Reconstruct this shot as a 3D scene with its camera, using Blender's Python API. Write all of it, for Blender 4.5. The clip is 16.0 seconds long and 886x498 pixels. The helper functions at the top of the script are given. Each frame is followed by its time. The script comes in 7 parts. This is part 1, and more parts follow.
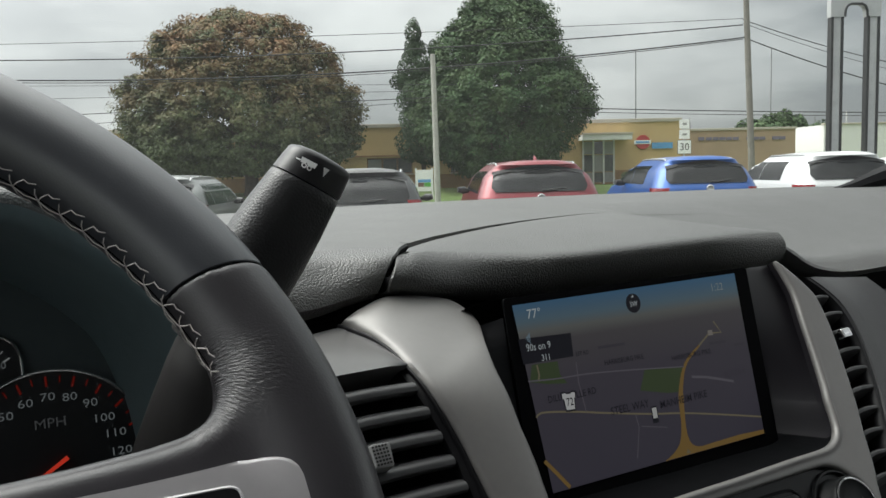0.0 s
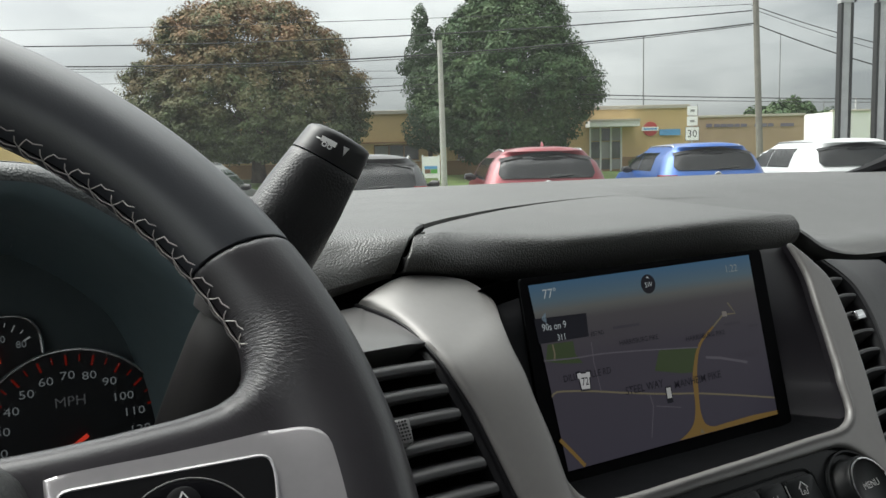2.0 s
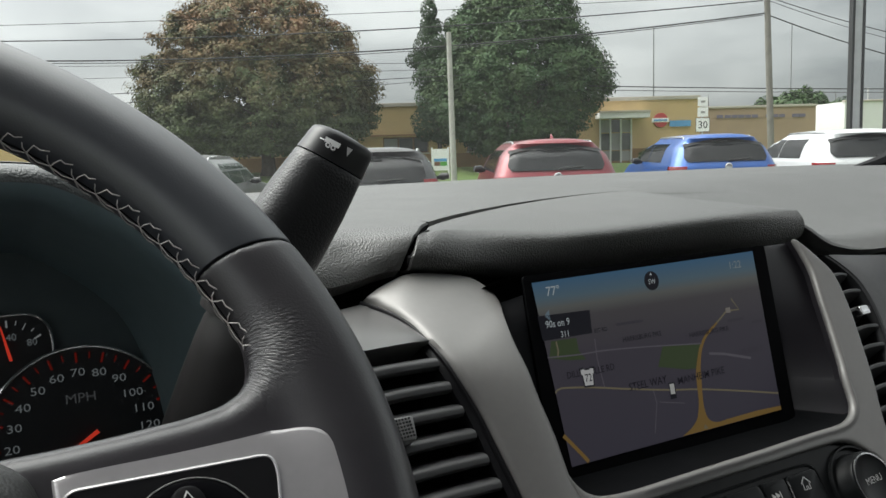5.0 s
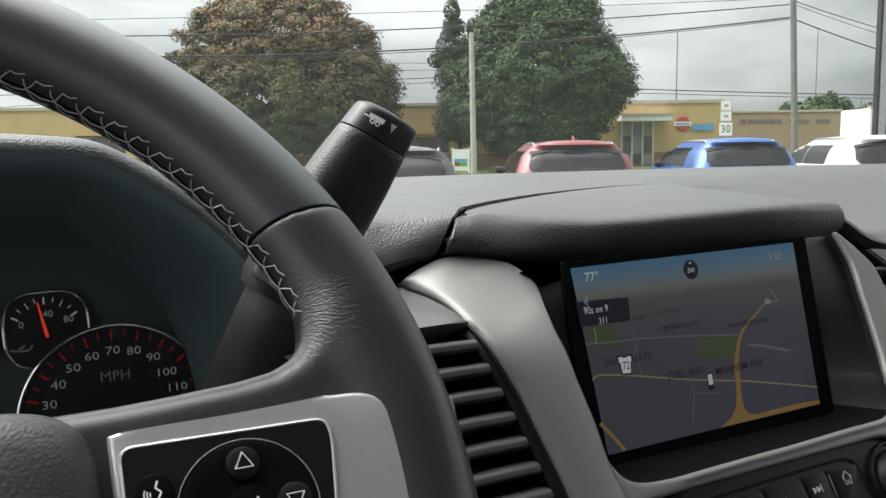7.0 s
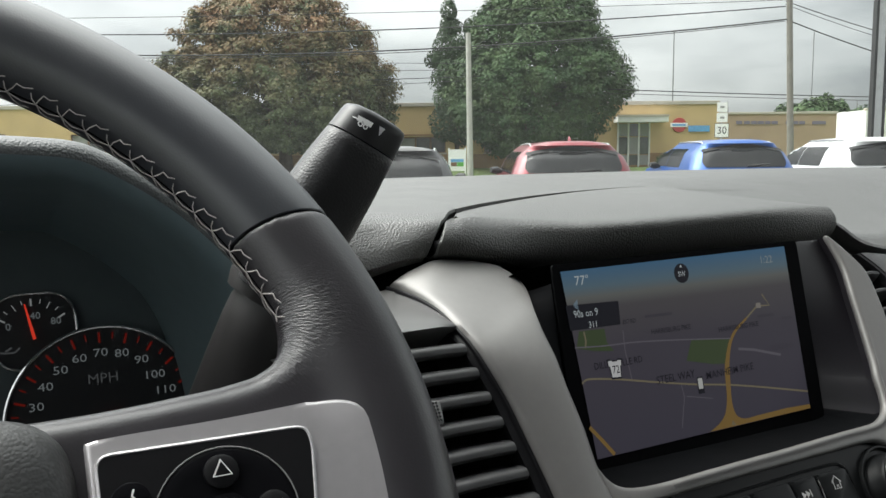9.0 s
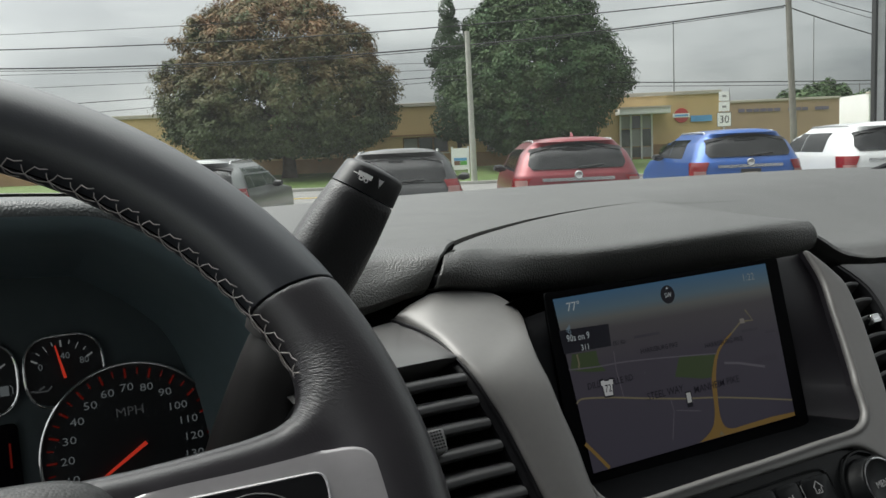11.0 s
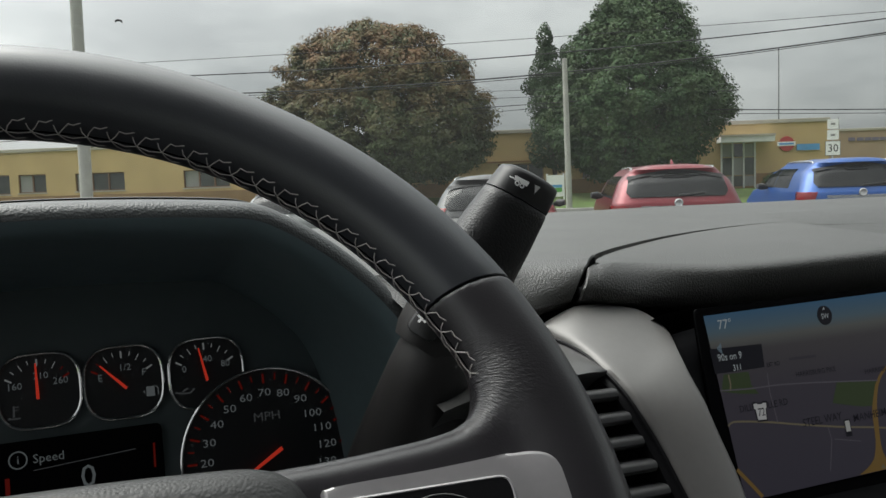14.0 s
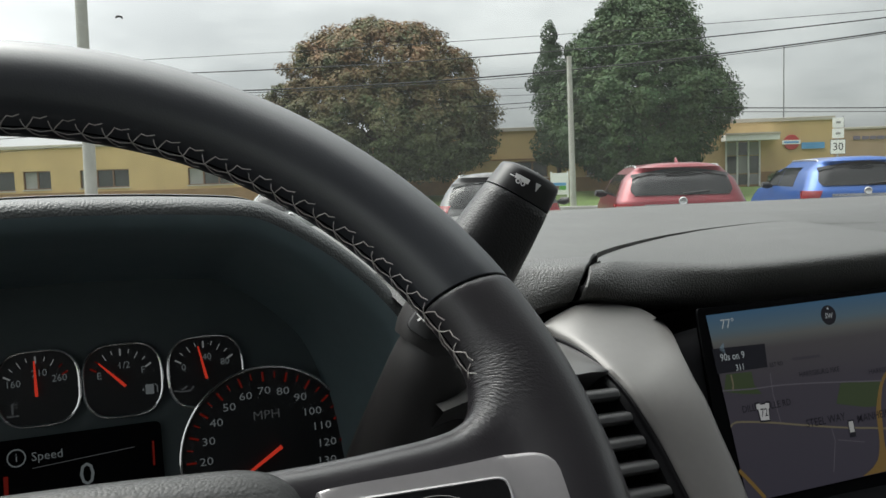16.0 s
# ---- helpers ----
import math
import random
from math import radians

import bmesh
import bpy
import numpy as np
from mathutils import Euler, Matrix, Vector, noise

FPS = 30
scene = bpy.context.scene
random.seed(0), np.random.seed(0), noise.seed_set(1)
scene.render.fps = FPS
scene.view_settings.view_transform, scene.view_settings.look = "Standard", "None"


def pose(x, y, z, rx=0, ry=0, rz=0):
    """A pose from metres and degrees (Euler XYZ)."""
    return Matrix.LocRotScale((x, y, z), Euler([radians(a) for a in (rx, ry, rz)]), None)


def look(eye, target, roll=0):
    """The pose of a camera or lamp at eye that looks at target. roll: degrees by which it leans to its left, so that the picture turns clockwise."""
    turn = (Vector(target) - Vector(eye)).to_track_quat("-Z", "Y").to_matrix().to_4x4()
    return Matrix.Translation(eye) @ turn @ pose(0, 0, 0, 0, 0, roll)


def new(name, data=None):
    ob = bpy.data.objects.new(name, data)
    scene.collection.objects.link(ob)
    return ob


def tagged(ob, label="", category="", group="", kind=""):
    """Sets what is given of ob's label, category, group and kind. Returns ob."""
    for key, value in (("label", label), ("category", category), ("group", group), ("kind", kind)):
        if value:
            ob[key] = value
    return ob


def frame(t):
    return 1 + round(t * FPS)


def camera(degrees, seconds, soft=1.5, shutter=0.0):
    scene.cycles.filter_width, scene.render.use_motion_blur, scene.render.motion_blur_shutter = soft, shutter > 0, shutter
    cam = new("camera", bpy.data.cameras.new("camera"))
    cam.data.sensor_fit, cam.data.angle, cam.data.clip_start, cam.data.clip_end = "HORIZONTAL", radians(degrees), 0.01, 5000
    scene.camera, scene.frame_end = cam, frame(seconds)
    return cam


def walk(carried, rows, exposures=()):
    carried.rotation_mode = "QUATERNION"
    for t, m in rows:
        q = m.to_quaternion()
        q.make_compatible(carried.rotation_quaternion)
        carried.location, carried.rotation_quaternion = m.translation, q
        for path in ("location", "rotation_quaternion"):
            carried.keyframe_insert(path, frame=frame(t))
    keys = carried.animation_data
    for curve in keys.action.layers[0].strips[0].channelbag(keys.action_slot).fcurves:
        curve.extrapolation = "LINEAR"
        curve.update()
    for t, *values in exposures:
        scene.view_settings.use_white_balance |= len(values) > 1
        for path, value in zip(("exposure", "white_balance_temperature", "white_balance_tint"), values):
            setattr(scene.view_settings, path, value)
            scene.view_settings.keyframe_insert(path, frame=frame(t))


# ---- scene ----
cam = camera(55.17, 16.0)
# seconds, x, y, z, yaw to the left, pitch up, roll
PATH = [
    (0, 0.0003, 0.0001, 1.5505, -28.809, -5.363, 1.338),
    (0.5, 0.0028, -0.0008, 1.5533, -28.878, -5.241, 1.459),
    (1, 0.004, 0.0031, 1.5497, -28.948, -5.231, 1.401),
    (1.5, 0.0015, 0.0006, 1.5514, -29.002, -5.235, 1.305),
    (2, -0.0061, 0.0002, 1.5472, -28.352, -6.238, 1.29),
    (2.5, -0.0061, -0.0014, 1.5493, -27.592, -6.887, 1.539),
    (3, -0.0045, -0.0006, 1.5493, -27.584, -6.925, 1.592),
    (3.5, -0.0038, -0.002, 1.5509, -27.482, -6.878, 1.761),
    (6, -0.0095, -0.0049, 1.55, -27.67, -6.652, 1.317),
    (6.5, -0.0144, -0.0012, 1.5442, -26.71, -6.628, 0.916),
    (7, -0.0136, 0.0027, 1.5409, -26.41, -6.686, 0.654),
    (7.5, -0.0144, 0.0006, 1.5404, -26.562, -6.655, 0.693),
    (8, -0.0087, 0.0049, 1.5415, -26.578, -6.759, 0.671),
    (8.2, -0.0089, 0.0044, 1.5436, -26.688, -6.882, 0.364),
    (10.3, -0.0101, -0.0019, 1.5392, -26.514, -6.282, 0.674),
    (10.5, -0.0123, -0.0096, 1.5533, -26.379, -7.007, 1.469),
    (11, -0.019, -0.027, 1.566, -26.23, -6.749, 2.509),
    (11.5, -0.0246, -0.0177, 1.5554, -25.512, -6.805, 2.428),
    (12, -0.0228, -0.0074, 1.5587, -25.119, -6.736, 2.574),
    (12.5, -0.0378, -0.0093, 1.5646, -22.27, -5.848, 2.629),
    (13, -0.0443, -0.0081, 1.5568, -20.136, -4.983, 2.437),
    (13.5, -0.0423, -0.0105, 1.5604, -20.076, -4.784, 2.232),
    (14, -0.0431, -0.0077, 1.557, -20.031, -4.741, 1.892),
    (14.5, -0.0404, -0.0069, 1.5584, -20.04, -4.713, 1.671),
    (15, -0.0428, -0.0041, 1.5535, -20.042, -4.687, 1.317),
    (15.5, -0.0431, -0.0034, 1.5529, -20.062, -4.602, 1.311),
    (16, -0.0402, -0.0051, 1.5569, -19.766, -4.888, 1.761),
]


def stance(x, y, z, yaw, pitch, roll):
    return pose(x, y, z, 0, 0, yaw) @ pose(0, 0, 0, 90 + pitch) @ pose(0, 0, 0, 0, 0, -roll)


walk(cam, [(row[0], stance(*row[1:])) for row in PATH],
     exposures=[(t, stops, 6440, 7.5) for t, stops in ((0, -0.1), (1.5, -0.1), (2.2, 0.2), (2.6, 0.35), (3.0, 0.1), (3.7, 0.02), (5.8, 0.0), (6.5, 0.18), (8.2, 0.28), (10.3, 0.33), (10.8, -0.05), (11.5, -0.45), (12, 0.1), (12.5, -0.4), (13, -0.5), (14, -0.45), (15.4, -0.22), (16, -0.12))])
# ---------------------------------------------------------------- world and light
CAR = Matrix.Translation((0, 0, 1.55)) @ pose(0, 0, 0, 0, -0.872, 0) @ Matrix.Translation((0, 0, -1.55))
STREET = pose(0, 0, 0, 0, 0, -27)

world = bpy.data.worlds.new("overcast_sky")
scene.world = world
world.use_nodes = True
wn, wl = world.node_tree.nodes, world.node_tree.links
wn.clear()
w_out, w_bg = wn.new("ShaderNodeOutputWorld"), wn.new("ShaderNodeBackground")
w_sky = wn.new("ShaderNodeTexSky")
w_sky.sky_type, w_sky.sun_disc = "NISHITA", False
w_sky.sun_elevation, w_sky.sun_rotation = radians(56), radians(-40)
w_co, w_map, w_noise = wn.new("ShaderNodeTexCoord"), wn.new("ShaderNodeMapping"), wn.new("ShaderNodeTexNoise")
w_map.inputs["Scale"].default_value = (1.6, 1.6, 5.0)
w_map.inputs["Location"].default_value = (0.35, 0.1, 0.2)
w_noise.inputs["Scale"].default_value, w_noise.inputs["Detail"].default_value, w_noise.inputs["Roughness"].default_value = 1.7, 6, 0.5
w_ramp = wn.new("ShaderNodeValToRGB")
w_ramp.color_ramp.elements[0].position, w_ramp.color_ramp.elements[0].color = 0.38, (0.29, 0.305, 0.312, 1)
w_ramp.color_ramp.elements[1].position, w_ramp.color_ramp.elements[1].color = 0.62, (0.67, 0.68, 0.67, 1)
# an overcast sky grows brighter towards the zenith, and most of all round the hidden sun
SUN_WAY = Vector((-0.36, 0.42, 0.83)).normalized()
w_sep, w_up, w_scale = wn.new("ShaderNodeSeparateXYZ"), wn.new("ShaderNodeMapRange"), wn.new("ShaderNodeVectorMath")
w_up.inputs["From Min"].default_value, w_up.inputs["From Max"].default_value = 0.0, 1.0
w_up.inputs["To Min"].default_value, w_up.inputs["To Max"].default_value = 1.0, 2.8
w_scale.operation = "SCALE"
w_dot, w_max, w_pow, w_gl, w_add = (wn.new(k) for k in ("ShaderNodeVectorMath", "ShaderNodeMath", "ShaderNodeMath", "ShaderNodeVectorMath", "ShaderNodeVectorMath"))
w_dot.operation, w_max.operation, w_pow.operation, w_gl.operation, w_add.operation = "DOT_PRODUCT", "MAXIMUM", "POWER", "SCALE", "ADD"
w_dot.inputs[1].default_value = SUN_WAY
w_max.inputs[1].default_value = 0.0
w_pow.inputs[1].default_value = 4.2
w_gl.inputs[0].default_value = (6.4, 6.3, 6.2)
w_mix, w_dim = wn.new("ShaderNodeMix"), wn.new("ShaderNodeVectorMath")
w_mix.data_type = "RGBA"
w_dim.operation = "SCALE"
w_dim.inputs["Scale"].default_value = 0.1
w_mix.inputs["Factor"].default_value = 0.92
wl.new(w_co.outputs["Generated"], w_map.inputs["Vector"])
wl.new(w_map.outputs["Vector"], w_noise.inputs["Vector"])
wl.new(w_noise.outputs["Fac"], w_ramp.inputs["Fac"])
wl.new(w_co.outputs["Generated"], w_sep.inputs[0])
wl.new(w_sep.outputs["Z"], w_up.inputs["Value"])
wl.new(w_ramp.outputs["Color"], w_scale.inputs[0])
wl.new(w_up.outputs["Result"], w_scale.inputs["Scale"])
wl.new(w_co.outputs["Generated"], w_dot.inputs[0])
wl.new(w_dot.outputs["Value"], w_max.inputs[0])
wl.new(w_max.outputs[0], w_pow.inputs[0])
wl.new(w_pow.outputs[0], w_gl.inputs["Scale"])
wl.new(w_scale.outputs["Vector"], w_add.inputs[0])
wl.new(w_gl.outputs["Vector"], w_add.inputs[1])
wl.new(w_sky.outputs["Color"], w_dim.inputs[0])
wl.new(w_dim.outputs["Vector"], w_mix.inputs["A"])
wl.new(w_add.outputs["Vector"], w_mix.inputs["B"])
wl.new(w_mix.outputs["Result"], w_bg.inputs["Color"])
wl.new(w_bg.outputs["Background"], w_out.inputs["Surface"])

sun = new("sun", bpy.data.lights.new("sun", "SUN"))
sun.data.energy, sun.data.angle, sun.data.color = 2.2, radians(36), (1.0, 0.96, 0.9)
sun.matrix_world = look(SUN_WAY * 30, (0, 0, 0))


# ---------------------------------------------------------------- materials
def material(name, base, rough=0.5, metal=0.0, vary=0.12, scale=6.0, bump=0.0, bump_scale=200.0, spec=0.5, island=0.0,
             coat=0.0, stain=0.0, stain_color=(0.1, 0.1, 0.1), stain_scale=1.5, voronoi=False, sheen=0.0, emit=0.0, object_random=0.0):
    """A surface with colour varied at two scales, uneven gloss and fine relief."""
    m = bpy.data.materials.new(name)
    m.use_nodes = True
    nt = m.node_tree
    b = nt.nodes["Principled BSDF"]
    b.inputs["Roughness"].default_value, b.inputs["Metallic"].default_value = rough, metal
    b.inputs["Specular IOR Level"].default_value = spec
    b.inputs["Coat Weight"].default_value, b.inputs["Coat Roughness"].default_value = coat, 0.06
    if sheen:
        b.inputs["Sheen Weight"].default_value, b.inputs["Sheen Roughness"].default_value = sheen, 0.4
    co = nt.nodes.new("ShaderNodeTexCoord")

    def noise_tex(s, detail=4.0):
        t = nt.nodes.new("ShaderNodeTexNoise")
        t.inputs["Scale"].default_value, t.inputs["Detail"].default_value = s, detail
        nt.links.new(co.outputs["Object"], t.inputs["Vector"])
        return t

    def brightness(factor_socket, low, high, color_socket):
        r = nt.nodes.new("ShaderNodeMapRange")
        r.inputs["From Min"].default_value, r.inputs["From Max"].default_value = 0.25, 0.75
        r.inputs["To Min"].default_value, r.inputs["To Max"].default_value = low, high
        nt.links.new(factor_socket, r.inputs["Value"])
        h = nt.nodes.new("ShaderNodeHueSaturation")
        nt.links.new(r.outputs["Result"], h.inputs["Value"])
        if color_socket is None:
            h.inputs["Color"].default_value = (*base, 1)
        else:
            nt.links.new(color_socket, h.inputs["Color"])
        return h.outputs["Color"]

    c = brightness(noise_tex(scale).outputs["Fac"], 1 - vary, 1 + vary, None)
    c = brightness(noise_tex(scale * 14).outputs["Fac"], 1 - vary * 0.7, 1 + vary * 0.7, c)
    if island:
        g = nt.nodes.new("ShaderNodeNewGeometry")
        c = brightness(g.outputs["Random Per Island"], 1 - island, 1 + island, c)
    if object_random:
        oi = nt.nodes.new("ShaderNodeObjectInfo")
        c = brightness(oi.outputs["Random"], 1 - object_random, 1 + object_random, c)
    if stain:
        n2 = noise_tex(stain_scale, 6)
        r = nt.nodes.new("ShaderNodeMapRange")
        r.inputs["From Min"].default_value, r.inputs["From Max"].default_value = 0.5, 0.72
        r.inputs["To Max"].default_value = stain
        nt.links.new(n2.outputs["Fac"], r.inputs["Value"])
        mx = nt.nodes.new("ShaderNodeMix")
        mx.data_type = "RGBA"
        mx.inputs["B"].default_value = (*stain_color, 1)
        nt.links.new(r.outputs["Result"], mx.inputs["Factor"])
        nt.links.new(c, mx.inputs["A"])
        c = mx.outputs["Result"]
    nt.links.new(c, b.inputs["Base Color"])
    rr = nt.nodes.new("ShaderNodeMapRange")
    rr.inputs["To Min"].default_value, rr.inputs["To Max"].default_value = max(0.02, rough * 0.85), min(1, rough * 1.15)
    nt.links.new(noise_tex(scale * 3).outputs["Fac"], rr.inputs["Value"])
    nt.links.new(rr.outputs["Result"], b.inputs["Roughness"])
    if bump:
        bp = nt.nodes.new("ShaderNodeBump")
        bp.inputs["Strength"].default_value, bp.inputs["Distance"].default_value = bump, (0.6 if voronoi else 0.35) / bump_scale
        if voronoi:
            v = nt.nodes.new("ShaderNodeTexVoronoi")
            v.inputs["Scale"].default_value = bump_scale
            nt.links.new(co.outputs["Object"], v.inputs["Vector"])
            bp.invert = True
            nt.links.new(v.outputs["Distance"], bp.inputs["Height"])
        else:
            nt.links.new(noise_tex(bump_scale, 3).outputs["Fac"], bp.inputs["Height"])
        nt.links.new(bp.outputs["Normal"], b.inputs["Normal"])
    if emit:
        b.inputs["Emission Color"].default_value = (*base, 1)
        b.inputs["Emission Strength"].default_value = emit
    return m


def lit(name, color, strength=1.0):
    """A glowing mark of a display or a dial, under its glossy cover."""
    m = bpy.data.materials.new(name)
    m.use_nodes = True
    b = m.node_tree.nodes["Principled BSDF"]
    b.inputs["Base Color"].default_value = (0.01, 0.01, 0.012, 1)
    b.inputs["Roughness"].default_value = 0.35
    b.inputs["Specular IOR Level"].default_value = 0.12
    b.inputs["Emission Color"].default_value = (*color, 1)
    b.inputs["Emission Strength"].default_value = strength
    return m


def clear_glass(name, tint=(0.95, 0.97, 0.96)):
    m = bpy.data.materials.new(name)
    m.use_nodes = True
    nt = m.node_tree
    nt.nodes.clear()
    out, mx = nt.nodes.new("ShaderNodeOutputMaterial"), nt.nodes.new("ShaderNodeMixShader")
    tr, gl, fr = nt.nodes.new("ShaderNodeBsdfTransparent"), nt.nodes.new("ShaderNodeBsdfGlossy"), nt.nodes.new("ShaderNodeLayerWeight")
    pw, rg = nt.nodes.new("ShaderNodeMath"), nt.nodes.new("ShaderNodeMapRange")
    pw.operation = "POWER"
    pw.inputs[1].default_value = 4.0
    rg.inputs["To Min"].default_value, rg.inputs["To Max"].default_value = 0.025, 0.8
    tr.inputs["Color"].default_value = (*tint, 1)
    gl.inputs["Roughness"].default_value = 0.02
    nt.links.new(fr.outputs["Facing"], pw.inputs[0])
    nt.links.new(pw.outputs[0], rg.inputs["Value"])
    nt.links.new(rg.outputs["Result"], mx.inputs["Fac"])
    nt.links.new(tr.outputs["BSDF"], mx.inputs[1])
    nt.links.new(gl.outputs["BSDF"], mx.inputs[2])
    # thin translucent veil stands in for the glare haze over the view outside
    veil, film = nt.nodes.new("ShaderNodeBsdfTranslucent"), nt.nodes.new("ShaderNodeMixShader")
    veil.inputs["Color"].default_value = (0.9, 0.93, 0.95, 1)
    film.inputs["Fac"].default_value = 0.0065
    nt.links.new(mx.outputs["Shader"], film.inputs[1])
    nt.links.new(veil.outputs["BSDF"], film.inputs[2])
    nt.links.new(film.outputs["Shader"], out.inputs["Surface"])
    return m


M_DASH = material("dash_soft_plastic", (0.064, 0.064, 0.062), 0.40, spec=0.58, vary=0.05, scale=5, bump=0.62, bump_scale=880, voronoi=True)
M_HOOD = material("cluster_hood_vinyl", (0.038, 0.042, 0.043), 0.42, spec=0.6, vary=0.05, scale=6, bump=0.5, bump_scale=850, voronoi=True)
M_BLACK = material("matt_black_plastic", (0.006, 0.006, 0.007), 0.45, spec=0.16, vary=0.1, scale=8, bump=0.15, bump_scale=700)
# colours inside the hood are lifted, in place of glare over the dark hollow
M_LINING = material("lifted_lining_plastic", (0.125, 0.172, 0.19), 0.6, vary=0.06, scale=8, bump=0.1, bump_scale=700)
M_FACEPLATE = material("cluster_face_plastic", (0.07, 0.092, 0.098), 0.5, vary=0.06, scale=8)
# two recess blacks hold the light: one shaded, one paler for the lit wall
M_SHADEDRECESS = material("shaded_recess_plastic", (0.0032, 0.0034, 0.0040), 0.75, spec=0.04, vary=0.08, scale=8)
M_LITRECESS = material("lit_satin_recess_plastic", (0.0085, 0.0078, 0.0098), 0.42, spec=0.22, vary=0.08, scale=8)
# near-black that stands in for shade in gaps, hollows and behind openings
M_SHADEBLACK = material("shade_black_plastic", (0.004, 0.004, 0.0045), 0.8, spec=0.08, vary=0.1, scale=8)
M_PIANO = material("gloss_black_plastic", (0.005, 0.005, 0.006), 0.2, spec=0.08, vary=0.1, scale=9)
M_PANELGLOSS = material("satin_black_control_plastic", (0.0055, 0.006, 0.0064), 0.30, spec=0.16, vary=0.08, scale=20)
M_LEATHER = material("black_leather", (0.021, 0.0238, 0.030), 0.36, vary=0.06, scale=14, bump=0.05, bump_scale=1300, voronoi=True, spec=0.88)
M_WRINKLE = material("pulled_black_leather", (0.0175, 0.0160, 0.0190), 0.36, vary=0.08, scale=14, spec=0.72)


def gather(m, cx, cy):
    """Creases in the leather that run out from the inner corner of the spoke, and die away from it."""
    nt = m.node_tree
    n = lambda kind, op=None: nt.nodes.new("ShaderNode" + kind)
    co, sep = n("TexCoord"), n("SeparateXYZ")
    nt.links.new(co.outputs["Object"], sep.inputs[0])

    def calc(op, a, b=None):
        k = n("Math")
        k.operation = op
        for slot, v in zip(k.inputs, (a, b)):
            if v is None:
                continue
            if isinstance(v, (int, float)):
                slot.default_value = v
            else:
                nt.links.new(v, slot)
        return k.outputs[0]

    x, y = calc("SUBTRACT", calc("ABSOLUTE", sep.outputs["X"]), cx), calc("SUBTRACT", sep.outputs["Y"], cy)
    far = calc("SQRT", calc("ADD", calc("MULTIPLY", x, x), calc("MULTIPLY", y, y)))
    way = calc("ARCTAN2", y, x)
    vec = n("CombineXYZ")
    nt.links.new(calc("MULTIPLY", way, 7.5), vec.inputs[0])
    nt.links.new(calc("MULTIPLY", far, 95.0), vec.inputs[1])
    tex, fine = n("TexNoise"), n("TexVoronoi")
    tex.inputs["Scale"].default_value, tex.inputs["Detail"].default_value, tex.inputs["Roughness"].default_value = 5.0, 3.0, 0.6
    nt.links.new(vec.outputs[0], tex.inputs["Vector"])
    fine.inputs["Scale"].default_value = 1200
    nt.links.new(co.outputs["Object"], fine.inputs["Vector"])
    fade = n("MapRange")
    fade.interpolation_type = "SMOOTHSTEP"
    fade.inputs["From Min"].default_value, fade.inputs["From Max"].default_value = 0.004, 0.024
    fade.inputs["To Min"].default_value, fade.inputs["To Max"].default_value = 1.0, 0.05
    px, py = calc("SUBTRACT", calc("ABSOLUTE", sep.outputs["X"]), 0.1470), calc("SUBTRACT", sep.outputs["Y"], 0.0400)
    nt.links.new(calc("SQRT", calc("ADD", calc("MULTIPLY", px, px), calc("MULTIPLY", py, py))), fade.inputs["Value"])
    height = calc("ADD", calc("MULTIPLY", tex.outputs["Fac"], fade.outputs["Result"]), calc("MULTIPLY", fine.outputs["Distance"], -0.05))
    bp = n("Bump")
    bp.inputs["Strength"].default_value, bp.inputs["Distance"].default_value = 0.55, 0.0010
    nt.links.new(height, bp.inputs["Height"])
    nt.links.new(bp.outputs["Normal"], nt.nodes["Principled BSDF"].inputs["Normal"])


gather(M_WRINKLE, 0.1320, 0.0520)
M_AIRBAG = material("grained_airbag_vinyl", (0.032, 0.033, 0.033), 0.42, vary=0.06, scale=10, bump=0.22, bump_scale=950, voronoi=True)
M_THREAD = material("grey_thread", (0.44, 0.415, 0.40), 0.8, vary=0.15, scale=300)
M_SILVER = material("satin_silver_paint", (0.145, 0.141, 0.136), 0.42, 0.3, vary=0.04, scale=18, bump=0.03, bump_scale=900)
M_SATIN = material("brushed_silver_trim", (0.45, 0.435, 0.445), 0.34, 0.5, vary=0.04, scale=25)
M_CHROME = material("chrome", (0.75, 0.75, 0.75), 0.12, 1.0, vary=0.03, scale=30)
M_SHIFT = material("shift_lever_vinyl", (0.012, 0.012, 0.013), 0.38, vary=0.08, scale=20, bump=0.34, bump_scale=900, voronoi=True)
M_SHIFTCAP = material("shift_cap_plastic", (0.014, 0.014, 0.015), 0.38, vary=0.06, scale=30)
M_COLUMN = material("column_shroud_plastic", (0.017, 0.016, 0.016), 0.5, vary=0.06, scale=12, bump=0.05, bump_scale=600)
M_MARK = material("white_print", (0.75, 0.75, 0.74), 0.5, vary=0.03)
M_MARKDIM = material("dim_grey_print", (0.36, 0.36, 0.355), 0.5, vary=0.05)
M_SLAT = material("vent_slat_plastic", (0.042, 0.042, 0.043), 0.42, vary=0.08, scale=30)
M_PANELGREY = material("dark_grey_panel", (0.024, 0.024, 0.025), 0.45, vary=0.06, scale=8, bump=0.2, bump_scale=1300, voronoi=True)
M_SHELF = material("smooth_grey_vent_shelf", (0.075, 0.074, 0.073), 0.35, vary=0.05, scale=12)
M_KNOB = material("grey_rubber_knob", (0.16, 0.16, 0.16), 0.6, vary=0.1, scale=60)
M_SHELL = material("cab_lining", (0.16, 0.165, 0.17), 0.8, vary=0.08, scale=4)
M_LINER = material("headliner_fabric", (0.60, 0.61, 0.62), 0.95, vary=0.06, scale=8, bump=0.3, bump_scale=500)
M_TYREDIRT = material("dry_dark_dirt", (0.03, 0.028, 0.025), 0.9, vary=0.2, scale=400)
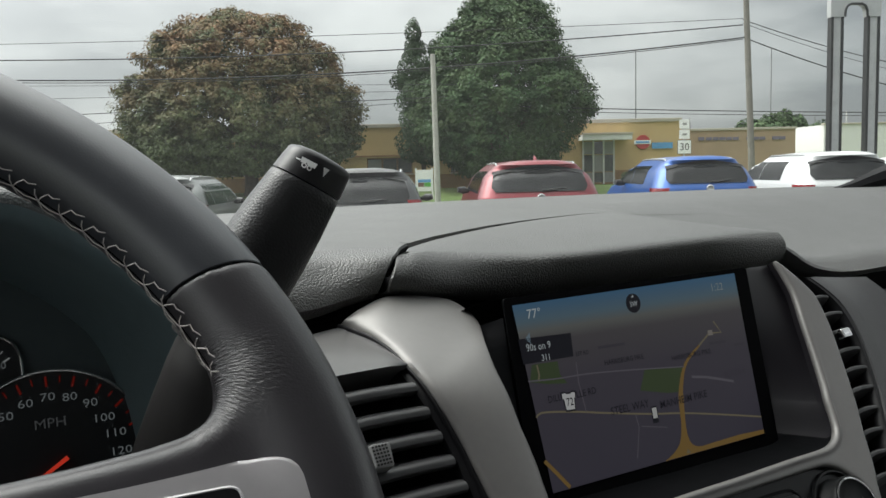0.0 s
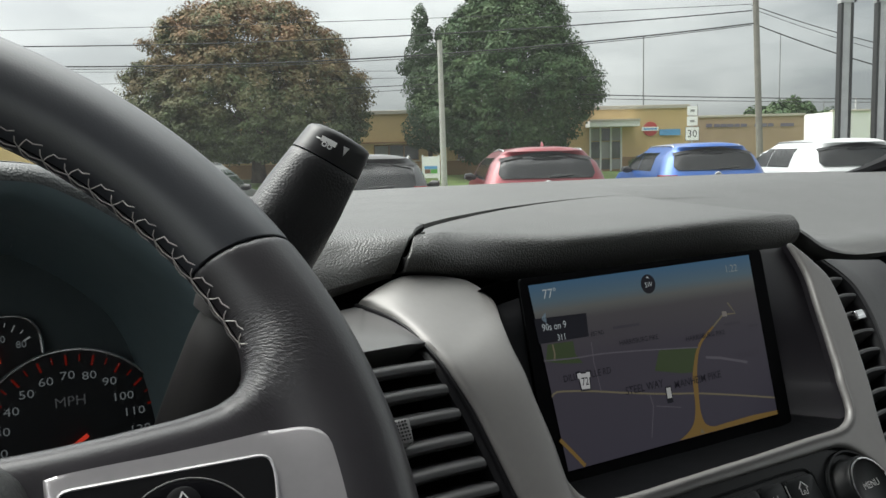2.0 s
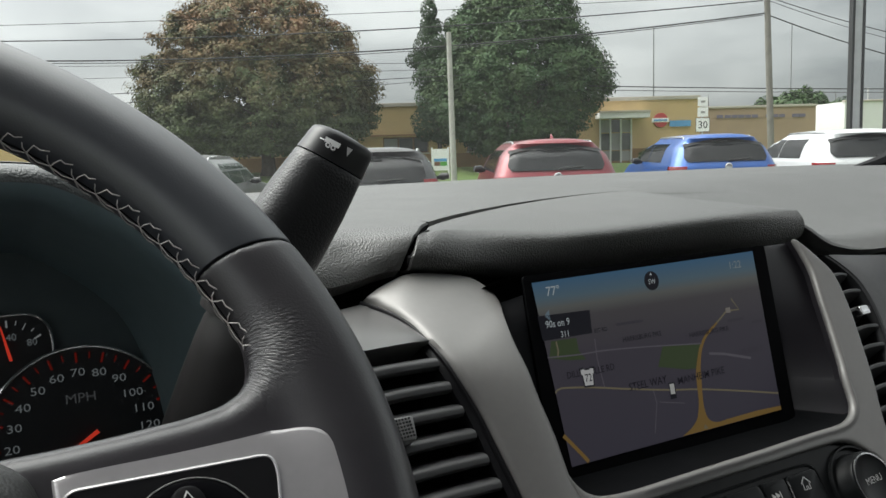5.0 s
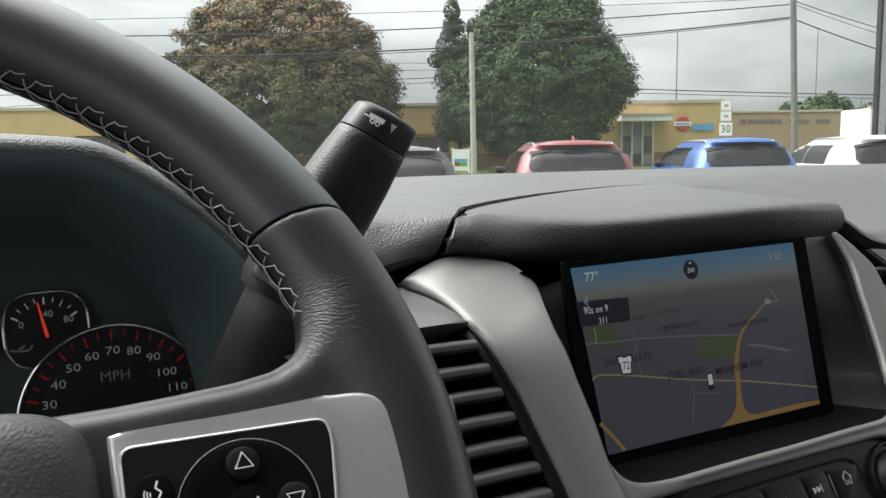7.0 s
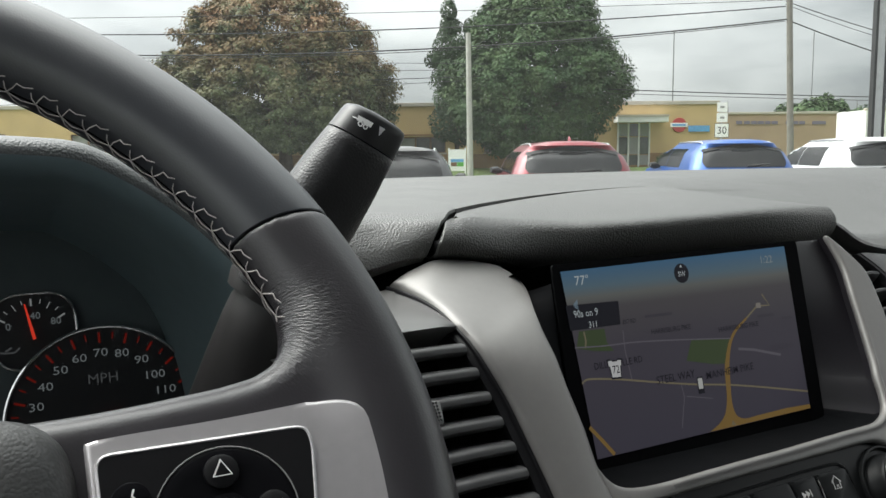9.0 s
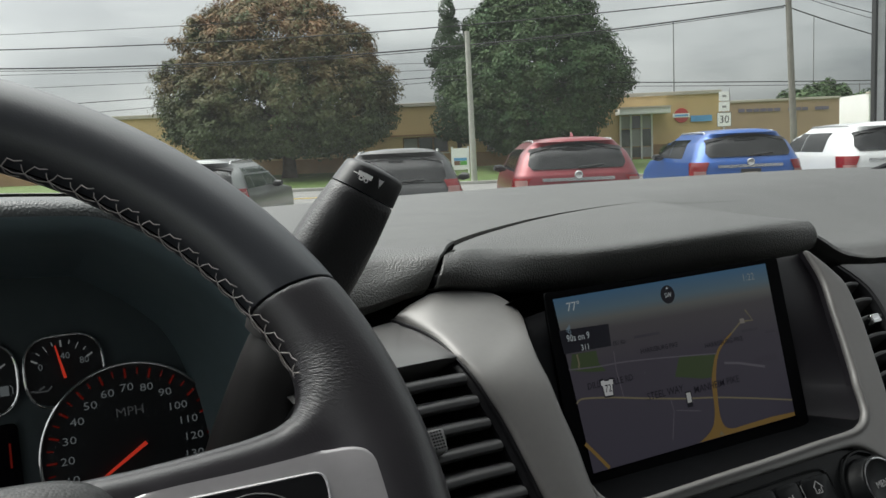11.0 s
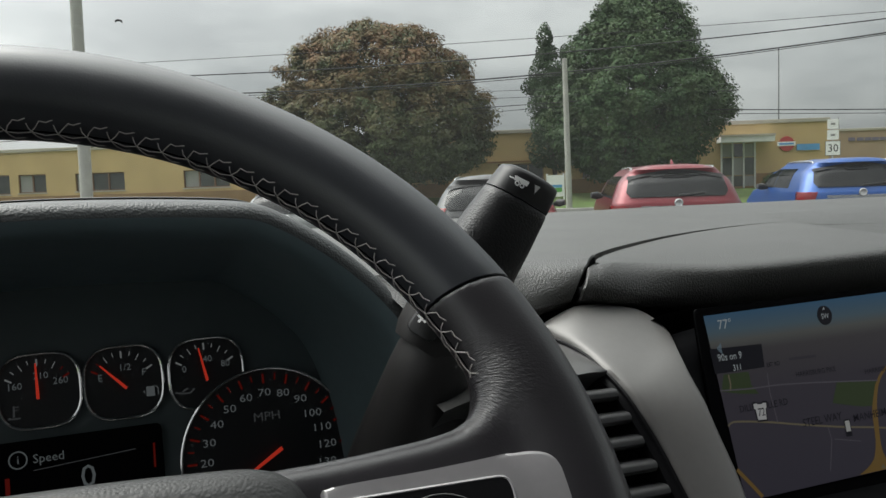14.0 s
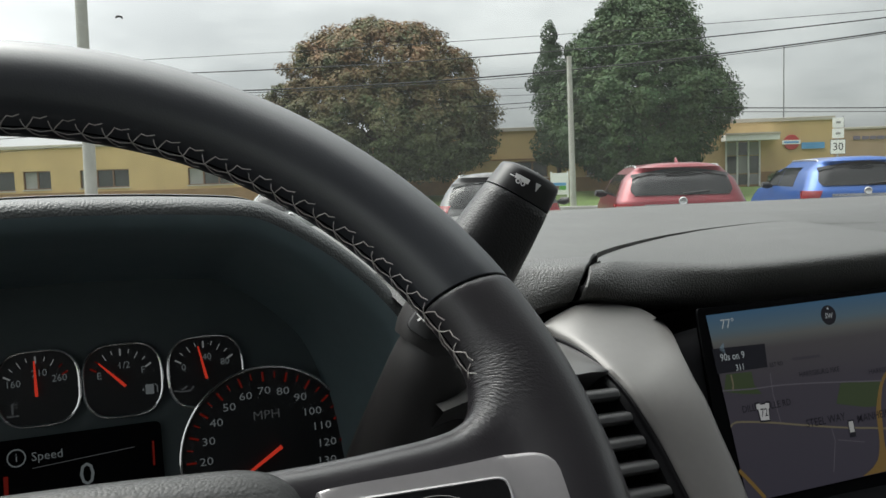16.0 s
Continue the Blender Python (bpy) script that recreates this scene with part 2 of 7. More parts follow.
M_GLASS = clear_glass("windshield_glass")
M_DIALFACE = material("dial_face", (0.016, 0.018, 0.02), 0.4, vary=0.1, scale=40)
L_WHITE = lit("dial_print_light", (0.6, 0.66, 0.68), 0.11)
L_GREY = lit("dim_print_light", (0.5, 0.52, 0.54), 0.06)
L_RED = lit("needle_light", (0.9, 0.06, 0.03), 0.40)
L_REDDIM = lit("red_tick_light", (0.8, 0.04, 0.02), 0.075)
L_TICK = lit("tick_light", (0.6, 0.63, 0.63), 0.17)


# ---------------------------------------------------------------- building helpers
ORIGIN = {}


def thing(name, label, category, at=(0, 0, 0), frame_of=CAR, group="", kind="", turn=None):
    """An Empty at the thing's base; its parts are given in the coordinates of frame_of (or, with turn, in its own)."""
    ob = new(name)
    ob.empty_display_size = 0.05
    if turn is None:
        ob.matrix_world = frame_of @ Matrix.Translation(at)
        ORIGIN[ob.name] = Vector(at)
    else:
        ob.matrix_world = frame_of @ turn
        ORIGIN[ob.name] = Vector((0, 0, 0))
    return tagged(ob, label, category, group, kind)


def part(name, bm, mat, parent, label="", smooth=True):
    """Links a bmesh as one mesh object under a thing or a part."""
    shift = ORIGIN[parent.name]
    me = bpy.data.meshes.new(name)
    bmesh.ops.translate(bm, verts=bm.verts, vec=-shift)
    bmesh.ops.recalc_face_normals(bm, faces=bm.faces)
    bm.to_mesh(me)
    bm.free()
    me.materials.append(mat)
    if smooth:
        me.shade_smooth()
        me.set_sharp_from_angle(angle=radians(40))
    ob = new(name, me)
    ob.parent = parent
    ORIGIN[ob.name] = shift
    return tagged(ob, label)


def box(size, at=(0, 0, 0), bevel=0.0, segments=2, rot=None):
    bm = bmesh.new()
    bmesh.ops.create_cube(bm, size=1)
    bmesh.ops.scale(bm, vec=size, verts=bm.verts)
    if bevel:
        bmesh.ops.bevel(bm, geom=bm.edges[:], offset=bevel, segments=segments, affect="EDGES", profile=0.5)
    if rot:
        bmesh.ops.transform(bm, matrix=rot, verts=bm.verts)
    bmesh.ops.translate(bm, vec=at, verts=bm.verts)
    return bm


def loft(rings, closed=True, caps=True):
    """Skin over rings of equal count."""
    bm = bmesh.new()
    rows = [[bm.verts.new(p) for p in ring] for ring in rings]
    n = len(rows[0])
    for a, b in zip(rows, rows[1:]):
        for i in range(n if closed else n - 1):
            j = (i + 1) % n
            bm.faces.new((a[i], a[j], b[j], b[i]))
    if caps and closed:
        bm.faces.new(rows[0][::-1])
        bm.faces.new(rows[-1])
    return bm


def add(bm, other):
    """Joins other into bm."""
    me = bpy.data.meshes.new("joined")
    other.to_mesh(me)
    other.free()
    bm.from_mesh(me)
    bpy.data.meshes.remove(me)
    return bm


def circle(center, radius, u, v, n=16, squash=1.0):
    c, u, v = Vector(center), Vector(u), Vector(v)
    return [c + radius * (math.cos(2 * math.pi * i / n) * u + squash * math.sin(2 * math.pi * i / n) * v) for i in range(n)]


def tube(points, radius, n=8, closed=False):
    """A round bar along points; radius: a number or one for each point."""
    pts = [Vector(p) for p in points]
    radii = radius if isinstance(radius, (list, tuple)) else [radius] * len(pts)
    rings, up = [], None
    for i, p in enumerate(pts):
        a, b = pts[max(i - 1, 0)], pts[min(i + 1, len(pts) - 1)]
        if closed:
            a, b = pts[i - 1], pts[(i + 1) % len(pts)]
        d = (b - a).normalized()
        if up is None:
            up = d.orthogonal().normalized()
        side = d.cross(up).normalized()
        up = side.cross(d).normalized()
        rings.append(circle(p, radii[i], side, up, n))
    if closed:
        rings.append(rings[0])
    return loft(rings, caps=not closed)


def plate(outline, thick, bevel=0.0, segments=2, to3d=None, low=0.0):
    """A sheet of the 2D outline, from low to low + thick, with rounded front edges; to3d maps (a, b, h) to the frame."""
    bm = bmesh.new()
    f = bm.faces.new([bm.verts.new((a, b, low + thick)) for a, b in outline])
    f.normal_update()
    if f.normal.z < 0:
        f.normal_flip()
    front = list(f.edges)
    ext = bmesh.ops.extrude_face_region(bm, geom=[f])
    moved = [g for g in ext["geom"] if isinstance(g, bmesh.types.BMVert)]
    top_edges = [g for g in ext["geom"] if isinstance(g, bmesh.types.BMEdge)]
    for v in bm.verts:
        v.co.z = low
    for v in moved:
        v.co.z = low + thick
    if bevel:
        bmesh.ops.bevel(bm, geom=top_edges, offset=bevel, segments=segments, affect="EDGES", profile=0.5)
    bmesh.ops.triangulate(bm, faces=[q for q in bm.faces if len(q.verts) > 4])
    if to3d:
        for v in bm.verts:
            v.co = to3d(*v.co)
    return bm


def rounded(outline, radius=0.004, n=4):
    """The outline with its corners cut round."""
    pts, out = [Vector(p) for p in outline], []
    for i, p in enumerate(pts):
        a, b = pts[i - 1], pts[(i + 1) % len(pts)]
        ra, rb = min(radius, (a - p).length * 0.45), min(radius, (b - p).length * 0.45)
        p0, p1 = p + (a - p).normalized() * ra, p + (b - p).normalized() * rb
        for k in range(n + 1):
            t = k / n
            out.append(tuple((1 - t) ** 2 * p0 + 2 * t * (1 - t) * p + t * t * p1))
    return out


def smooth_line(points, per=6):
    """A smooth run through the points."""
    pts = [Vector(p) for p in points]
    out = []
    for i in range(len(pts) - 1):
        p0, p1, p2, p3 = pts[max(i - 1, 0)], pts[i], pts[i + 1], pts[min(i + 2, len(pts) - 1)]
        for k in range(per):
            t = k / per
            out.append(0.5 * (2 * p1 + (p2 - p0) * t + (2 * p0 - 5 * p1 + 4 * p2 - p3) * t * t + (3 * p1 - p0 - 3 * p2 + p3) * t ** 3))
    return out + [pts[-1]]


def words(text, height, at, to3d, align="CENTER", thick=0.0, slant=0.0, stretch=1.0, bold=0.0):
    """Lettering in the built-in font as flat faces: at = (a, b) of its middle line, mapped by to3d(a, b, h)."""
    cu = bpy.data.curves.new("lettering", "FONT")
    cu.body, cu.align_x, cu.align_y, cu.size, cu.resolution_u = text, align, "CENTER", height * 1.38, 2
    cu.shear = slant
    cu.offset = bold
    ob = bpy.data.objects.new("lettering", cu)
    me = bpy.data.meshes.new_from_object(ob)
    bpy.data.objects.remove(ob)
    bpy.data.curves.remove(cu)
    bm = bmesh.new()
    bm.from_mesh(me)
    bpy.data.meshes.remove(me)
    for v in bm.verts:
        v.co = to3d(at[0] + v.co.x * stretch, at[1] + v.co.y, thick)
    return bm


def flat(outline, to3d, h=0.0):
    bm = bmesh.new()
    bm.faces.new([bm.verts.new(to3d(a, b, h)) for a, b in outline])
    bmesh.ops.triangulate(bm, faces=bm.faces[:])
    return bm


def stripe(points, width, to3d, h=0.0):
    """A flat band of even width along 2D points."""
    pts = [Vector(p) for p in points]
    bm, rows = bmesh.new(), []
    for i, p in enumerate(pts):
        d = (pts[min(i + 1, len(pts) - 1)] - pts[max(i - 1, 0)]).normalized()
        w = width[i] if isinstance(width, (list, tuple)) else width
        o = Vector((-d.y, d.x)) * w / 2
        rows.append((bm.verts.new(to3d(*(p + o), h)), bm.verts.new(to3d(*(p - o), h))))
    for (a, b), (c, d) in zip(rows, rows[1:]):
        bm.faces.new((a, b, d, c))
    return bm


def ease(t):
    t = min(1.0, max(0.0, t))
    return t * t * (3 - 2 * t)


def spread(value, xs, ys):
    return float(np.interp(value, xs, ys))


# ================================================================ the truck's cab
# ---------------------------------------------------------------- dash top
LIP = [(-0.70, 1.467, 1.503), (0.0, 1.467, 1.503), (0.10, 1.467, 1.503), (0.15, 1.467, 1.503), (0.20, 1.476, 1.503), (0.30, 1.476, 1.502), (0.40, 1.476, 1.499), (0.48, 1.476, 1.4955), (0.505, 1.4755, 1.4935), (0.516, 1.4742, 1.4900), (0.5245, 1.4712, 1.4845), (0.533, 1.467, 1.479),
       (0.544, 1.4605, 1.473), (0.557, 1.4548, 1.4688), (0.583, 1.449, 1.4652), (0.617, 1.447, 1.4648), (0.652, 1.4475, 1.4655), (0.80, 1.446, 1.464), (1.30, 1.437, 1.455)]
LIP_X, LIP_Z, TOP_Z = zip(*[tuple(p) for p in smooth_line(LIP, 5)])


def dash_height(x, y):
    """The crown of the dash top, which falls towards the passenger's edge."""
    far = 1.5035 - 0.010 * max(0, x - 0.3) ** 2 - 0.004 * ease((y - 0.8) / 0.25)
    near = spread(x, LIP_X, TOP_Z)
    return near + (far - near) * ease((y - 0.43) / 0.26)


def fore(x, y):
    """The front edge of the dash follows the bowed windshield."""
    return y - 0.25 * ((x - 0.34) / 0.75) ** 2 * ease((y - 0.55) / 0.45)


BROW_X = (0.2035, 0.21, 0.22, 0.235, 0.261, 0.30, 0.338, 0.385, 0.41, 0.43, 0.45, 0.475, 0.50, 0.512, 0.519)
SEAM_Y = (0.4400, 0.4455, 0.4530, 0.4610, 0.486, 0.516, 0.5425, 0.5680, 0.5782, 0.5858, 0.5922, 0.5985, 0.6015, 0.6022, 0.6025)
LOW_Z = (1.4785, 1.4775, 1.4755, 1.472, 1.467, 1.462, 1.4595, 1.459, 1.459, 1.459, 1.4595, 1.4605, 1.464, 1.4680, 1.4700)
ROLL_Z = (1.4985, 1.4995, 1.4995, 1.498, 1.4955, 1.492, 1.4915, 1.492, 1.4923, 1.4925, 1.4925, 1.4925, 1.492, 1.4915, 1.491)


def seam_y(x):
    return spread(x, BROW_X, SEAM_Y)


def dash_sheet(x0, x1, steps, rear=None):
    """The padded top; rear: where it starts, as a function of x, if not with a rolled lip of its own."""
    rings = []
    for i in range(steps + 1):
        x = x0 + (x1 - x0) * i / steps
        low, top = spread(x, LIP_X, LIP_Z), spread(x, LIP_X, TOP_Z)
        row = [(x, 0.47, low - 0.002), (x, 0.44, low), (x, 0.431, low + 0.002), (x, 0.4255, low + 0.008), (x, 0.424, low + 0.4 * (top - low)),
               (x, 0.4265, top - 0.009), (x, 0.433, top - 0.003)]
        start = 0.442
        if rear:
            start = rear(x)
            row = [(x, start, dash_height(x, start) - 0.012), (x, start + 0.0004, dash_height(x, start) - 0.002)]
            if x0 == 0.0785:
                slope = ((0.404, 1.462), (0.410, 1.472), (0.420, 1.481), (0.430, 1.4885), (0.440, 1.4955), (0.446, 1.4990))
                row = [(max(x, 0.0785 + 0.72 * (1.503 - z)), y, z) for y, z in slope]
        for k in range(20):
            y = start + (1.02 - start) * (k / 19) ** 1.35
            row.append((x, fore(x, y), dash_height(x, fore(x, y))))
        row += [(x, fore(x, 1.035), 1.487 - 0.01 * max(0, x - 0.3) ** 2), (x, fore(x, 1.04), 1.45)]
        if not rear and 0.15 < x < 0.2:
            row = [(px + 0.012 * ease((pz - 1.476) / 0.024) * ease((x - 0.15) / 0.045), py, pz) if py < 0.46 else (px, py, pz) for px, py, pz in row]
        rings.append(row)
    return loft(rings, closed=False)


# the open gap that leans round the brow's driver end and runs on as the seam behind it
GAP_Z, GAP_FRONT = (1.474, 1.484, 1.4935, 1.4980), (0.1915, 0.1934, 0.1968, 0.1997)
GAP_Y, GAP_TOP = (0.4265, 0.4335, 0.442, 0.4495, 0.4562, 0.4600), (0.2012, 0.2085, 0.2146, 0.2200, 0.2250, 0.2285)
END_X = (0.1968, 0.2045, 0.2160, 0.2350, 0.2610, 0.2800)
END_TX = (0.2150, 0.2185, 0.2240, 0.2385, 0.2610, 0.2800)
END_TY = (0.4330, 0.4420, 0.4500, 0.4655, 0.4860, 0.5006)


def gap_width(x):
    return spread(x, (0.228, 0.26, 0.32, 0.40, 0.47, 0.50), (0.0050, 0.0043, 0.0032, 0.0020, 0.0012, 0.0009))


dashboard = thing("dashboard", "grey grained soft plastic truck dashboard with a padded centre brow", "dashboard", at=(0.3, 0.75, 0.80))


def near_piece():
    """The padded top beside the brow, from the hood to the gap."""
    rows = []
    low, top = 1.467, 1.503
    ys = [0.442, 0.4455, 0.4495, 0.453, 0.4562, 0.4600] + [0.46 + 0.56 * (k / 18) ** 1.3 for k in range(1, 19)]
    prof = [(0.47, -0.002), (0.44, 0.0), (0.431, 0.002), (0.4255, 0.008), (0.424, 0.0144), (0.4242, 0.021), (0.4265, 0.0285), (0.4285, 0.0315), (0.433, 0.0338)]
    for k in range(len(prof) + len(ys)):
        row = []
        for i in range(23):
            t = 1 - (1 - i / 22) ** 1.6
            soft = 0.013 * ease((1 - t) / 0.38)     # the roll grows softer away from the gap
            if k < len(prof):
                y, dz = prof[k]
                zed = 1.473 + dz
                edge = spread(zed, GAP_Z, GAP_FRONT) if zed < 1.4975 else spread(y, GAP_Y, GAP_TOP)
                x = 0.098 + (edge - 0.098) * t
                lo = spread(x, LIP_X, LIP_Z)
                row.append((x, y + soft * ease((dz - 0.004) / 0.030), lo + dz * (1.5025 - lo) / 0.036))
            else:
                y = ys[k - len(prof)]
                y += soft * ease((0.475 - y) / 0.033)
                x = 0.098 + (spread(ys[k - len(prof)], GAP_Y, GAP_TOP) - 0.098) * t
                row.append((x, fore(x, y), dash_height(x, fore(x, y))))
        x, y, z = row[-1]
        if k < len(prof) + 6:
            f = ease((z - 1.488) / 0.012)
            into = Vector((0, 1 - 0.8 * f, -f)).normalized()
            e = Vector((x, y, z))
            row[-1] = tuple(e - Vector((0.0012, 0, 0)) + into * 0.0003)
            liner.append([tuple(e + Vector((0.0003, 0, 0)) + into * n) for n in (0.0016, 0.004, 0.0125)])
            row += [tuple(e - Vector((0.0003, 0, 0)) + into * 0.0011), tuple(e + into * 0.003), tuple(e + into * 0.012)]
        else:
            row += [(x, y, z)] * 0 + [(x + 0.0001 * n, y, z) for n in (1, 2, 3)]
        rows.append(row)
    return loft(rows, closed=False)


# driver-side wall of the gap, blackened for the shade inside it
liner = []
part("dash_top", near_piece(), M_DASH, dashboard)
part("seam", loft(liner, closed=False), M_SHADEBLACK, dashboard, "seam drawn in shade black")
part("dash_top", dash_sheet(-0.29, 0.0783, 24, lambda x: 0.58), M_DASH, dashboard)
part("dash_top", dash_sheet(0.0785, 0.0979, 6, lambda x: 0.449), M_DASH, dashboard)
part("dash_top", dash_sheet(-0.41, -0.2902, 12), M_DASH, dashboard)
far_seam = lambda x: seam_y(x) + gap_width(x) if x > 0.28 else spread(x, (0.2285, 0.242, 0.261, 0.28), (0.4600, 0.4733, 0.4903, seam_y(0.28) + gap_width(0.28)))
part("dash_top", dash_sheet(0.2285, 0.5150, 64, far_seam), M_DASH, dashboard)
part("dash_top", dash_sheet(0.5150, 1.10, 110), M_DASH, dashboard)


# the brow over the screen: sections along x, from its lower edge over the roll to the seam behind
def brow_section(x):
    low, roll = spread(x, BROW_X, LOW_Z), spread(x, BROW_X, ROLL_Z)
    ex, ey = (spread(x, END_X, END_TX), spread(x, END_X, END_TY)) if x < 0.28 else (x, seam_y(x))
    crown = dash_height(ex, ey) - 0.0002 - 0.0017 * ease((0.49 - x) / 0.27)
    lean = 0.0090 * max(0.0, 1 - (x - 0.1968) / 0.08) ** 2
    tuck = 0.014 * ease((x - 0.205) / 0.075) * ease((0.515 - x) / 0.09)
    soft = min(0.010 * ease((x - 0.1968) / 0.05) * ease((0.34 - x) / 0.09), max(0.0, (ey - 0.433) * 0.6))
    row = [(x, 0.452 + tuck, low + 0.002), (x, 0.434 + tuck, low - 0.001), (x, 0.4255 + tuck, low + 0.001), (x, 0.4218 + tuck * 0.93, low + 0.0035), (x, 0.4196 + tuck * 0.78, low + 0.0072), (x + lean * 0.1, 0.4186 + tuck * 0.50 + soft * 0.3, low + 0.5 * (roll - low)),
           (x + lean * 0.36, 0.4200 + tuck * 0.22 + soft * 0.65, roll - 0.006), (x + lean * 0.68, 0.4235 + soft * 0.9, roll - 0.002)]
    rx, front = x + lean, 0.428 + soft
    for k in range(12):
        t = k / 11
        y, z = front + (ey - front) * t, roll + 0.0006 + (crown - roll - 0.0006) * (1 - (1 - t) ** 2.2)
        z += (dash_height(x, y) - z) * ease((x - 0.455) / 0.06) * ease((y - 0.424) / 0.02)
        row.append((rx + (ex - rx) * t, y, z))
    d = Vector((ex - row[-3][0], ey - row[-3][1], 0)).normalized()
    row += [(ex + d.x * 0.0008, ey + d.y * 0.0008, crown - 0.0006), (ex + d.x * 0.0012, ey + d.y * 0.0012, crown - 0.002), (ex + d.x * 0.0012, ey + d.y * 0.0012, crown - 0.012)]
    return [tuple(p) for p in smooth_line(row[:-3], 2)] + row[-3:]


def sunk(row, deep, side):
    """The section drawn in below its own skin and moved sideways, for a rounded end."""
    out = []
    for k, (x, y, z) in enumerate(row):
        a, b = Vector(row[max(k - 1, 0)]), Vector(row[min(k + 1, len(row) - 1)])
        d = b - a
        n = Vector((0, d.z, -d.y)).normalized()
        out.append((x + side, y + n.y * deep, z + n.z * deep))
    return out


brow_rows = [brow_section(0.1968 + (0.515 - 0.1968) * (i / 70) ** 1.35) for i in range(71)]
first = brow_rows[0]
# the brow's end wall, blackened as if shaded by the narrow gap
end_wall = [sunk(first, 0.0065, -0.0008), sunk(first, 0.0040, -0.0010), sunk(first, 0.0014, -0.0008)]
part("seam", loft(end_wall, closed=False), M_SHADEBLACK, dashboard, "seam drawn in shade black")
brow_rows = [sunk(first, 0.0012, -0.0008), sunk(first, 0.0003, -0.0003)] + brow_rows
last = brow_rows[-1]
def brow_end(side, back, drop):
    """The passenger end of the brow: rounded in front, running on flush on top."""
    out = []
    for x, y, z in last:
        k = ease((0.452 - y) / 0.026)
        out.append((x + side * k, y + back * k, z - drop * k))
    return out


brow_rows += [brow_end(0.0014, 0.0015, 0.0008), brow_end(0.0022, 0.006, 0.003), brow_end(0.0024, 0.02, 0.012)]
part("brow", loft(brow_rows, closed=False), M_DASH, dashboard, "padded black grained brow over the screen")
# bottom of the gap, a black sheet in place of the shade down there
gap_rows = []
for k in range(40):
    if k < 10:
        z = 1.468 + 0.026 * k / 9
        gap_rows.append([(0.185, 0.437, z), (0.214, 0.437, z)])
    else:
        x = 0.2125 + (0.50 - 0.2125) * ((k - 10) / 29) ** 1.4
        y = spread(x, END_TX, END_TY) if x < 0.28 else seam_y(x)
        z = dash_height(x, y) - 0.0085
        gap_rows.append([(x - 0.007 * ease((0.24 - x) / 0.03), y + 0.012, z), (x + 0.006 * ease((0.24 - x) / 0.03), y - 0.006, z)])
part("seam", loft(gap_rows, closed=False), M_SHADEBLACK, dashboard, "seam drawn in shade black")

# beyond the brow the seam is a hairline that fades out, its shade a flat black strip
hair = [(x, spread(x, (0.515, 0.545, 0.58, 0.61, 0.632), (0.6028, 0.6060, 0.6050, 0.6010, 0.5965))) for x in np.linspace(0.515, 0.632, 24)]
part("seam", stripe(hair, [0.0014 - 0.00005 * k for k in range(24)], lambda a, b, h: Vector((a, b, dash_height(a, b) + 0.00025))), M_SHADEBLACK, dashboard, "seam drawn in shade black")

# body below the top, set back behind the face; deep behind the dials; black in place of shade
part("body", box((0.98, 0.30, 0.66), (0.60, 0.62, 1.135), 0.01), M_SHADEBLACK, dashboard)
part("body", box((0.50, 0.24, 0.60), (-0.155, 0.72, 1.10), 0.01), M_SHADEBLACK, dashboard)
part("lower_panel", box((0.40, 0.15, 0.42), (0.33, 0.44, 1.06), 0.02), M_PANELGREY, dashboard)

# passenger's panel beyond the vent
pp = loft([[(x, 0.385 + 0.05 * ease((z - 1.30) / 0.16) + 0.03 * ease((x - 0.52) / 0.4), z) for z in np.linspace(1.10, 1.452 - 0.02 * ease((x - 0.5) / 0.1), 14)]
           for x in np.linspace(0.545, 1.08, 24)], closed=False)
bmesh.ops.solidify(pp, geom=pp.faces[:], thickness=0.02)
part("passenger_panel", pp, M_PANELGREY, dashboard, "dark grey grained panel")

# ---------------------------------------------------------------- hood over the dials
HOOD = smooth_line([(-0.305, 0, 1.33), (-0.302, 0, 1.40), (-0.294, 0, 1.445), (-0.281, 0, 1.470), (-0.262, 0, 1.493), (-0.240, 0, 1.5185), (-0.222, 0, 1.535), (-0.206, 0, 1.5445), (-0.19, 0, 1.5485), (-0.14, 0, 1.5525), (-0.09, 0, 1.5535),
                    (-0.04, 0, 1.552), (0.0, 0, 1.5494), (0.0175, 0, 1.547), (0.031, 0, 1.5412), (0.0480, 0, 1.5308), (0.0655, 0, 1.5175), (0.0835, 0, 1.5000), (0.100, 0, 1.478), (0.113, 0, 1.445), (0.120, 0, 1.40), (0.122, 0, 1.33)], 5)


def hood_ring(inset, y, drop=0.0):
    out = []
    for i, p in enumerate(HOOD):
        a, b = HOOD[max(i - 1, 0)], HOOD[min(i + 1, len(HOOD) - 1)]
        d = (b - a).normalized()
        nrm = Vector((-d.z, 0, d.x))
        q = p - nrm * inset
        out.append((q.x, y, q.z - drop))
    return out


hood = thing("cluster_hood", "black grained vinyl hood arching over the dials", "dash hood", at=(-0.09, 0.5, 1.40))
part("visor", loft([hood_ring(0.010, 0.80, 0.02), hood_ring(0.004, 0.60, 0.006), hood_ring(0.0, 0.47), hood_ring(0.0, 0.445), hood_ring(0.0008, 0.439), hood_ring(0.0026, 0.4350), hood_ring(0.0055, 0.4328), hood_ring(0.0085, 0.4325)], closed=False), M_HOOD, hood)
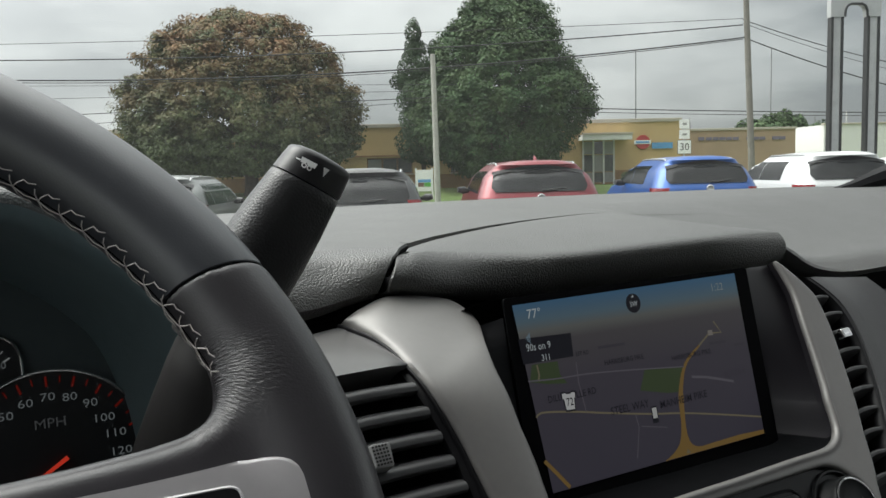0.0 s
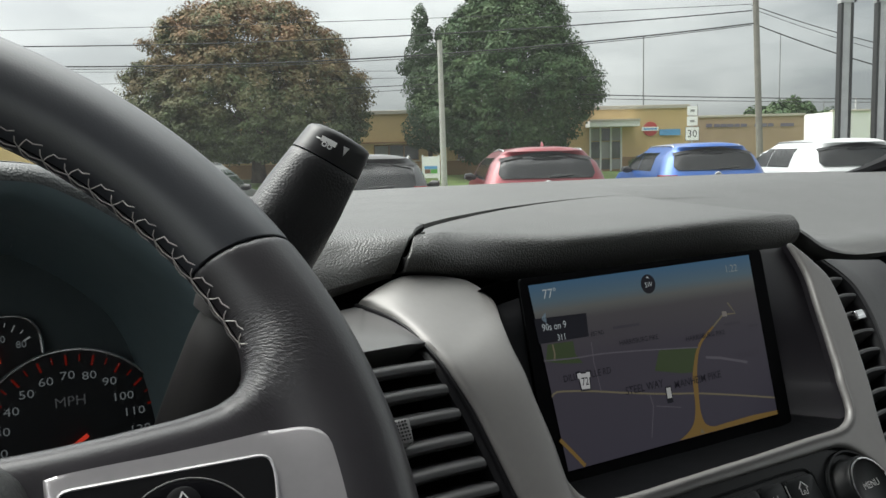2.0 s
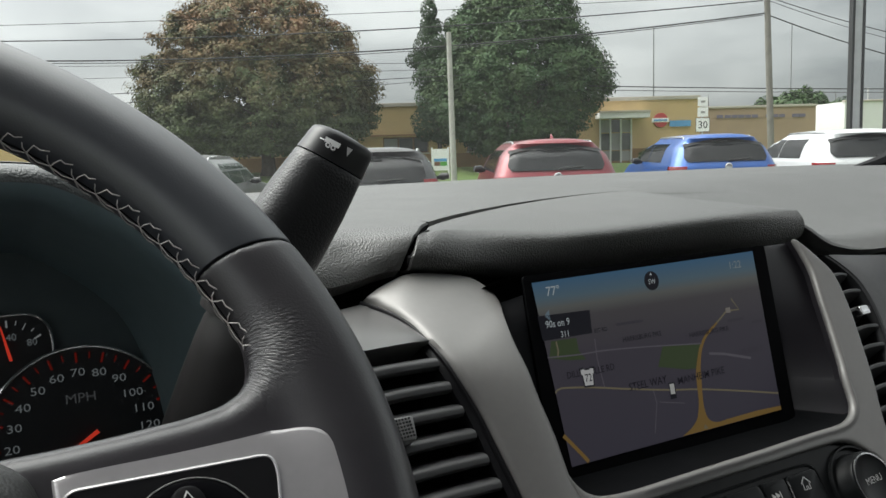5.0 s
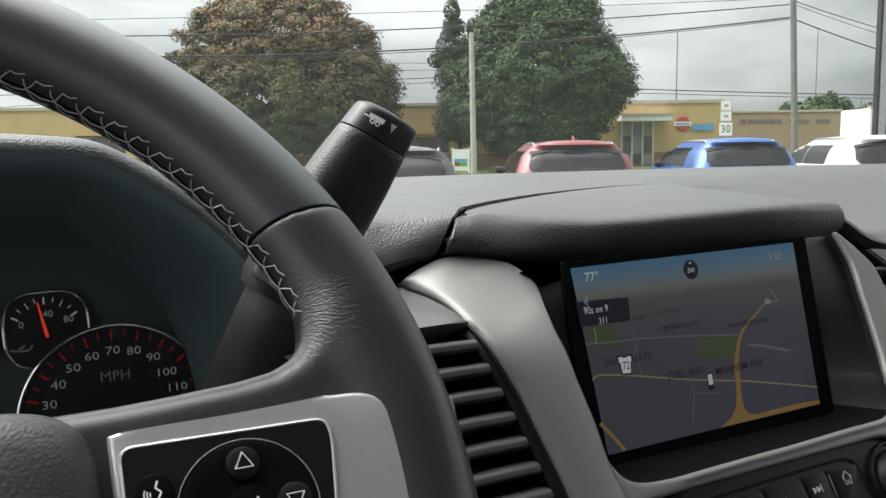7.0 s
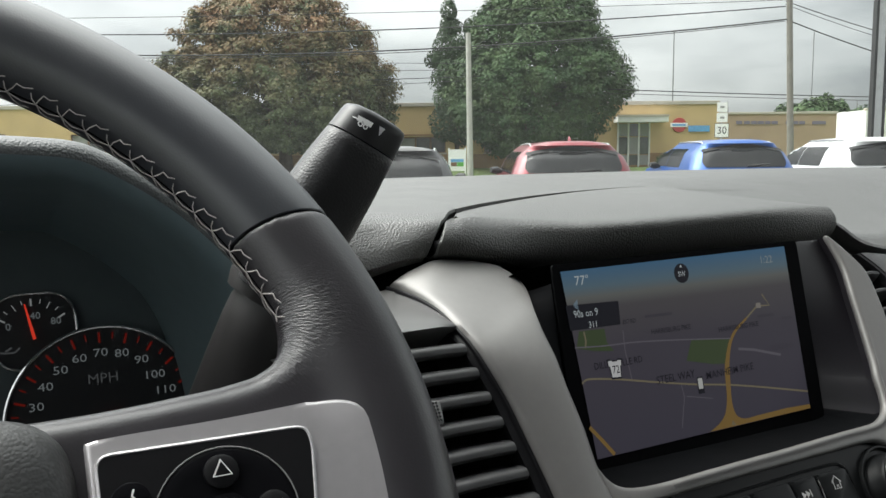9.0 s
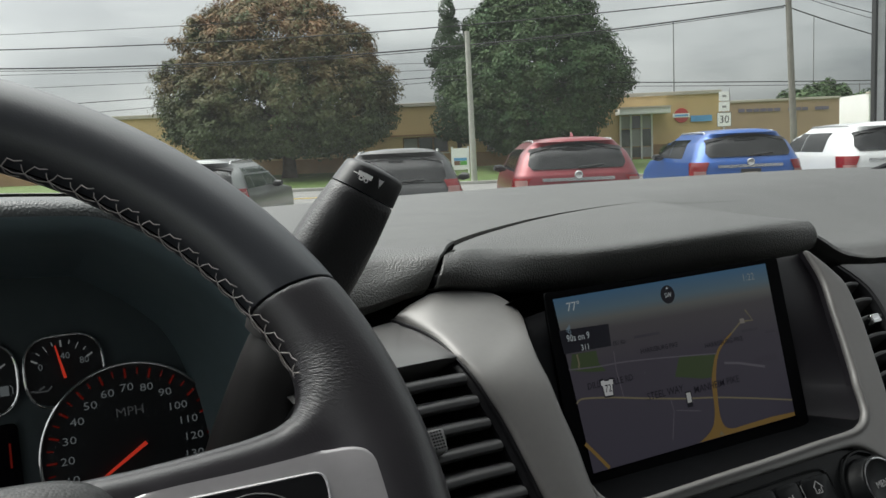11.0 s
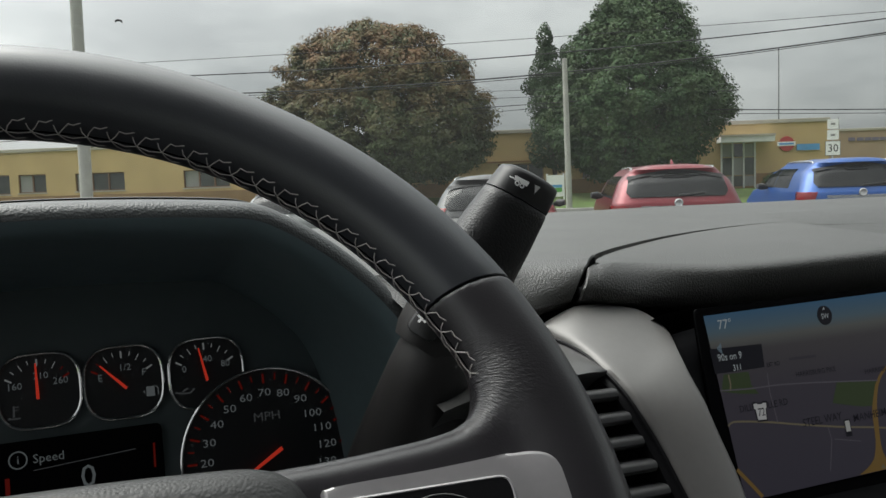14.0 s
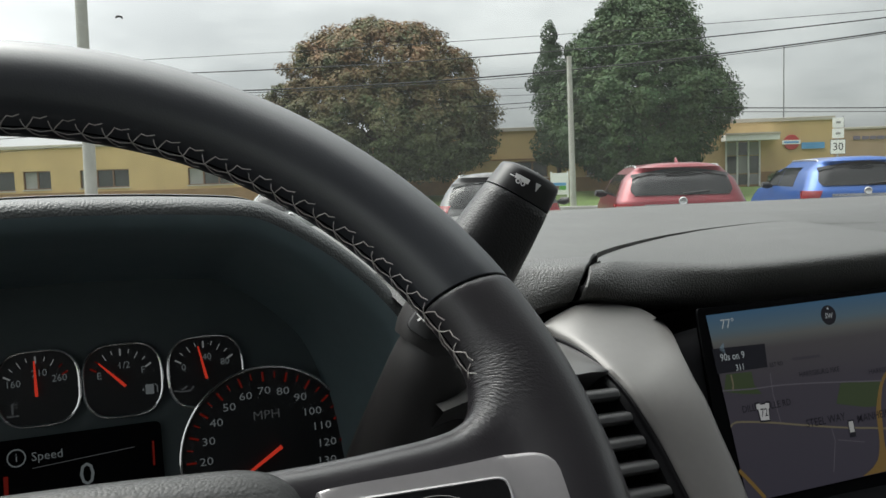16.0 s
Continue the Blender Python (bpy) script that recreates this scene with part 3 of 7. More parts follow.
part("inner_lining", loft([hood_ring(0.0085, 0.4325), hood_ring(0.0125, 0.4335), hood_ring(0.0165, 0.438), hood_ring(0.0195, 0.446), hood_ring(0.025, 0.465), hood_ring(0.034, 0.495), hood_ring(0.045, 0.53), hood_ring(0.055, 0.565)], closed=False), M_LINING, hood, "smooth lightened lining")
# bright edge strip where the hood meets the dash behind
part("edge_strip", loft([[(x, 0.5, z - 0.0006) for x, _, z in hood_ring(-0.0014, 0)], [(x, 0.506, z - 0.0006) for x, _, z in hood_ring(-0.0016, 0)], [(x, 0.512, z - 0.004) for x, _, z in hood_ring(-0.0012, 0)]], closed=False), M_DASH, hood)

# ---------------------------------------------------------------- instrument cluster
CL_O, CL_U, CL_V = Vector((0, 0.545, 1.43)), Vector((1, 0, 0)), Vector((0, 0.196, 0.98)).normalized()
CL_N = CL_U.cross(CL_V)


def dial(a, b, h):
    """On the cluster: a along x, b the height as if upright, h towards the driver."""
    return CL_O + CL_U * a + CL_V * ((b - 1.43) / CL_V.z) + CL_N * h


cluster = thing("instrument_cluster", "black instrument cluster with chrome-ringed dials and red needles", "dials", at=(-0.09, 0.56, 1.32))
part("face_plate", plate([(-0.34, 1.31), (0.14, 1.31), (0.14, 1.50), (-0.34, 1.50)], 0.004, to3d=dial, low=-0.006), M_FACEPLATE, cluster, smooth=False)


def polar(c, r, deg, squash=1.0):
    return (c[0] + r * math.cos(radians(deg)), c[1] + squash * r * math.sin(radians(deg)))


def ring_bar(outline, radius, h):
    return tube([dial(a, b, h) for a, b in outline], radius, 8, closed=True)


def small_dial(c, mark_low, mark_high, needle_deg, red_from=None, middle=""):
    """A small barrel-shaped gauge with a chrome ring, ticks and a needle."""
    w, hgt = 0.0228, 0.0216
    outline = rounded([(c[0] - w, c[1] - 0.012), (c[0] - w, c[1] + 0.012), (c[0] - 0.014, c[1] + hgt), (c[0] + 0.014, c[1] + hgt), (c[0] + w, c[1] + 0.012),
                       (c[0] + w, c[1] - 0.012), (c[0] + 0.014, c[1] - hgt), (c[0] - 0.014, c[1] - hgt)], 0.009, 4)
    g = part("gauge", plate(outline, 0.002, to3d=dial, low=-0.001), M_DIALFACE, cluster, smooth=False)
    part("ring", ring_bar(outline, 0.0011, 0.002), M_CHROME, g, "thin chrome ring")
    piv = (c[0] - 0.0008, c[1] - 0.0018)
    for k in range(9):
        deg = 150 - k * 15
        p, q = polar(piv, 0.0178 if k % 2 else 0.0162, deg), polar(piv, 0.0204, deg)
        is_red = red_from is not None and ((red_from >= 0 and k >= red_from) or (red_from < 0 and k < -red_from))
        part("tick", stripe([p, q], 0.0011 if k % 4 == 0 else 0.0006, dial, 0.0026), L_REDDIM if is_red else L_TICK, g, smooth=False)
    part("numeral", words(mark_low, 0.0042, (c[0] - 0.0135, c[1] + 0.0035), dial, thick=0.0026), L_WHITE, g, smooth=False)
    part("numeral", words(mark_high, 0.0042, (c[0] + 0.0118, c[1] + 0.0045), dial, thick=0.0026), L_WHITE, g, smooth=False)
    if middle:
        part("numeral", words(middle, 0.0042, (c[0] + 0.001, c[1] + 0.0085), dial, thick=0.0026), L_WHITE, g, smooth=False)
    tip, tail = polar(piv, 0.0178, needle_deg), polar(piv, -0.003, needle_deg)
    nd = stripe([tail, piv, tip], [0.0016, 0.0018, 0.0008], dial, 0.0055)
    ext = bmesh.ops.extrude_face_region(nd, geom=nd.faces[:])
    bmesh.ops.translate(nd, verts=[v for v in ext["geom"] if isinstance(v, bmesh.types.BMVert)], vec=CL_N * 0.0008)
    part("needle", nd, L_RED, g, "red needle", smooth=False)
    return g


g1 = small_dial((-0.1030, 1.4398), "160", "260", 91, 7, "210")
icon = bmesh.new()
add(icon, stripe([(-0.1175, 1.426), (-0.1175, 1.4325)], 0.0012, dial, 0.0026))
add(icon, stripe([(-0.121, 1.4252), (-0.114, 1.4252)], 0.0009, dial, 0.0026))
add(icon, stripe([(-0.1175, 1.4318), (-0.1145, 1.4318)], 0.0006, dial, 0.0026))
add(icon, stripe([(-0.1175, 1.430), (-0.1145, 1.430)], 0.0006, dial, 0.0026))
part("thermometer_icon", icon, L_GREY, g1, smooth=False)
g2 = small_dial((-0.0556, 1.4390), "E", "F", 134, -2, "1/2")
icon = flat([(-0.0432, 1.4285), (-0.0382, 1.4285), (-0.0382, 1.4345), (-0.0432, 1.4345)], dial, 0.0026)
add(icon, stripe([(-0.0376, 1.4345), (-0.0362, 1.433), (-0.0362, 1.429)], 0.0006, dial, 0.0026))
add(icon, flat([(-0.0452, 1.4315), (-0.044, 1.4305), (-0.044, 1.4325)], dial, 0.0026))
part("fuel_pump_icon", icon, L_WHITE, g2, smooth=False)
g3 = small_dial((-0.0062, 1.4385), "0", "80", 101, None, "40")
icon = stripe([(-0.0265, 1.4285), (-0.022, 1.4275), (-0.017, 1.4275), (-0.0145, 1.430)], 0.001, dial, 0.0026)
add(icon, stripe([(-0.022, 1.4285), (-0.0185, 1.4305)], 0.0012, dial, 0.0026))
part("oil_can_icon", icon, L_GREY, g3, smooth=False)
g4 = small_dial((-0.1515, 1.4385), "9", "19", 95, None)

SPD = (0.0288, 1.3822)


def big_dial(c, texts, start, step, needle_deg, unit):
    g = part("dial", plate([polar(c, 0.0545, k * 7.5) for k in range(48)], 0.003, to3d=dial, low=0.0005), M_DIALFACE, cluster, smooth=False)
    part("ring", tube([dial(*polar(c, 0.0548, k * 5), 0.0045) for k in range(72)], 0.0012, 8, closed=True), M_CHROME, g, "chrome ring")
    for k in range(len(texts) * 2 - 1):
        deg = start - step * k / 2
        major = k % 2 == 0
        part("tick", stripe([polar(c, 0.0455 if major else 0.0475, deg), polar(c, 0.0515, deg)], 0.0013 if major else 0.0008, dial, 0.0042), L_REDDIM, g, smooth=False)
    for k, txt in enumerate(texts):
        part("numeral", words(txt, 0.0049, polar(c, 0.0395 if len(txt) < 3 else 0.0368, start - step * k), dial, thick=0.0042, stretch=1.28), L_WHITE, g, smooth=False)
    part("unit", words(unit, 0.0058, (c[0] - 0.0003, c[1] + 0.0245), dial, thick=0.0042, stretch=1.1), L_GREY, g, smooth=False)
    tip, tail = polar(c, 0.043, needle_deg), polar(c, -0.0082, needle_deg)
    nd = stripe([tail, tip], [0.0024, 0.001], dial, 0.008)
    ext = bmesh.ops.extrude_face_region(nd, geom=nd.faces[:])
    bmesh.ops.translate(nd, verts=[v for v in ext["geom"] if isinstance(v, bmesh.types.BMVert)], vec=CL_N * 0.001)
    part("needle", nd, L_RED, g, "red needle", smooth=False)
    return g


big_dial(SPD, [str(v) for v in range(0, 150, 10)], 213.3, 17.5, 211, "MPH")
big_dial((-0.2115, 1.3805), [str(v) for v in range(0, 7)], 206.5, 38, 200, "x1000")
# driver's display between the two dials
disp = part("message_display", plate(rounded([(-0.137, 1.325), (-0.036, 1.325), (-0.036, 1.412), (-0.137, 1.412)], 0.004), 0.002, to3d=dial, low=0.0), M_PIANO, cluster, "small dark message display", smooth=False)
part("heading", words("Speed", 0.0052, (-0.1005, 1.4008), dial, thick=0.0026), L_WHITE, disp, smooth=False)
part("info_icon", add(stripe([polar((-0.117, 1.4015), 0.0048, k * 15) for k in range(25)], 0.0008, dial, 0.0026), words("i", 0.005, (-0.117, 1.4015), dial, thick=0.0026)), L_WHITE, disp, smooth=False)
part("rule", stripe([(-0.109, 1.3945), (-0.052, 1.3985)], 0.0005, dial, 0.0026), L_GREY, disp, smooth=False)
part("speed_figure", words("0", 0.0135, (-0.0795, 1.3862), dial, thick=0.0026), L_WHITE, disp, smooth=False)
part("gear_mark", stripe([(-0.0415, 1.386), (-0.0412, 1.4005)], 0.0012, dial, 0.0026), L_REDDIM, disp, smooth=False)
part("gear_mark", stripe([(-0.1235, 1.37), (-0.1232, 1.392)], 0.0025, dial, 0.0026), L_REDDIM, disp, smooth=False)

def polygon_distance(x, y, pts):
    """Signed distance to a polygon, negative inside."""
    best, inside = np.full(x.shape, 1e9), np.zeros(x.shape, bool)
    for (ax, ay), (bx, by) in zip(pts, pts[1:] + pts[:1]):
        ex, ey = bx - ax, by - ay
        t = np.clip(((x - ax) * ex + (y - ay) * ey) / (ex * ex + ey * ey), 0, 1)
        best = np.minimum(best, np.hypot(x - ax - t * ex, y - ay - t * ey))
        inside ^= ((ay > y) != (by > y)) & (x < ex * (y - ay) / (ey if ey else 1e-9) + ax)
    return np.where(inside, -best, best)


def skin(field, low, high, step):
    """The surface where the field is zero, as quads between the cells that it crosses."""
    axes = [np.arange(a, b + step, step) for a, b in zip(low, high)]
    f = field(*np.meshgrid(*axes, indexing="ij"))
    shape = tuple(n - 1 for n in f.shape)
    total, count = np.zeros(shape + (3,)), np.zeros(shape)
    corners = [(i, j, k) for i in (0, 1) for j in (0, 1) for k in (0, 1)]
    at = lambda c: f[c[0]:c[0] + shape[0], c[1]:c[1] + shape[1], c[2]:c[2] + shape[2]]
    for c in corners:
        for axis in range(3):
            if c[axis] == 0:
                e = tuple(1 if q == axis else c[q] for q in range(3))
                a, b = at(c), at(e)
                hit = (a < 0) != (b < 0)
                t = np.where(hit, a / np.where(hit, a - b, 1), 0)
                for q in range(3):
                    total[..., q] += np.where(hit, c[q] + (t if q == axis else 0), 0)
                count += hit
    ids = np.full(shape, -1)
    ids[count > 0] = np.arange(int((count > 0).sum()))
    cells = np.argwhere(count > 0)
    verts = np.array(low) + step * (cells + total[count > 0] / count[count > 0][:, None])
    faces = []
    for axis in range(3):
        u, v = [q for q in range(3) if q != axis]
        a = np.take(f, range(f.shape[axis] - 1), axis) < 0
        b = np.take(f, range(1, f.shape[axis]), axis) < 0
        for g in np.argwhere(a != b):
            if 0 < g[u] < shape[u] and 0 < g[v] < shape[v]:
                quad = []
                for du, dv in ((-1, -1), (0, -1), (0, 0), (-1, 0)):
                    n = g.copy()
                    n[u] += du
                    n[v] += dv
                    quad.append(ids[tuple(n)])
                if min(quad) >= 0:
                    faces.append(tuple(int(q) for q in quad))
    # even out the small steps between cells
    fa = np.array(faces)
    for _ in range(3):
        acc, n = np.zeros_like(verts), np.zeros(len(verts))
        for q in range(4):
            for o in (1, 3):
                np.add.at(acc, fa[:, q], verts[fa[:, (q + o) % 4]])
                np.add.at(n, fa[:, q], 1)
        verts = np.where(n[:, None] > 0, verts * 0.5 + 0.5 * acc / np.maximum(n, 1)[:, None], verts)
    return verts, faces


# ---------------------------------------------------------------- centre face: trim, screen, vents, controls
F_O = Vector((0.33, 0.3466, 1.425))
F_U = Vector((0.996, 0.0896, 0.0))
F_V = Vector((-0.0503, 0.5585, 0.828))
F_N = Vector((0.0742, -0.8246, 0.5608))


def face(a, b, h):
    return F_O + F_U * a + F_V * b + F_N * h


run = lambda pts: [tuple(p)[:2] for p in smooth_line([(a, b, 0) for a, b in pts], 3)]
# edges of the trim on the face: across, up, towards the driver; the top of the driver's leg bends back under the brow
LEG_OUT = [(-0.1539, 0.0853, -0.052), (-0.1523, 0.0808, -0.047), (-0.1514, 0.076, -0.041), (-0.1494, 0.0663, -0.030), (-0.1486, 0.0548, -0.019), (-0.1490, 0.0429, -0.010),
           (-0.1483, 0.0325, -0.004), (-0.1471, 0.0233, -0.001), (-0.1452, 0.0137, 0.0), (-0.1428, 0.004, 0.0), (-0.1409, -0.0064, 0.0), (-0.1395, -0.0179, 0.0), (-0.1381, -0.0292, 0.0),
           (-0.1368, -0.0403, 0.0), (-0.1356, -0.052, 0.0), (-0.1345, -0.064, 0.0), (-0.133, -0.080, 0.0), (-0.130, -0.115, 0.0)]
LEG_IN = [(-0.1524, 0.0866, -0.053), (-0.1478, 0.0893, -0.0507), (-0.1391, 0.0925, -0.0485), (-0.1213, 0.0958, -0.0458), (-0.0895, 0.0900, -0.0460), (-0.0800, 0.0785, -0.0408),
          (-0.0830, 0.0650, -0.0305), (-0.0963, 0.046, -0.014), (-0.1031, 0.0299, -0.005), (-0.1047, 0.0144, -0.001), (-0.1057, -0.0011, 0.0), (-0.1055, -0.0115, 0.0), (-0.1054, -0.0232, 0.0),
          (-0.1062, -0.0344, 0.0), (-0.1066, -0.0437, 0.0), (-0.1062, -0.0505, 0.0), (-0.1055, -0.056, 0.0), (-0.1050, -0.115, 0.0)]
# lower edge of the band, running down round the menu knob
LOW_EDGE = [(-0.108, -0.0640, 0), (-0.0656, -0.0648, 0), (-0.0328, -0.0657, 0), (0.0115, -0.0674, 0), (0.059, -0.0692, 0), (0.0797, -0.0700, 0), (0.0902, -0.0711, 0), (0.0998, -0.0749, 0), (0.1074, -0.0814, 0), (0.1131, -0.0875, 0), (0.1155, -0.097, 0), (0.1155, -0.118, 0)]
SIDE_OUT = [(0.118, -0.118, 0.0), (0.1241, -0.0973, 0.0), (0.1327, -0.0813, 0.0), (0.1405, -0.0620, 0.0), (0.1440, -0.0545, 0.0), (0.1480, -0.0465, 0.0), (0.1520, -0.0365, 0.0), (0.1596, -0.0155, 0.0), (0.1655, 0.002, 0.0), (0.1696, 0.020, 0.0), (0.1700, 0.034, 0.0), (0.1640, 0.0450, 0.0), (0.1575, 0.0545, 0.0), (0.1502, 0.0630, 0.0)]
# edge round the screen recess: along the band, round the corner and up the passenger's leg
INNER = [(-0.1090, -0.0330, 0.0), (-0.1062, -0.0430, 0.0), (-0.1025, -0.0498, 0.0), (-0.0960, -0.0540, 0.0), (-0.0850, -0.0562, 0.0), (-0.0673, -0.0573, 0.0), (-0.0257, -0.0582, 0.0), (0.0173, -0.0594, 0.0), (0.0426, -0.0598, 0.0), (0.0691, -0.0602, 0.0), (0.0955, -0.0610, 0.0), (0.1069, -0.0592, 0.0),
         (0.1142, -0.0551, 0.0), (0.1184, -0.0485, 0.0), (0.1228, -0.0350, 0.0), (0.1271, -0.0263, 0.0), (0.1356, -0.0039, 0.0), (0.1429, 0.0182, 0.0), (0.1487, 0.0345, 0.0), (0.1501, 0.0440, 0.0), (0.1501, 0.0535, 0.0), (0.1490, 0.0625, 0.0)]


def rolled_strip(outer, inner, per=4, bulge=0.0022, roll=0.003):
    """A trim strip between two edges, crowned across and rolled down along both."""
    ts = (0.0, 0.0, 0.02, 0.05, 0.09, 0.16, 0.3, 0.5, 0.7, 0.84, 0.91, 0.95, 0.98, 1.0, 1.0)
    rings = []
    for p, q in zip(smooth_line(outer, per), smooth_line(inner, per)):
        width = (q - p).length
        r = min(roll, width * 0.3)
        row = []
        for k, t in enumerate(ts):
            m = p.lerp(q, 0.06 if k == 0 else 0.95 if k == len(ts) - 1 else t)
            d = min(t, 1 - t) * width
            h = -r - 0.002 if k == 0 else -0.012 if k == len(ts) - 1 else -r * (1 - min(1, d / r)) ** 2 + bulge * 4 * t * (1 - t)
            row.append(face(m.x, m.y, m.z + h))
        rings.append(row)
    return loft(rings, closed=False)


centre_stack = thing("centre_stack", "satin silver trim framing the centre screen and controls", "dash trim", at=(0.33, 0.36, 1.30))
part("silver_trim", rolled_strip(LEG_OUT, LEG_IN, bulge=0.003), M_SILVER, centre_stack, "satin silver painted trim")
inner_line = smooth_line(INNER, 4)
frame_outline = [(p.x, p.y) for p in smooth_line(LOW_EDGE, 3) + smooth_line(SIDE_OUT, 3) + inner_line[::-1]]


def frame_field(a, b, h):
    """Negative inside the trim: a plate with rolled edges, a raised bead round the lower part of the recess."""
    a2, b2 = a[:, :, 0], b[:, :, 0]
    near = np.full(a2.shape, 1e9)
    for p, q in zip(inner_line, inner_line[1:]):
        ex, ey = q.x - p.x, q.y - p.y
        t = np.clip(((a2 - p.x) * ex + (b2 - p.y) * ey) / (ex * ex + ey * ey), 0, 1)
        near = np.minimum(near, np.hypot(a2 - p.x - t * ex, b2 - p.y - t * ey))
    fade = np.clip((a2 + 0.088) / 0.03, 0, 1) * np.clip((0.005 - b2) / 0.04, 0, 1)
    top = fade * (0.0009 * np.exp(-((near - 0.0024) / 0.0014) ** 2) - 0.0005 * np.exp(-((near - 0.0050) / 0.0009) ** 2))
    r = 0.0022
    d2, dz = (polygon_distance(a2, b2, frame_outline) + r)[:, :, None], np.abs(h - top[:, :, None] + 0.0027) - 0.0027 + r
    return np.minimum(np.maximum(d2, dz), 0) + np.hypot(np.maximum(d2, 0), np.maximum(dz, 0)) - r


frame_verts, frame_faces = skin(frame_field, (-0.112, -0.122, -0.0215), (0.176, 0.068, 0.0045), 0.00105)
fm = bmesh.new()
fv = [fm.verts.new(face(a, b, h)) for a, b, h in frame_verts.tolist()]
for q in frame_faces:
    fm.faces.new([fv[n] for n in q])
bmesh.ops.recalc_face_normals(fm, faces=fm.faces[:])
part("silver_trim", fm, M_SILVER, centre_stack, "satin silver painted trim")
part("edge_line", tube([face(p.x - 0.0009, p.y, p.z - 0.0032) for p in smooth_line(LEG_OUT, 3)], 0.0013, 6), M_BLACK, centre_stack)

# the screen, set back in its black recess
S_O = Vector((0.2565, 0.3868, 1.4715))
S_V = Vector((0, 0.0243, 0.1012)).normalized()
S_N = Vector((1, 0, 0)).cross(S_V)


def screen(mm_right, mm_down, h):
    return S_O + Vector((1, 0, 0)) * (mm_right * 0.001) - S_V * (mm_down * 0.001) + S_N * h


unit = thing("touch_screen", "lit navigation touch screen in a black recess", "screen", at=(0.34, 0.39, 1.36))
edge_line = smooth_line(LEG_IN[6:14], 3) + smooth_line(INNER[1:], 3)
edge_in = [face(*p) for p in edge_line]
tucked = []
for k, p in enumerate(edge_line):
    d = edge_line[min(k + 1, len(edge_line) - 1)] - edge_line[max(k - 1, 22 if k > 21 else 0)]
    o = 0.0014 / max(1e-6, math.hypot(d.x, d.y)) if k > 21 else 0.0
    tucked.append(face(p.x + d.y * o, p.y - d.x * o, p.z))
back = []
for p in edge_in:
    back.append((max(-8.0, min(182.0, (p.x - S_O.x) * 1000)), max(-3.5, min(110.0, -(p - S_O).dot(S_V) * 1000))))
# inner wall of the recess, from the trim's edge back to the screen; blacker left and below for shade, paler right for
# its sheen
for _, k0, k1, mat in (("left", 0, 22, M_SHADEDRECESS), ("low", 21, 56, M_SHADEDRECESS), ("right", 55, len(edge_in), M_LITRECESS)):
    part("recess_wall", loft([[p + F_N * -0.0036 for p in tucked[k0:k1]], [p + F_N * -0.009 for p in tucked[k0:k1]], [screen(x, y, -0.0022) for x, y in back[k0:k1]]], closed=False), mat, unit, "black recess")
# added black sheet from the screen's upper edge to the brow, for the shade between them
part("recess_roof", loft([[screen(x, -4.0, -0.002) for x in np.linspace(-12, 188, 12)], [screen(x, -4.0, -0.014) for x in np.linspace(-16, 192, 12)], [Vector((x, 0.440, 1.452)) for x in np.linspace(0.222, 0.505, 12)]], closed=False), M_SHADEBLACK, unit)
part("glass_frame", plate(rounded([(-7.5, -4), (182, -4), (182, 110), (-7.5, 110)], 3), 0.0016, to3d=screen, low=-0.0018), M_SHADEDRECESS, unit, "gloss black screen frame", smooth=False)


def lit_gradient(name, stops, strength):
    """A glowing map background that changes colour down the screen."""
    m = lit(name, (0.5, 0.5, 0.5), strength)
    nt = m.node_tree
    co, sep, rg, ramp = nt.nodes.new("ShaderNodeTexCoord"), nt.nodes.new("ShaderNodeSeparateXYZ"), nt.nodes.new("ShaderNodeMapRange"), nt.nodes.new("ShaderNodeValToRGB")
    rg.inputs["From Min"].default_value, rg.inputs["From Max"].default_value = 1.3715 - 1.36, 1.4715 - 1.36
    nt.links.new(co.outputs["Object"], sep.inputs[0])
    nt.links.new(sep.outputs["Z"], rg.inputs["Value"])
    nt.links.new(rg.outputs["Result"], ramp.inputs["Fac"])
    els = ramp.color_ramp.elements
    els[0].position, els[0].color = stops[0][0], (*stops[0][1], 1)
    els[1].position, els[1].color = stops[-1][0], (*stops[-1][1], 1)
    for pos, col in stops[1:-1]:
        e = els.new(pos)
        e.color = (*col, 1)
    nt.links.new(ramp.outputs["Color"], nt.nodes["Principled BSDF"].inputs["Emission Color"])
    return m


L_MAP = lit_gradient("map_background_light", [(0.0, (0.068, 0.062, 0.085)), (0.55, (0.075, 0.067, 0.086)), (0.78, (0.10, 0.092, 0.098)), (0.845, (0.17, 0.175, 0.165)), (0.90, (0.13, 0.20, 0.25)), (1.0, (0.075, 0.18, 0.31))], 0.34)
L_ROAD = lit("map_main_road_light", (0.27, 0.165, 0.045), 0.34)
L_MINOR = lit("map_minor_road_light", (0.17, 0.145, 0.095), 0.45)
L_PALE = lit("map_side_road_light", (0.115, 0.105, 0.125), 0.45)
L_GREEN = lit("map_park_light", (0.050, 0.072, 0.030), 0.42)
L_NAME = lit("map_name_light", (0.008, 0.007, 0.012), 0.4)
L_FAINT = lit("map_faint_name_light", (0.055, 0.05, 0.062), 0.4)
L_TEXT = lit("screen_text_light", (0.55, 0.6, 0.62), 0.36)
L_BOX = lit("screen_box_light", (0.004, 0.004, 0.006), 1.0)

view = part("display", flat([(-2.4, 0.4), (170.2, -1.2), (170.3, 102.0), (4.9, 103.9)], screen, 0.0002), L_MAP, unit, "lit map display with violet ground and blue sky", smooth=False)
sy = lambda a, b, h: screen(a, -b, h)   # lettering runs upwards


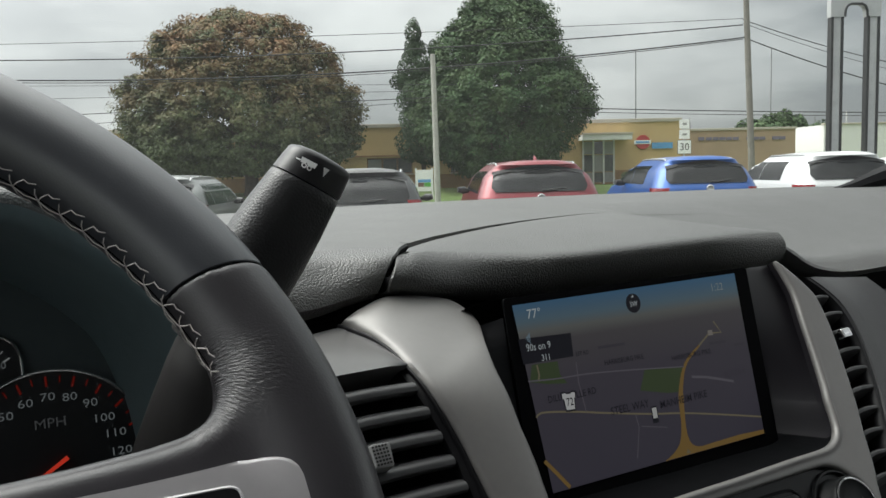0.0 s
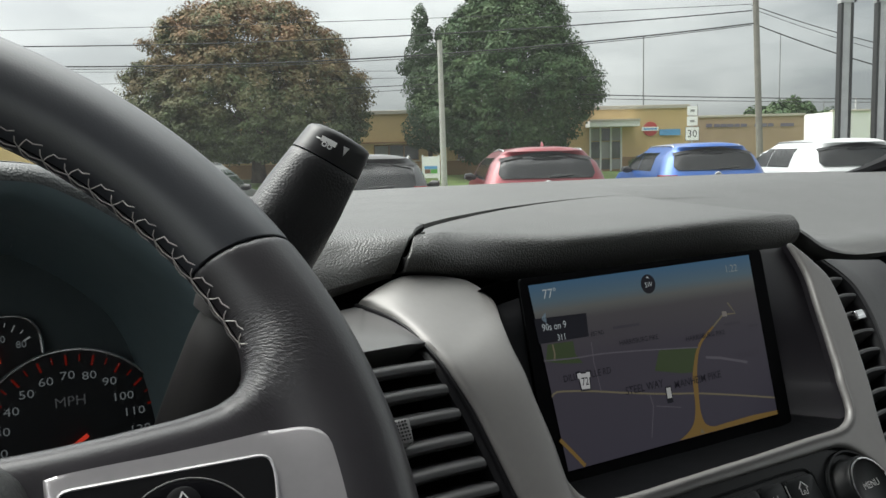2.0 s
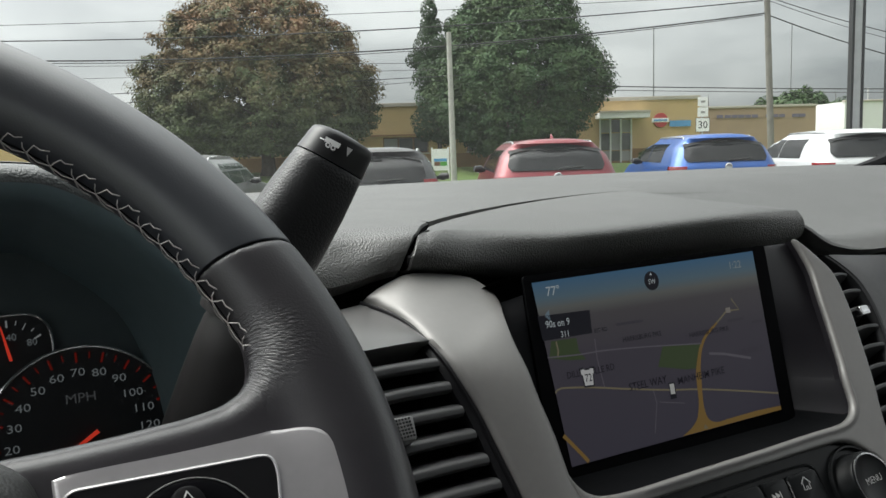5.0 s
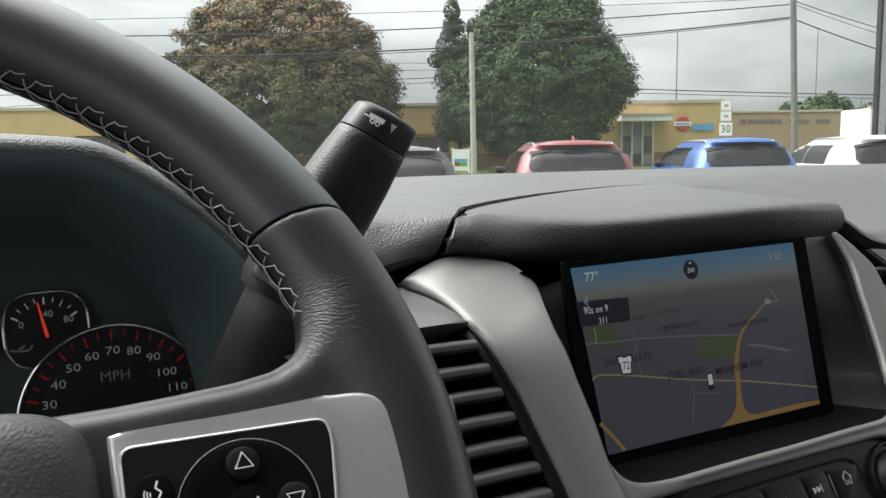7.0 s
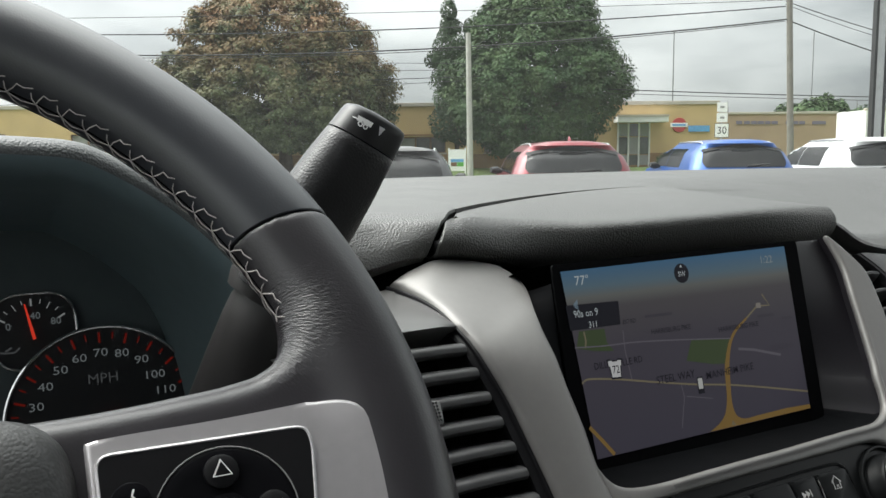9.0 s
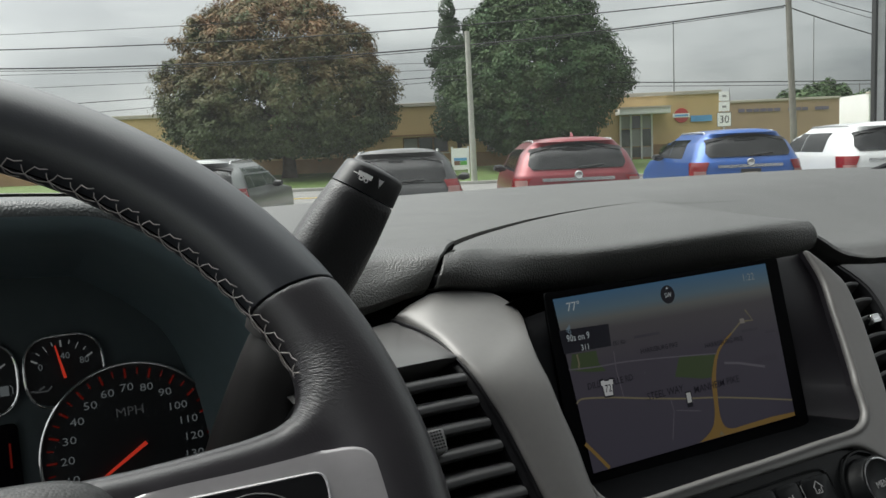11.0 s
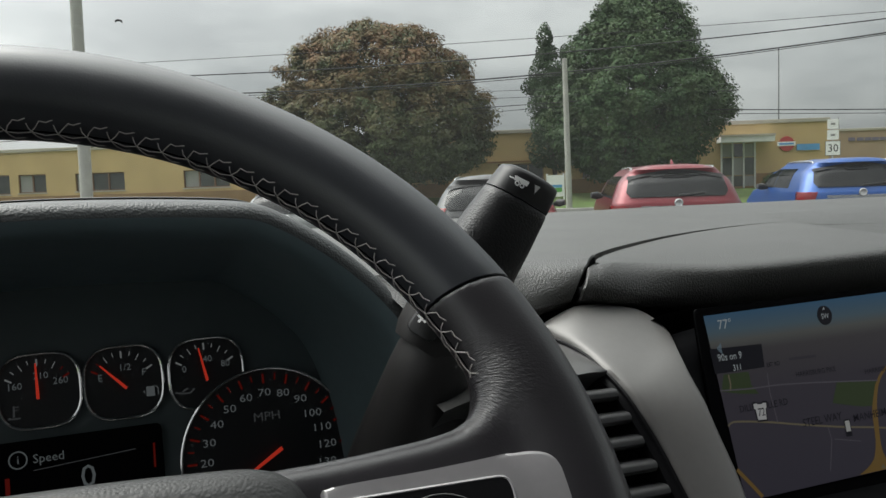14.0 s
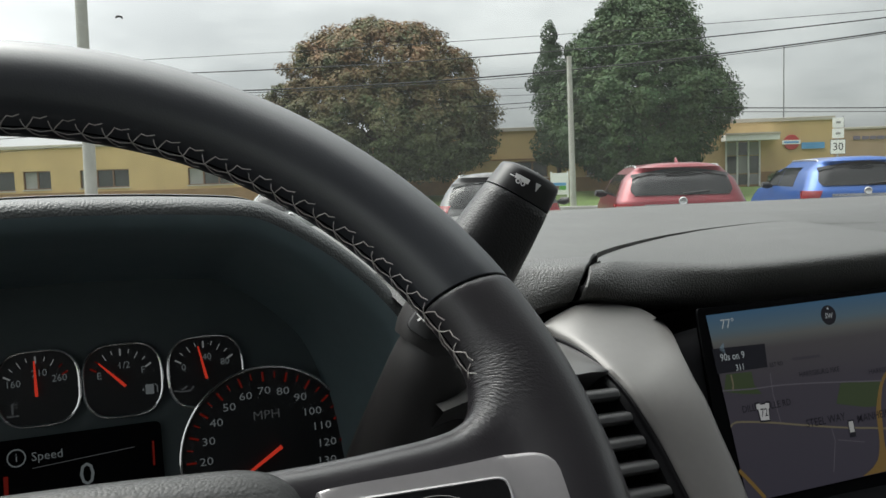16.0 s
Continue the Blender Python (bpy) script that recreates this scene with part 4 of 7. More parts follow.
def sline(name, pts, width, mat, h=0.0004):
    part(name, stripe([(a, b) for a, b in pts], width, screen, h), mat, view, smooth=False)


def curve2(pts, per=5):
    return [tuple(p)[:2] for p in smooth_line([(a, b, 0) for a, b in pts], per)]


part("park", flat([(4.3, 34.1), (21.6, 34.5), (21.9, 42.0), (26.0, 47.6), (13.0, 46.0), (1.3, 43.2)], screen, 0.0003), L_GREEN, view, "green park", smooth=False)
part("park", flat([(82.7, 48.0), (113.4, 51.1), (107.6, 65.4), (97.0, 64.5), (76.6, 59.8)], screen, 0.0003), L_GREEN, view, "green park", smooth=False)
sline("side_road", [(7.5, 34.6), (8.0, 40), (7.0, 43.6)], 1.0, L_MINOR)
sline("side_road", curve2([(0.2, 42.6), (20, 44.0), (38.6, 44.4), (60, 45.9), (82.7, 48.0), (113.4, 51.1)]), 0.8, L_PALE)
sline("side_road", [(34, 37), (33.5, 48), (35.5, 66)], 0.6, L_PALE)
sline("side_road", [(118, 58), (130, 60), (152, 66)], 1.6, L_PALE)
sline("side_road", [(70, 73), (71, 80), (66, 97)], 0.6, L_PALE)
sline("side_road", [(73, 80), (92, 84)], 0.5, L_PALE)
sline("minor_road", curve2([(1.6, 62.6), (4.0, 61.0), (9.2, 60.9), (28, 63.8), (51.3, 68.6), (81.1, 74.2), (105.7, 78.0), (135.5, 83.9), (170.2, 91.4)]), 1.1, L_MINOR)
sline("minor_road", [(128.5, 40.3), (138.5, 34.0), (149, 34.5), (144, 27)], 1.2, L_MINOR)
sline("main_road", curve2([(128.5, 40.3), (118.0, 46.9), (112.5, 53.0), (109.4, 59.5), (107.4, 65.0), (106.8, 67.5)]), [1.3 + 0.105 * k for k in range(26)], L_ROAD)
fork = curve2([(104.8, 67.2), (103.9, 74.0), (102.9, 85.0), (100.2, 93.4), (96.6, 97.5), (92.0, 100.3), (86.0, 102.7)]) + [(170.1, 101.9), (170.1, 99.4), (149.2, 98.7), (124.5, 99.3)]
fork += curve2([(117.0, 99.7), (112.6, 99.0), (108.6, 96.6), (106.8, 92.0), (106.5, 86.0), (107.6, 76.0), (108.8, 67.6)])
fork_bm = bmesh.new()
corners = [fork_bm.verts.new(screen(a, b, 0.00045)) for a, b in fork]
bmesh.ops.triangle_fill(fork_bm, use_beauty=True, edges=[fork_bm.edges.new((a, b)) for a, b in zip(corners, corners[1:] + corners[:1])])
part("main_road", fork_bm, L_ROAD, view, smooth=False)
part("main_road", flat([(103.0, 101.6), (107.0, 101.9), (104.6, 98.8)], screen, 0.0006), L_MINOR, view, smooth=False)
sline("main_road", [(2.6, 86.2), (9.6, 94.5), (16.5, 103.2)], 2.2, L_ROAD)


def sword(txt, x, y, size, mat, align="LEFT", slant=0.0, tilt=0.0, stretch=0.86, h=0.0006, bold=0.03):
    c, s = math.cos(radians(tilt)), math.sin(radians(tilt))
    part("lettering", words(txt, size, (0, 0), lambda a, b, hh: screen(x + a * c - b * s, y - a * s - b * c, h), align, stretch=stretch, bold=bold), mat, view, smooth=False)


sword("DILL", 10.8, 54.6, 3.9, L_NAME, tilt=1)
sword("LLE RD", 30.3, 54.9, 3.9, L_NAME, tilt=1.5)
sword("STEEL WAY", 52.4, 68.2, 4.7, L_NAME, tilt=0.5)
sword("MANHEIM PIKE", 89.2, 70.6, 4.5, L_NAME, tilt=1.2, stretch=0.93)
sword("HARRISBURG PIKE", 53.6, 40.4, 3.0, L_NAME, tilt=-0.3, stretch=0.88)
sword("HARRISBURG PIKE", 104.3, 45.0, 3.0, L_NAME, tilt=0.2, stretch=0.98)
sword("PLAZA B", 144.9, 61.2, 3.4, L_FAINT, tilt=0.8, stretch=1.05)
sword("EST RD", 34.4, 32.6, 2.5, L_NAME, tilt=0.5)
for x, y, w in ((50.9, 30.2, 20), (137.5, 39.5, 14), (158, 43, 9)):
    part("faint_name", flat([(x, y), (x + w, y + 0.3), (x + w, y + 1.9), (x, y + 1.6)], screen, 0.0005), L_FAINT, view, smooth=False)
part("building_mark", flat([(137.5, 32), (141.5, 32.2), (141.5, 35.5), (137.5, 35.2)], screen, 0.0006), lit("map_mark_light", (0.10, 0.09, 0.08)), view, smooth=False)
def keystone(cx, cy, k):
    """The keystone outline of the state route marker."""
    return [(cx + k * a, cy + k * b) for a, b in ((-5.4, -5.6), (-2.4, -5.9), (-2.0, -5.0), (2.0, -4.8), (2.4, -5.6), (5.4, -5.2), (5.2, -1.8), (4.2, -1.6), (3.6, 5.9), (-3.4, 5.5), (-4.2, -2.0), (-5.3, -2.3))]


sh = part("route_shield", flat(keystone(24.9, 57.4, 1.0), screen, 0.0007), L_BOX, view, "white keystone route marker with a black edge", smooth=False)
part("shield_face", flat(keystone(24.9, 57.4, 0.82), screen, 0.0008), lit("shield_light", (0.4, 0.4, 0.4), 0.6), sh, smooth=False)
sword("72", 25.0, 58, 4.6, L_NAME, "CENTER", h=0.0010, stretch=0.8)
arrow = part("vehicle_marker", flat([(81.8, 70.2), (86.4, 70.2), (86.4, 80), (81.8, 80)], screen, 0.0007), L_BOX, view, "small white vehicle marker", smooth=False)
part("marker_face", flat([(82.4, 71), (85.8, 71), (85.8, 77.2), (82.4, 77.2)], screen, 0.0008), lit("marker_light", (0.35, 0.35, 0.34), 0.6), arrow, smooth=False)
comp = part("compass", flat([(82.5 + 5.6 * math.cos(k * 0.2618), 8.6 + 5.8 * math.sin(k * 0.2618)) for k in range(24)], screen, 0.0005), L_BOX, view, "black compass disc", smooth=False)
sword("SW", 82.5, 9.2, 3.2, L_TEXT, "CENTER", h=0.0007)
part("north_mark", flat([(82.5, 3.6), (83.5, 5.2), (81.5, 5.2)], screen, 0.0007), L_TEXT, comp, smooth=False)
sword("77°", 5.8, 6.6, 5.4, L_TEXT, stretch=0.95)
sword("1:22", 146.4, 6.2, 4.8, lit("clock_light", (0.2, 0.23, 0.24), 0.55), stretch=1.0)
part("sound_mark", flat([(3, 19), (6, 16.5), (6, 23), (3, 20.5)], screen, 0.0005), lit("mark_light", (0.07, 0.095, 0.115)), view, smooth=False)
info = part("radio_box", flat([(-2.2, 19.2), (33.6, 20.1), (32.9, 33.4), (-1.2, 33.2)], screen, 0.0005), L_BOX, view, "black radio banner", smooth=False)
sword("90s on 9", 2.0, 24.8, 4.2, L_TEXT, stretch=0.82, h=0.0008)
sword("311", 11.0, 31.4, 3.6, L_TEXT, stretch=0.85, h=0.0008)

# ---------------------------------------------------------------- vents
def vent_unit(name, label, u0, u1, v0, v1, slats, tilt, outline):
    u1_at = u1 if callable(u1) else (lambda b: u1)
    u0_at = u0 if callable(u0) else (lambda b: u0)
    v = thing(name, label, "air vent", at=tuple(face(u0_at(v0), v0, -0.03)))
    # black sheet stands in for the shaded depth behind the slats
    part("cavity", plate(outline, 0.002, to3d=face, low=-0.034), M_SHADEBLACK, v, smooth=False)
    for k in range(slats):
        b = v1 - 0.008 - k * (v1 - v0) / slats
        pts = []
        for s in np.linspace(0, 1, 9):
            a = u0_at(b) + (u1_at(b) - u0_at(b)) * s
            pts.append(a)
        prof = [(-0.0170, 0.0080), (-0.0070, 0.0052), (-0.0020, 0.0034), (0.0006, 0.0016), (0.0012, -0.0004), (0.0006, -0.0020), (-0.0014, -0.0030), (-0.006, -0.0022), (-0.0170, 0.003)]
        if tilt < 0:
            prof = [(-0.0150, 0.0048), (-0.003, 0.0018), (0.0005, 0.0), (0.0008, -0.0014), (-0.0005, -0.0024), (-0.004, -0.0012), (-0.0150, 0.0034)]
        rings = [[face(a, b + dv * tilt + 0.0012 * math.sin(math.pi * i / 8), -0.005 + dh) for dh, dv in prof] for i, a in enumerate(pts)]
        part("slat", loft(rings), M_SLAT, v)
    return v


lv = vent_unit("air_vent", "black slatted air vent beside the silver trim", -0.2165, lambda b: spread(-b, (-0.038, -0.028, -0.013, 0.0105, 0.035, 0.12), (-0.1512, -0.1525, -0.1500, -0.1465, -0.1432, -0.134)), -0.115, 0.036, 12, 1.0,
               [(-0.22, -0.12), (-0.130, -0.12), (-0.1368, -0.04), (-0.143, 0.0), (-0.1475, 0.03), (-0.165, 0.048), (-0.22, 0.048)])
# upper shelf of the vent's frame, rolling down behind the trim's tip
SHELF_TOP = [(-0.240, 0.066, -0.055), (-0.190, 0.080, -0.056)] + [(a - 0.0006, b - 0.0008, h - 0.0035) for a, b, h in LEG_OUT[:6]]
SHELF_LOW = [(-0.243, 0.0360, -0.012), (-0.212, 0.0408, -0.0055), (-0.1960, 0.0408, -0.0055), (-0.1870, 0.0408, -0.0055), (-0.1785, 0.0408, -0.0055), (-0.1690, 0.0407, -0.0055), (-0.1600, 0.0407, -0.006), (-0.1512, 0.0404, -0.0085)]
shelf_rows = [[face(a, b - 0.0022, h - 0.026) for a, b, h in smooth_line(SHELF_LOW, 4)], [face(a, b - 0.0006, h - 0.0012) for a, b, h in smooth_line(SHELF_LOW, 4)]]
for t in np.linspace(0, 1, 9):
    shelf_rows.append([face(*(p.lerp(q, t) + Vector((0, 0, 0.010 * t * (1 - t))))) for p, q in zip(smooth_line(SHELF_LOW, 4), smooth_line(SHELF_TOP, 4))])
part("shelf", loft(shelf_rows, closed=False), M_SHELF, lv, "dark grey shelf")
part("side_rim", loft([[face(p.x + o, p.y, p.z + h) for p in smooth_line(LEG_OUT[5:], 3)] for o, h in ((0.003, -0.0045), (-0.001, -0.0036), (-0.0030, -0.0042), (-0.0048, -0.0058), (-0.0056, -0.012), (-0.006, -0.034))], closed=False), M_BLACK, lv)
kn = part("knob", plate(rounded([(-0.1905, -0.0065), (-0.1808, -0.0072), (-0.1793, 0.0040), (-0.1890, 0.0047)], 0.0015), 0.010, 0.0012, 2, face, low=-0.007), M_KNOB, lv, "grey dotted thumb knob")
grip = bmesh.new()
for i in range(5):
    for j in range(6):
        add(grip, plate([(-0.1886 + i * 0.0016 + dx * 0.0004, -0.0051 + j * 0.0016 + dy * 0.0004) for dx, dy in ((-1, -1), (1, -1), (1, 1), (-1, 1))], 0.0005, to3d=face, low=0.003))
part("grip", grip, M_BLACK, kn, smooth=False)
RIM_RUN = [(0.1745, 0.047), (0.186, 0.035), (0.1935, 0.0205), (0.1925, -0.004), (0.1815, -0.035), (0.166, -0.063), (0.150, -0.092)]
rv = vent_unit("air_vent", "black slatted air vent with a small chrome tab", lambda b: spread(b, [q[1] for q in SIDE_OUT[1:11]], [q[0] for q in SIDE_OUT[1:11]]) + 0.0012, lambda b: spread(-b, [-q[1] for q in RIM_RUN], [q[0] for q in RIM_RUN]) + 0.0005, -0.095, 0.038, 10, -1.0,
               [(0.120, -0.1), (0.16, -0.1), (0.19, -0.03), (0.195, 0.02), (0.18, 0.05), (0.165, 0.055)])
part("side_rim", loft([[face(a + o, b, h) for a, b in run(RIM_RUN)]
                       for o, h in ((-0.001, -0.03), (-0.0005, -0.010), (0.0006, -0.006), (0.0025, -0.0045), (0.005, -0.0046))], closed=False), M_BLACK, rv)
part("outer_cover", loft([[face(a + o, b, h) for a, b in run(RIM_RUN)] for o, h in ((0.0052, -0.012), (0.0054, -0.0052), (0.0066, -0.0042), (0.014, -0.005), (0.03, -0.009), (0.06, -0.016), (0.11, -0.026))], closed=False), M_PANELGREY, rv, "dark grey cover beside the vent")
part("tab", plate(rounded([(0.1765, -0.0005), (0.1865, -0.0005), (0.1865, 0.006), (0.1765, 0.006)], 0.0015), 0.005, 0.001, 2, face, low=-0.006), M_CHROME, rv, "small chrome tab")

# ---------------------------------------------------------------- control panel under the screen
panel = thing("control_panel", "black radio control panel with a round menu knob", "controls", at=tuple(face(0.01, -0.115, -0.01)))
part("plate", plate(rounded([(-0.0985, -0.118), (0.1155, -0.118), (0.1160, -0.0965), (0.1136, -0.0865), (0.1078, -0.0805), (0.1002, -0.0738), (0.0904, -0.0700), (0.0797, -0.0690), (0.059, -0.0682), (0.0115, -0.0664), (-0.0328, -0.0647), (-0.0656, -0.0638), (-0.088, -0.0635), (-0.0965, -0.071)], 0.003), 0.008, 0.0015, 2, face, low=-0.0125), M_PANELGLOSS, panel)
part("button_bezel", tube([face(a, b, -0.0042) for a, b in run([(-0.085, -0.0712), (-0.03, -0.0722), (0.012, -0.0733), (0.0365, -0.0741), (0.0535, -0.0752), (0.0585, -0.0775), (0.0605, -0.0815), (0.0595, -0.092), (0.058, -0.105)])], 0.0009, 6), M_PANELGLOSS, panel, "raised edge round the buttons")
for u0, u1, top in ((-0.05, -0.02, -0.0745), (-0.0185, 0.0105, -0.0752), (0.012, 0.0310, -0.0762), (0.0332, 0.0578, -0.0775)):
    part("button", plate(rounded([(u0, -0.103), (u1, -0.103), (u1, top - 0.001), (u0, top)], 0.003), 0.0026, 0.0008, 2, face, low=-0.0046), M_PANELGLOSS, panel)
HIGH = -0.0016
home = stripe([(0.0413, -0.0840), (0.0454, -0.0808), (0.0489, -0.0848)], 0.0007, face, HIGH)
add(home, stripe([(0.0425, -0.0838), (0.0419, -0.0874), (0.0441, -0.0876), (0.0443, -0.0858), (0.0455, -0.0859), (0.0453, -0.0877), (0.0470, -0.0878), (0.0476, -0.0845)], 0.0006, face, HIGH))
part("home_icon", home, M_MARKDIM, panel, smooth=False)
seek = bmesh.new()
for a, s in ((0.0155, 1), (0.0187, 1), (-0.0095, -1), (-0.0063, -1)):
    add(seek, flat([(a, -0.0830), (a + 0.0031 * s, -0.0849), (a, -0.0868)] if s > 0 else [(a, -0.0830), (a, -0.0868), (a - 0.0031, -0.0849)], face, HIGH))
for a in (0.0224, -0.0132):
    add(seek, stripe([(a, -0.0830), (a, -0.0868)], 0.0007, face, HIGH))
part("seek_icon", seek, M_MARKDIM, panel, smooth=False)
part("slit", tube([face(0.0324, -0.0800, -0.0022), face(0.0316, -0.0860, -0.0018), face(0.0302, -0.0985, -0.0018)], 0.0006, 6), M_CHROME, panel, "thin chrome strip between the buttons")
KC = (0.0900, -0.0970)
kb = part("menu_knob", loft([circle(face(*KC, h), r, F_U, F_V, 40) for h, r in ((-0.008, 0.0240), (-0.0030, 0.0240), (-0.0020, 0.0236), (-0.0020, 0.0226), (-0.0045, 0.0216), (-0.0048, 0.0196), (-0.0040, 0.0188), (0.0050, 0.0180), (0.0066, 0.0174), (0.0072, 0.0160), (0.0064, 0.0150), (0.0062, 0.001))]), M_PANELGLOSS, panel, "round black knob")
part("knob_ring", tube(circle(face(*KC, 0.0070), 0.0160, F_U, F_V, 40), 0.0006, 6, closed=True), M_CHROME, kb, "thin chrome ring")
part("lettering", words("MENU", 0.0040, (KC[0], KC[1] + 0.001), face, thick=0.0065), M_MARKDIM, kb, smooth=False)

# ---------------------------------------------------------------- steering wheel
WH = pose(-0.0901, 0.2186, 1.4525, 54.7)
wheel = thing("steering_wheel", "black leather steering wheel with grey cross stitching", "steering wheel", turn=WH)
RIM_R, RIM_W, RIM_H = 0.1709, 0.0162, 0.0148


def rim_point(deg, psi, extra=0.0, scale=1.0):
    """deg clockwise from the top as the driver sees it; psi round the section, 0 outwards, 90 towards the driver."""
    more = 0.0008 * ease(1 - abs(deg) / 45)
    r = RIM_R + more + ((RIM_W + more) * scale + extra) * math.cos(radians(psi))
    return Vector((r * math.sin(radians(deg)), r * math.cos(radians(deg)), (RIM_H * scale + extra) * math.sin(radians(psi))))


def rim_arc(d0, d1, lean0=0.0, lean1=0.0, n=24):
    """A leather length of the rim; its ends are tucked in, and lean across the section."""
    steps = max(8, int(abs(d1 - d0) / 2.5))
    rings = []
    for i in range(-2, steps + 3):
        if i < 0:
            t, sc = 0.0, (0.975, 0.995)[i + 2]
        elif i > steps:
            t, sc = 1.0, (0.995, 0.975)[i - steps - 1]
        else:
            t, sc = i / steps, 1.0
        off = {-2: -0.10, -1: 0.0, steps + 1: 0.0, steps + 2: 0.10}.get(i, 0.0)
        if i == 0:
            off = 0.45
        if i == steps:
            off = -0.45
        ring = []
        for k in range(n):
            psi = 360 * k / n
            lean = (lean0 * (1 - t) + lean1 * t) * math.cos(radians(psi))
            ring.append(rim_point(d0 + (d1 - d0) * t + off + lean, psi, 0, sc))
        rings.append(ring)
    return loft(rings)


part("rim_leather", rim_arc(-63.42, 63.42, -1.4, 1.4), M_LEATHER, wheel, "black leather upper rim")
part("rim_leather", rim_arc(128.4, 231.6), M_LEATHER, wheel)


def stitching(d0, d1, pitch):
    """Herringbone stitches that pull the leather's two edges together along the inside of the rim."""
    bm = bmesh.new()
    rng = random.Random(4)
    count = int(abs(d1 - d0) / pitch)
    for k in range(count):
        d = d0 + pitch * k
        j = [rng.uniform(-0.16, 0.16) for _ in range(5)]
        node, after = rim_point(d + j[0], 177 + 8 * j[1], 0.0004), rim_point(d + pitch + j[2], 177, 0.0004)
        add(bm, tube([node, rim_point(d + pitch * 0.5, 180 + 8 * j[3], 0.0007), after], 0.00021, 5))
        add(bm, tube([node, rim_point(d + pitch * 0.16, 167, 0.0007), rim_point(d + pitch * 0.32 + j[1], 159, 0.0005), rim_point(d + pitch * 0.55, 160, 0.0006), rim_point(d + pitch * 0.82 + j[4], 157.5, -0.0002)], 0.00022, 5))
        add(bm, tube([node, rim_point(d - pitch * 0.12, 169, 0.0006), rim_point(d - pitch * 0.20, 164, -0.0001)], 0.0002, 5))
        add(bm, tube([node, rim_point(d + pitch * 0.2, 186, 0.0006), rim_point(d + pitch * 0.40 + j[3], 193, 0.0004), rim_point(d + pitch * 0.75, 194, -0.0002)], 0.00022, 5))
    return bm


part("stitching", stitching(-74, 76, 3.1), M_THREAD, wheel, "grey cross stitching")
# flat black strip draws the shaded crease under the stitches
groove = loft([[rim_point(d, p, e) for d in np.linspace(-77, 77, 80)] for p, e in ((175.6, 0.00002), (176.4, 0.0001), (177.4, 0.00012), (178.4, 0.0001), (179.2, 0.00002))], closed=False)
part("stitch_groove", groove, M_SHADEBLACK, wheel)


# the thumb grip and the spoke share one skin, drawn tight over both
SPOKE = [(0.07, 0.0268), (0.0924, 0.0270), (0.1078, 0.0277), (0.1259, 0.0290), (0.1356, 0.0305), (0.1415, 0.0332), (0.1462, 0.0375), (0.1500, 0.0440), (0.158, 0.055), (0.172, 0.045), (0.1735, 0.0), (0.170, -0.035), (0.158, -0.064), (0.135, -0.066), (0.10, -0.061), (0.07, -0.058)]


def grip_field(x, y, z):
    """Negative inside the leather: the rim from the seam downwards, joined softly to the spoke."""
    r, deg = np.hypot(x, y), np.degrees(np.arctan2(x, y))
    rim = (np.hypot((r - RIM_R) / RIM_W, z / RIM_H) - 1) * 0.0150
    d2, dz = polygon_distance(x[:, :, 0], y[:, :, 0], SPOKE)[:, :, None] + 0.0078, np.abs(z + 0.0045) - 0.0120 + 0.0078
    spoke = np.minimum(np.maximum(d2, dz), 0) + np.hypot(np.maximum(d2, 0), np.maximum(dz, 0)) - 0.0078
    k = 0.0085
    h = np.clip(0.5 + 0.5 * (spoke - rim) / k, 0, 1)
    both = spoke * (1 - h) + rim * h - k * h * (1 - h)
    lean = 63.5 + 1.4 * np.clip((r - RIM_R) / RIM_W, -1, 1)
    seam = np.radians(lean - deg) * r
    low = np.radians(deg - 128) * r
    for edge in (seam, low):
        e = np.maximum(0.0012 - np.abs(both - edge), 0) / 0.0012
        both = np.maximum(both, edge) + e * e * 0.0012 / 4
    return both


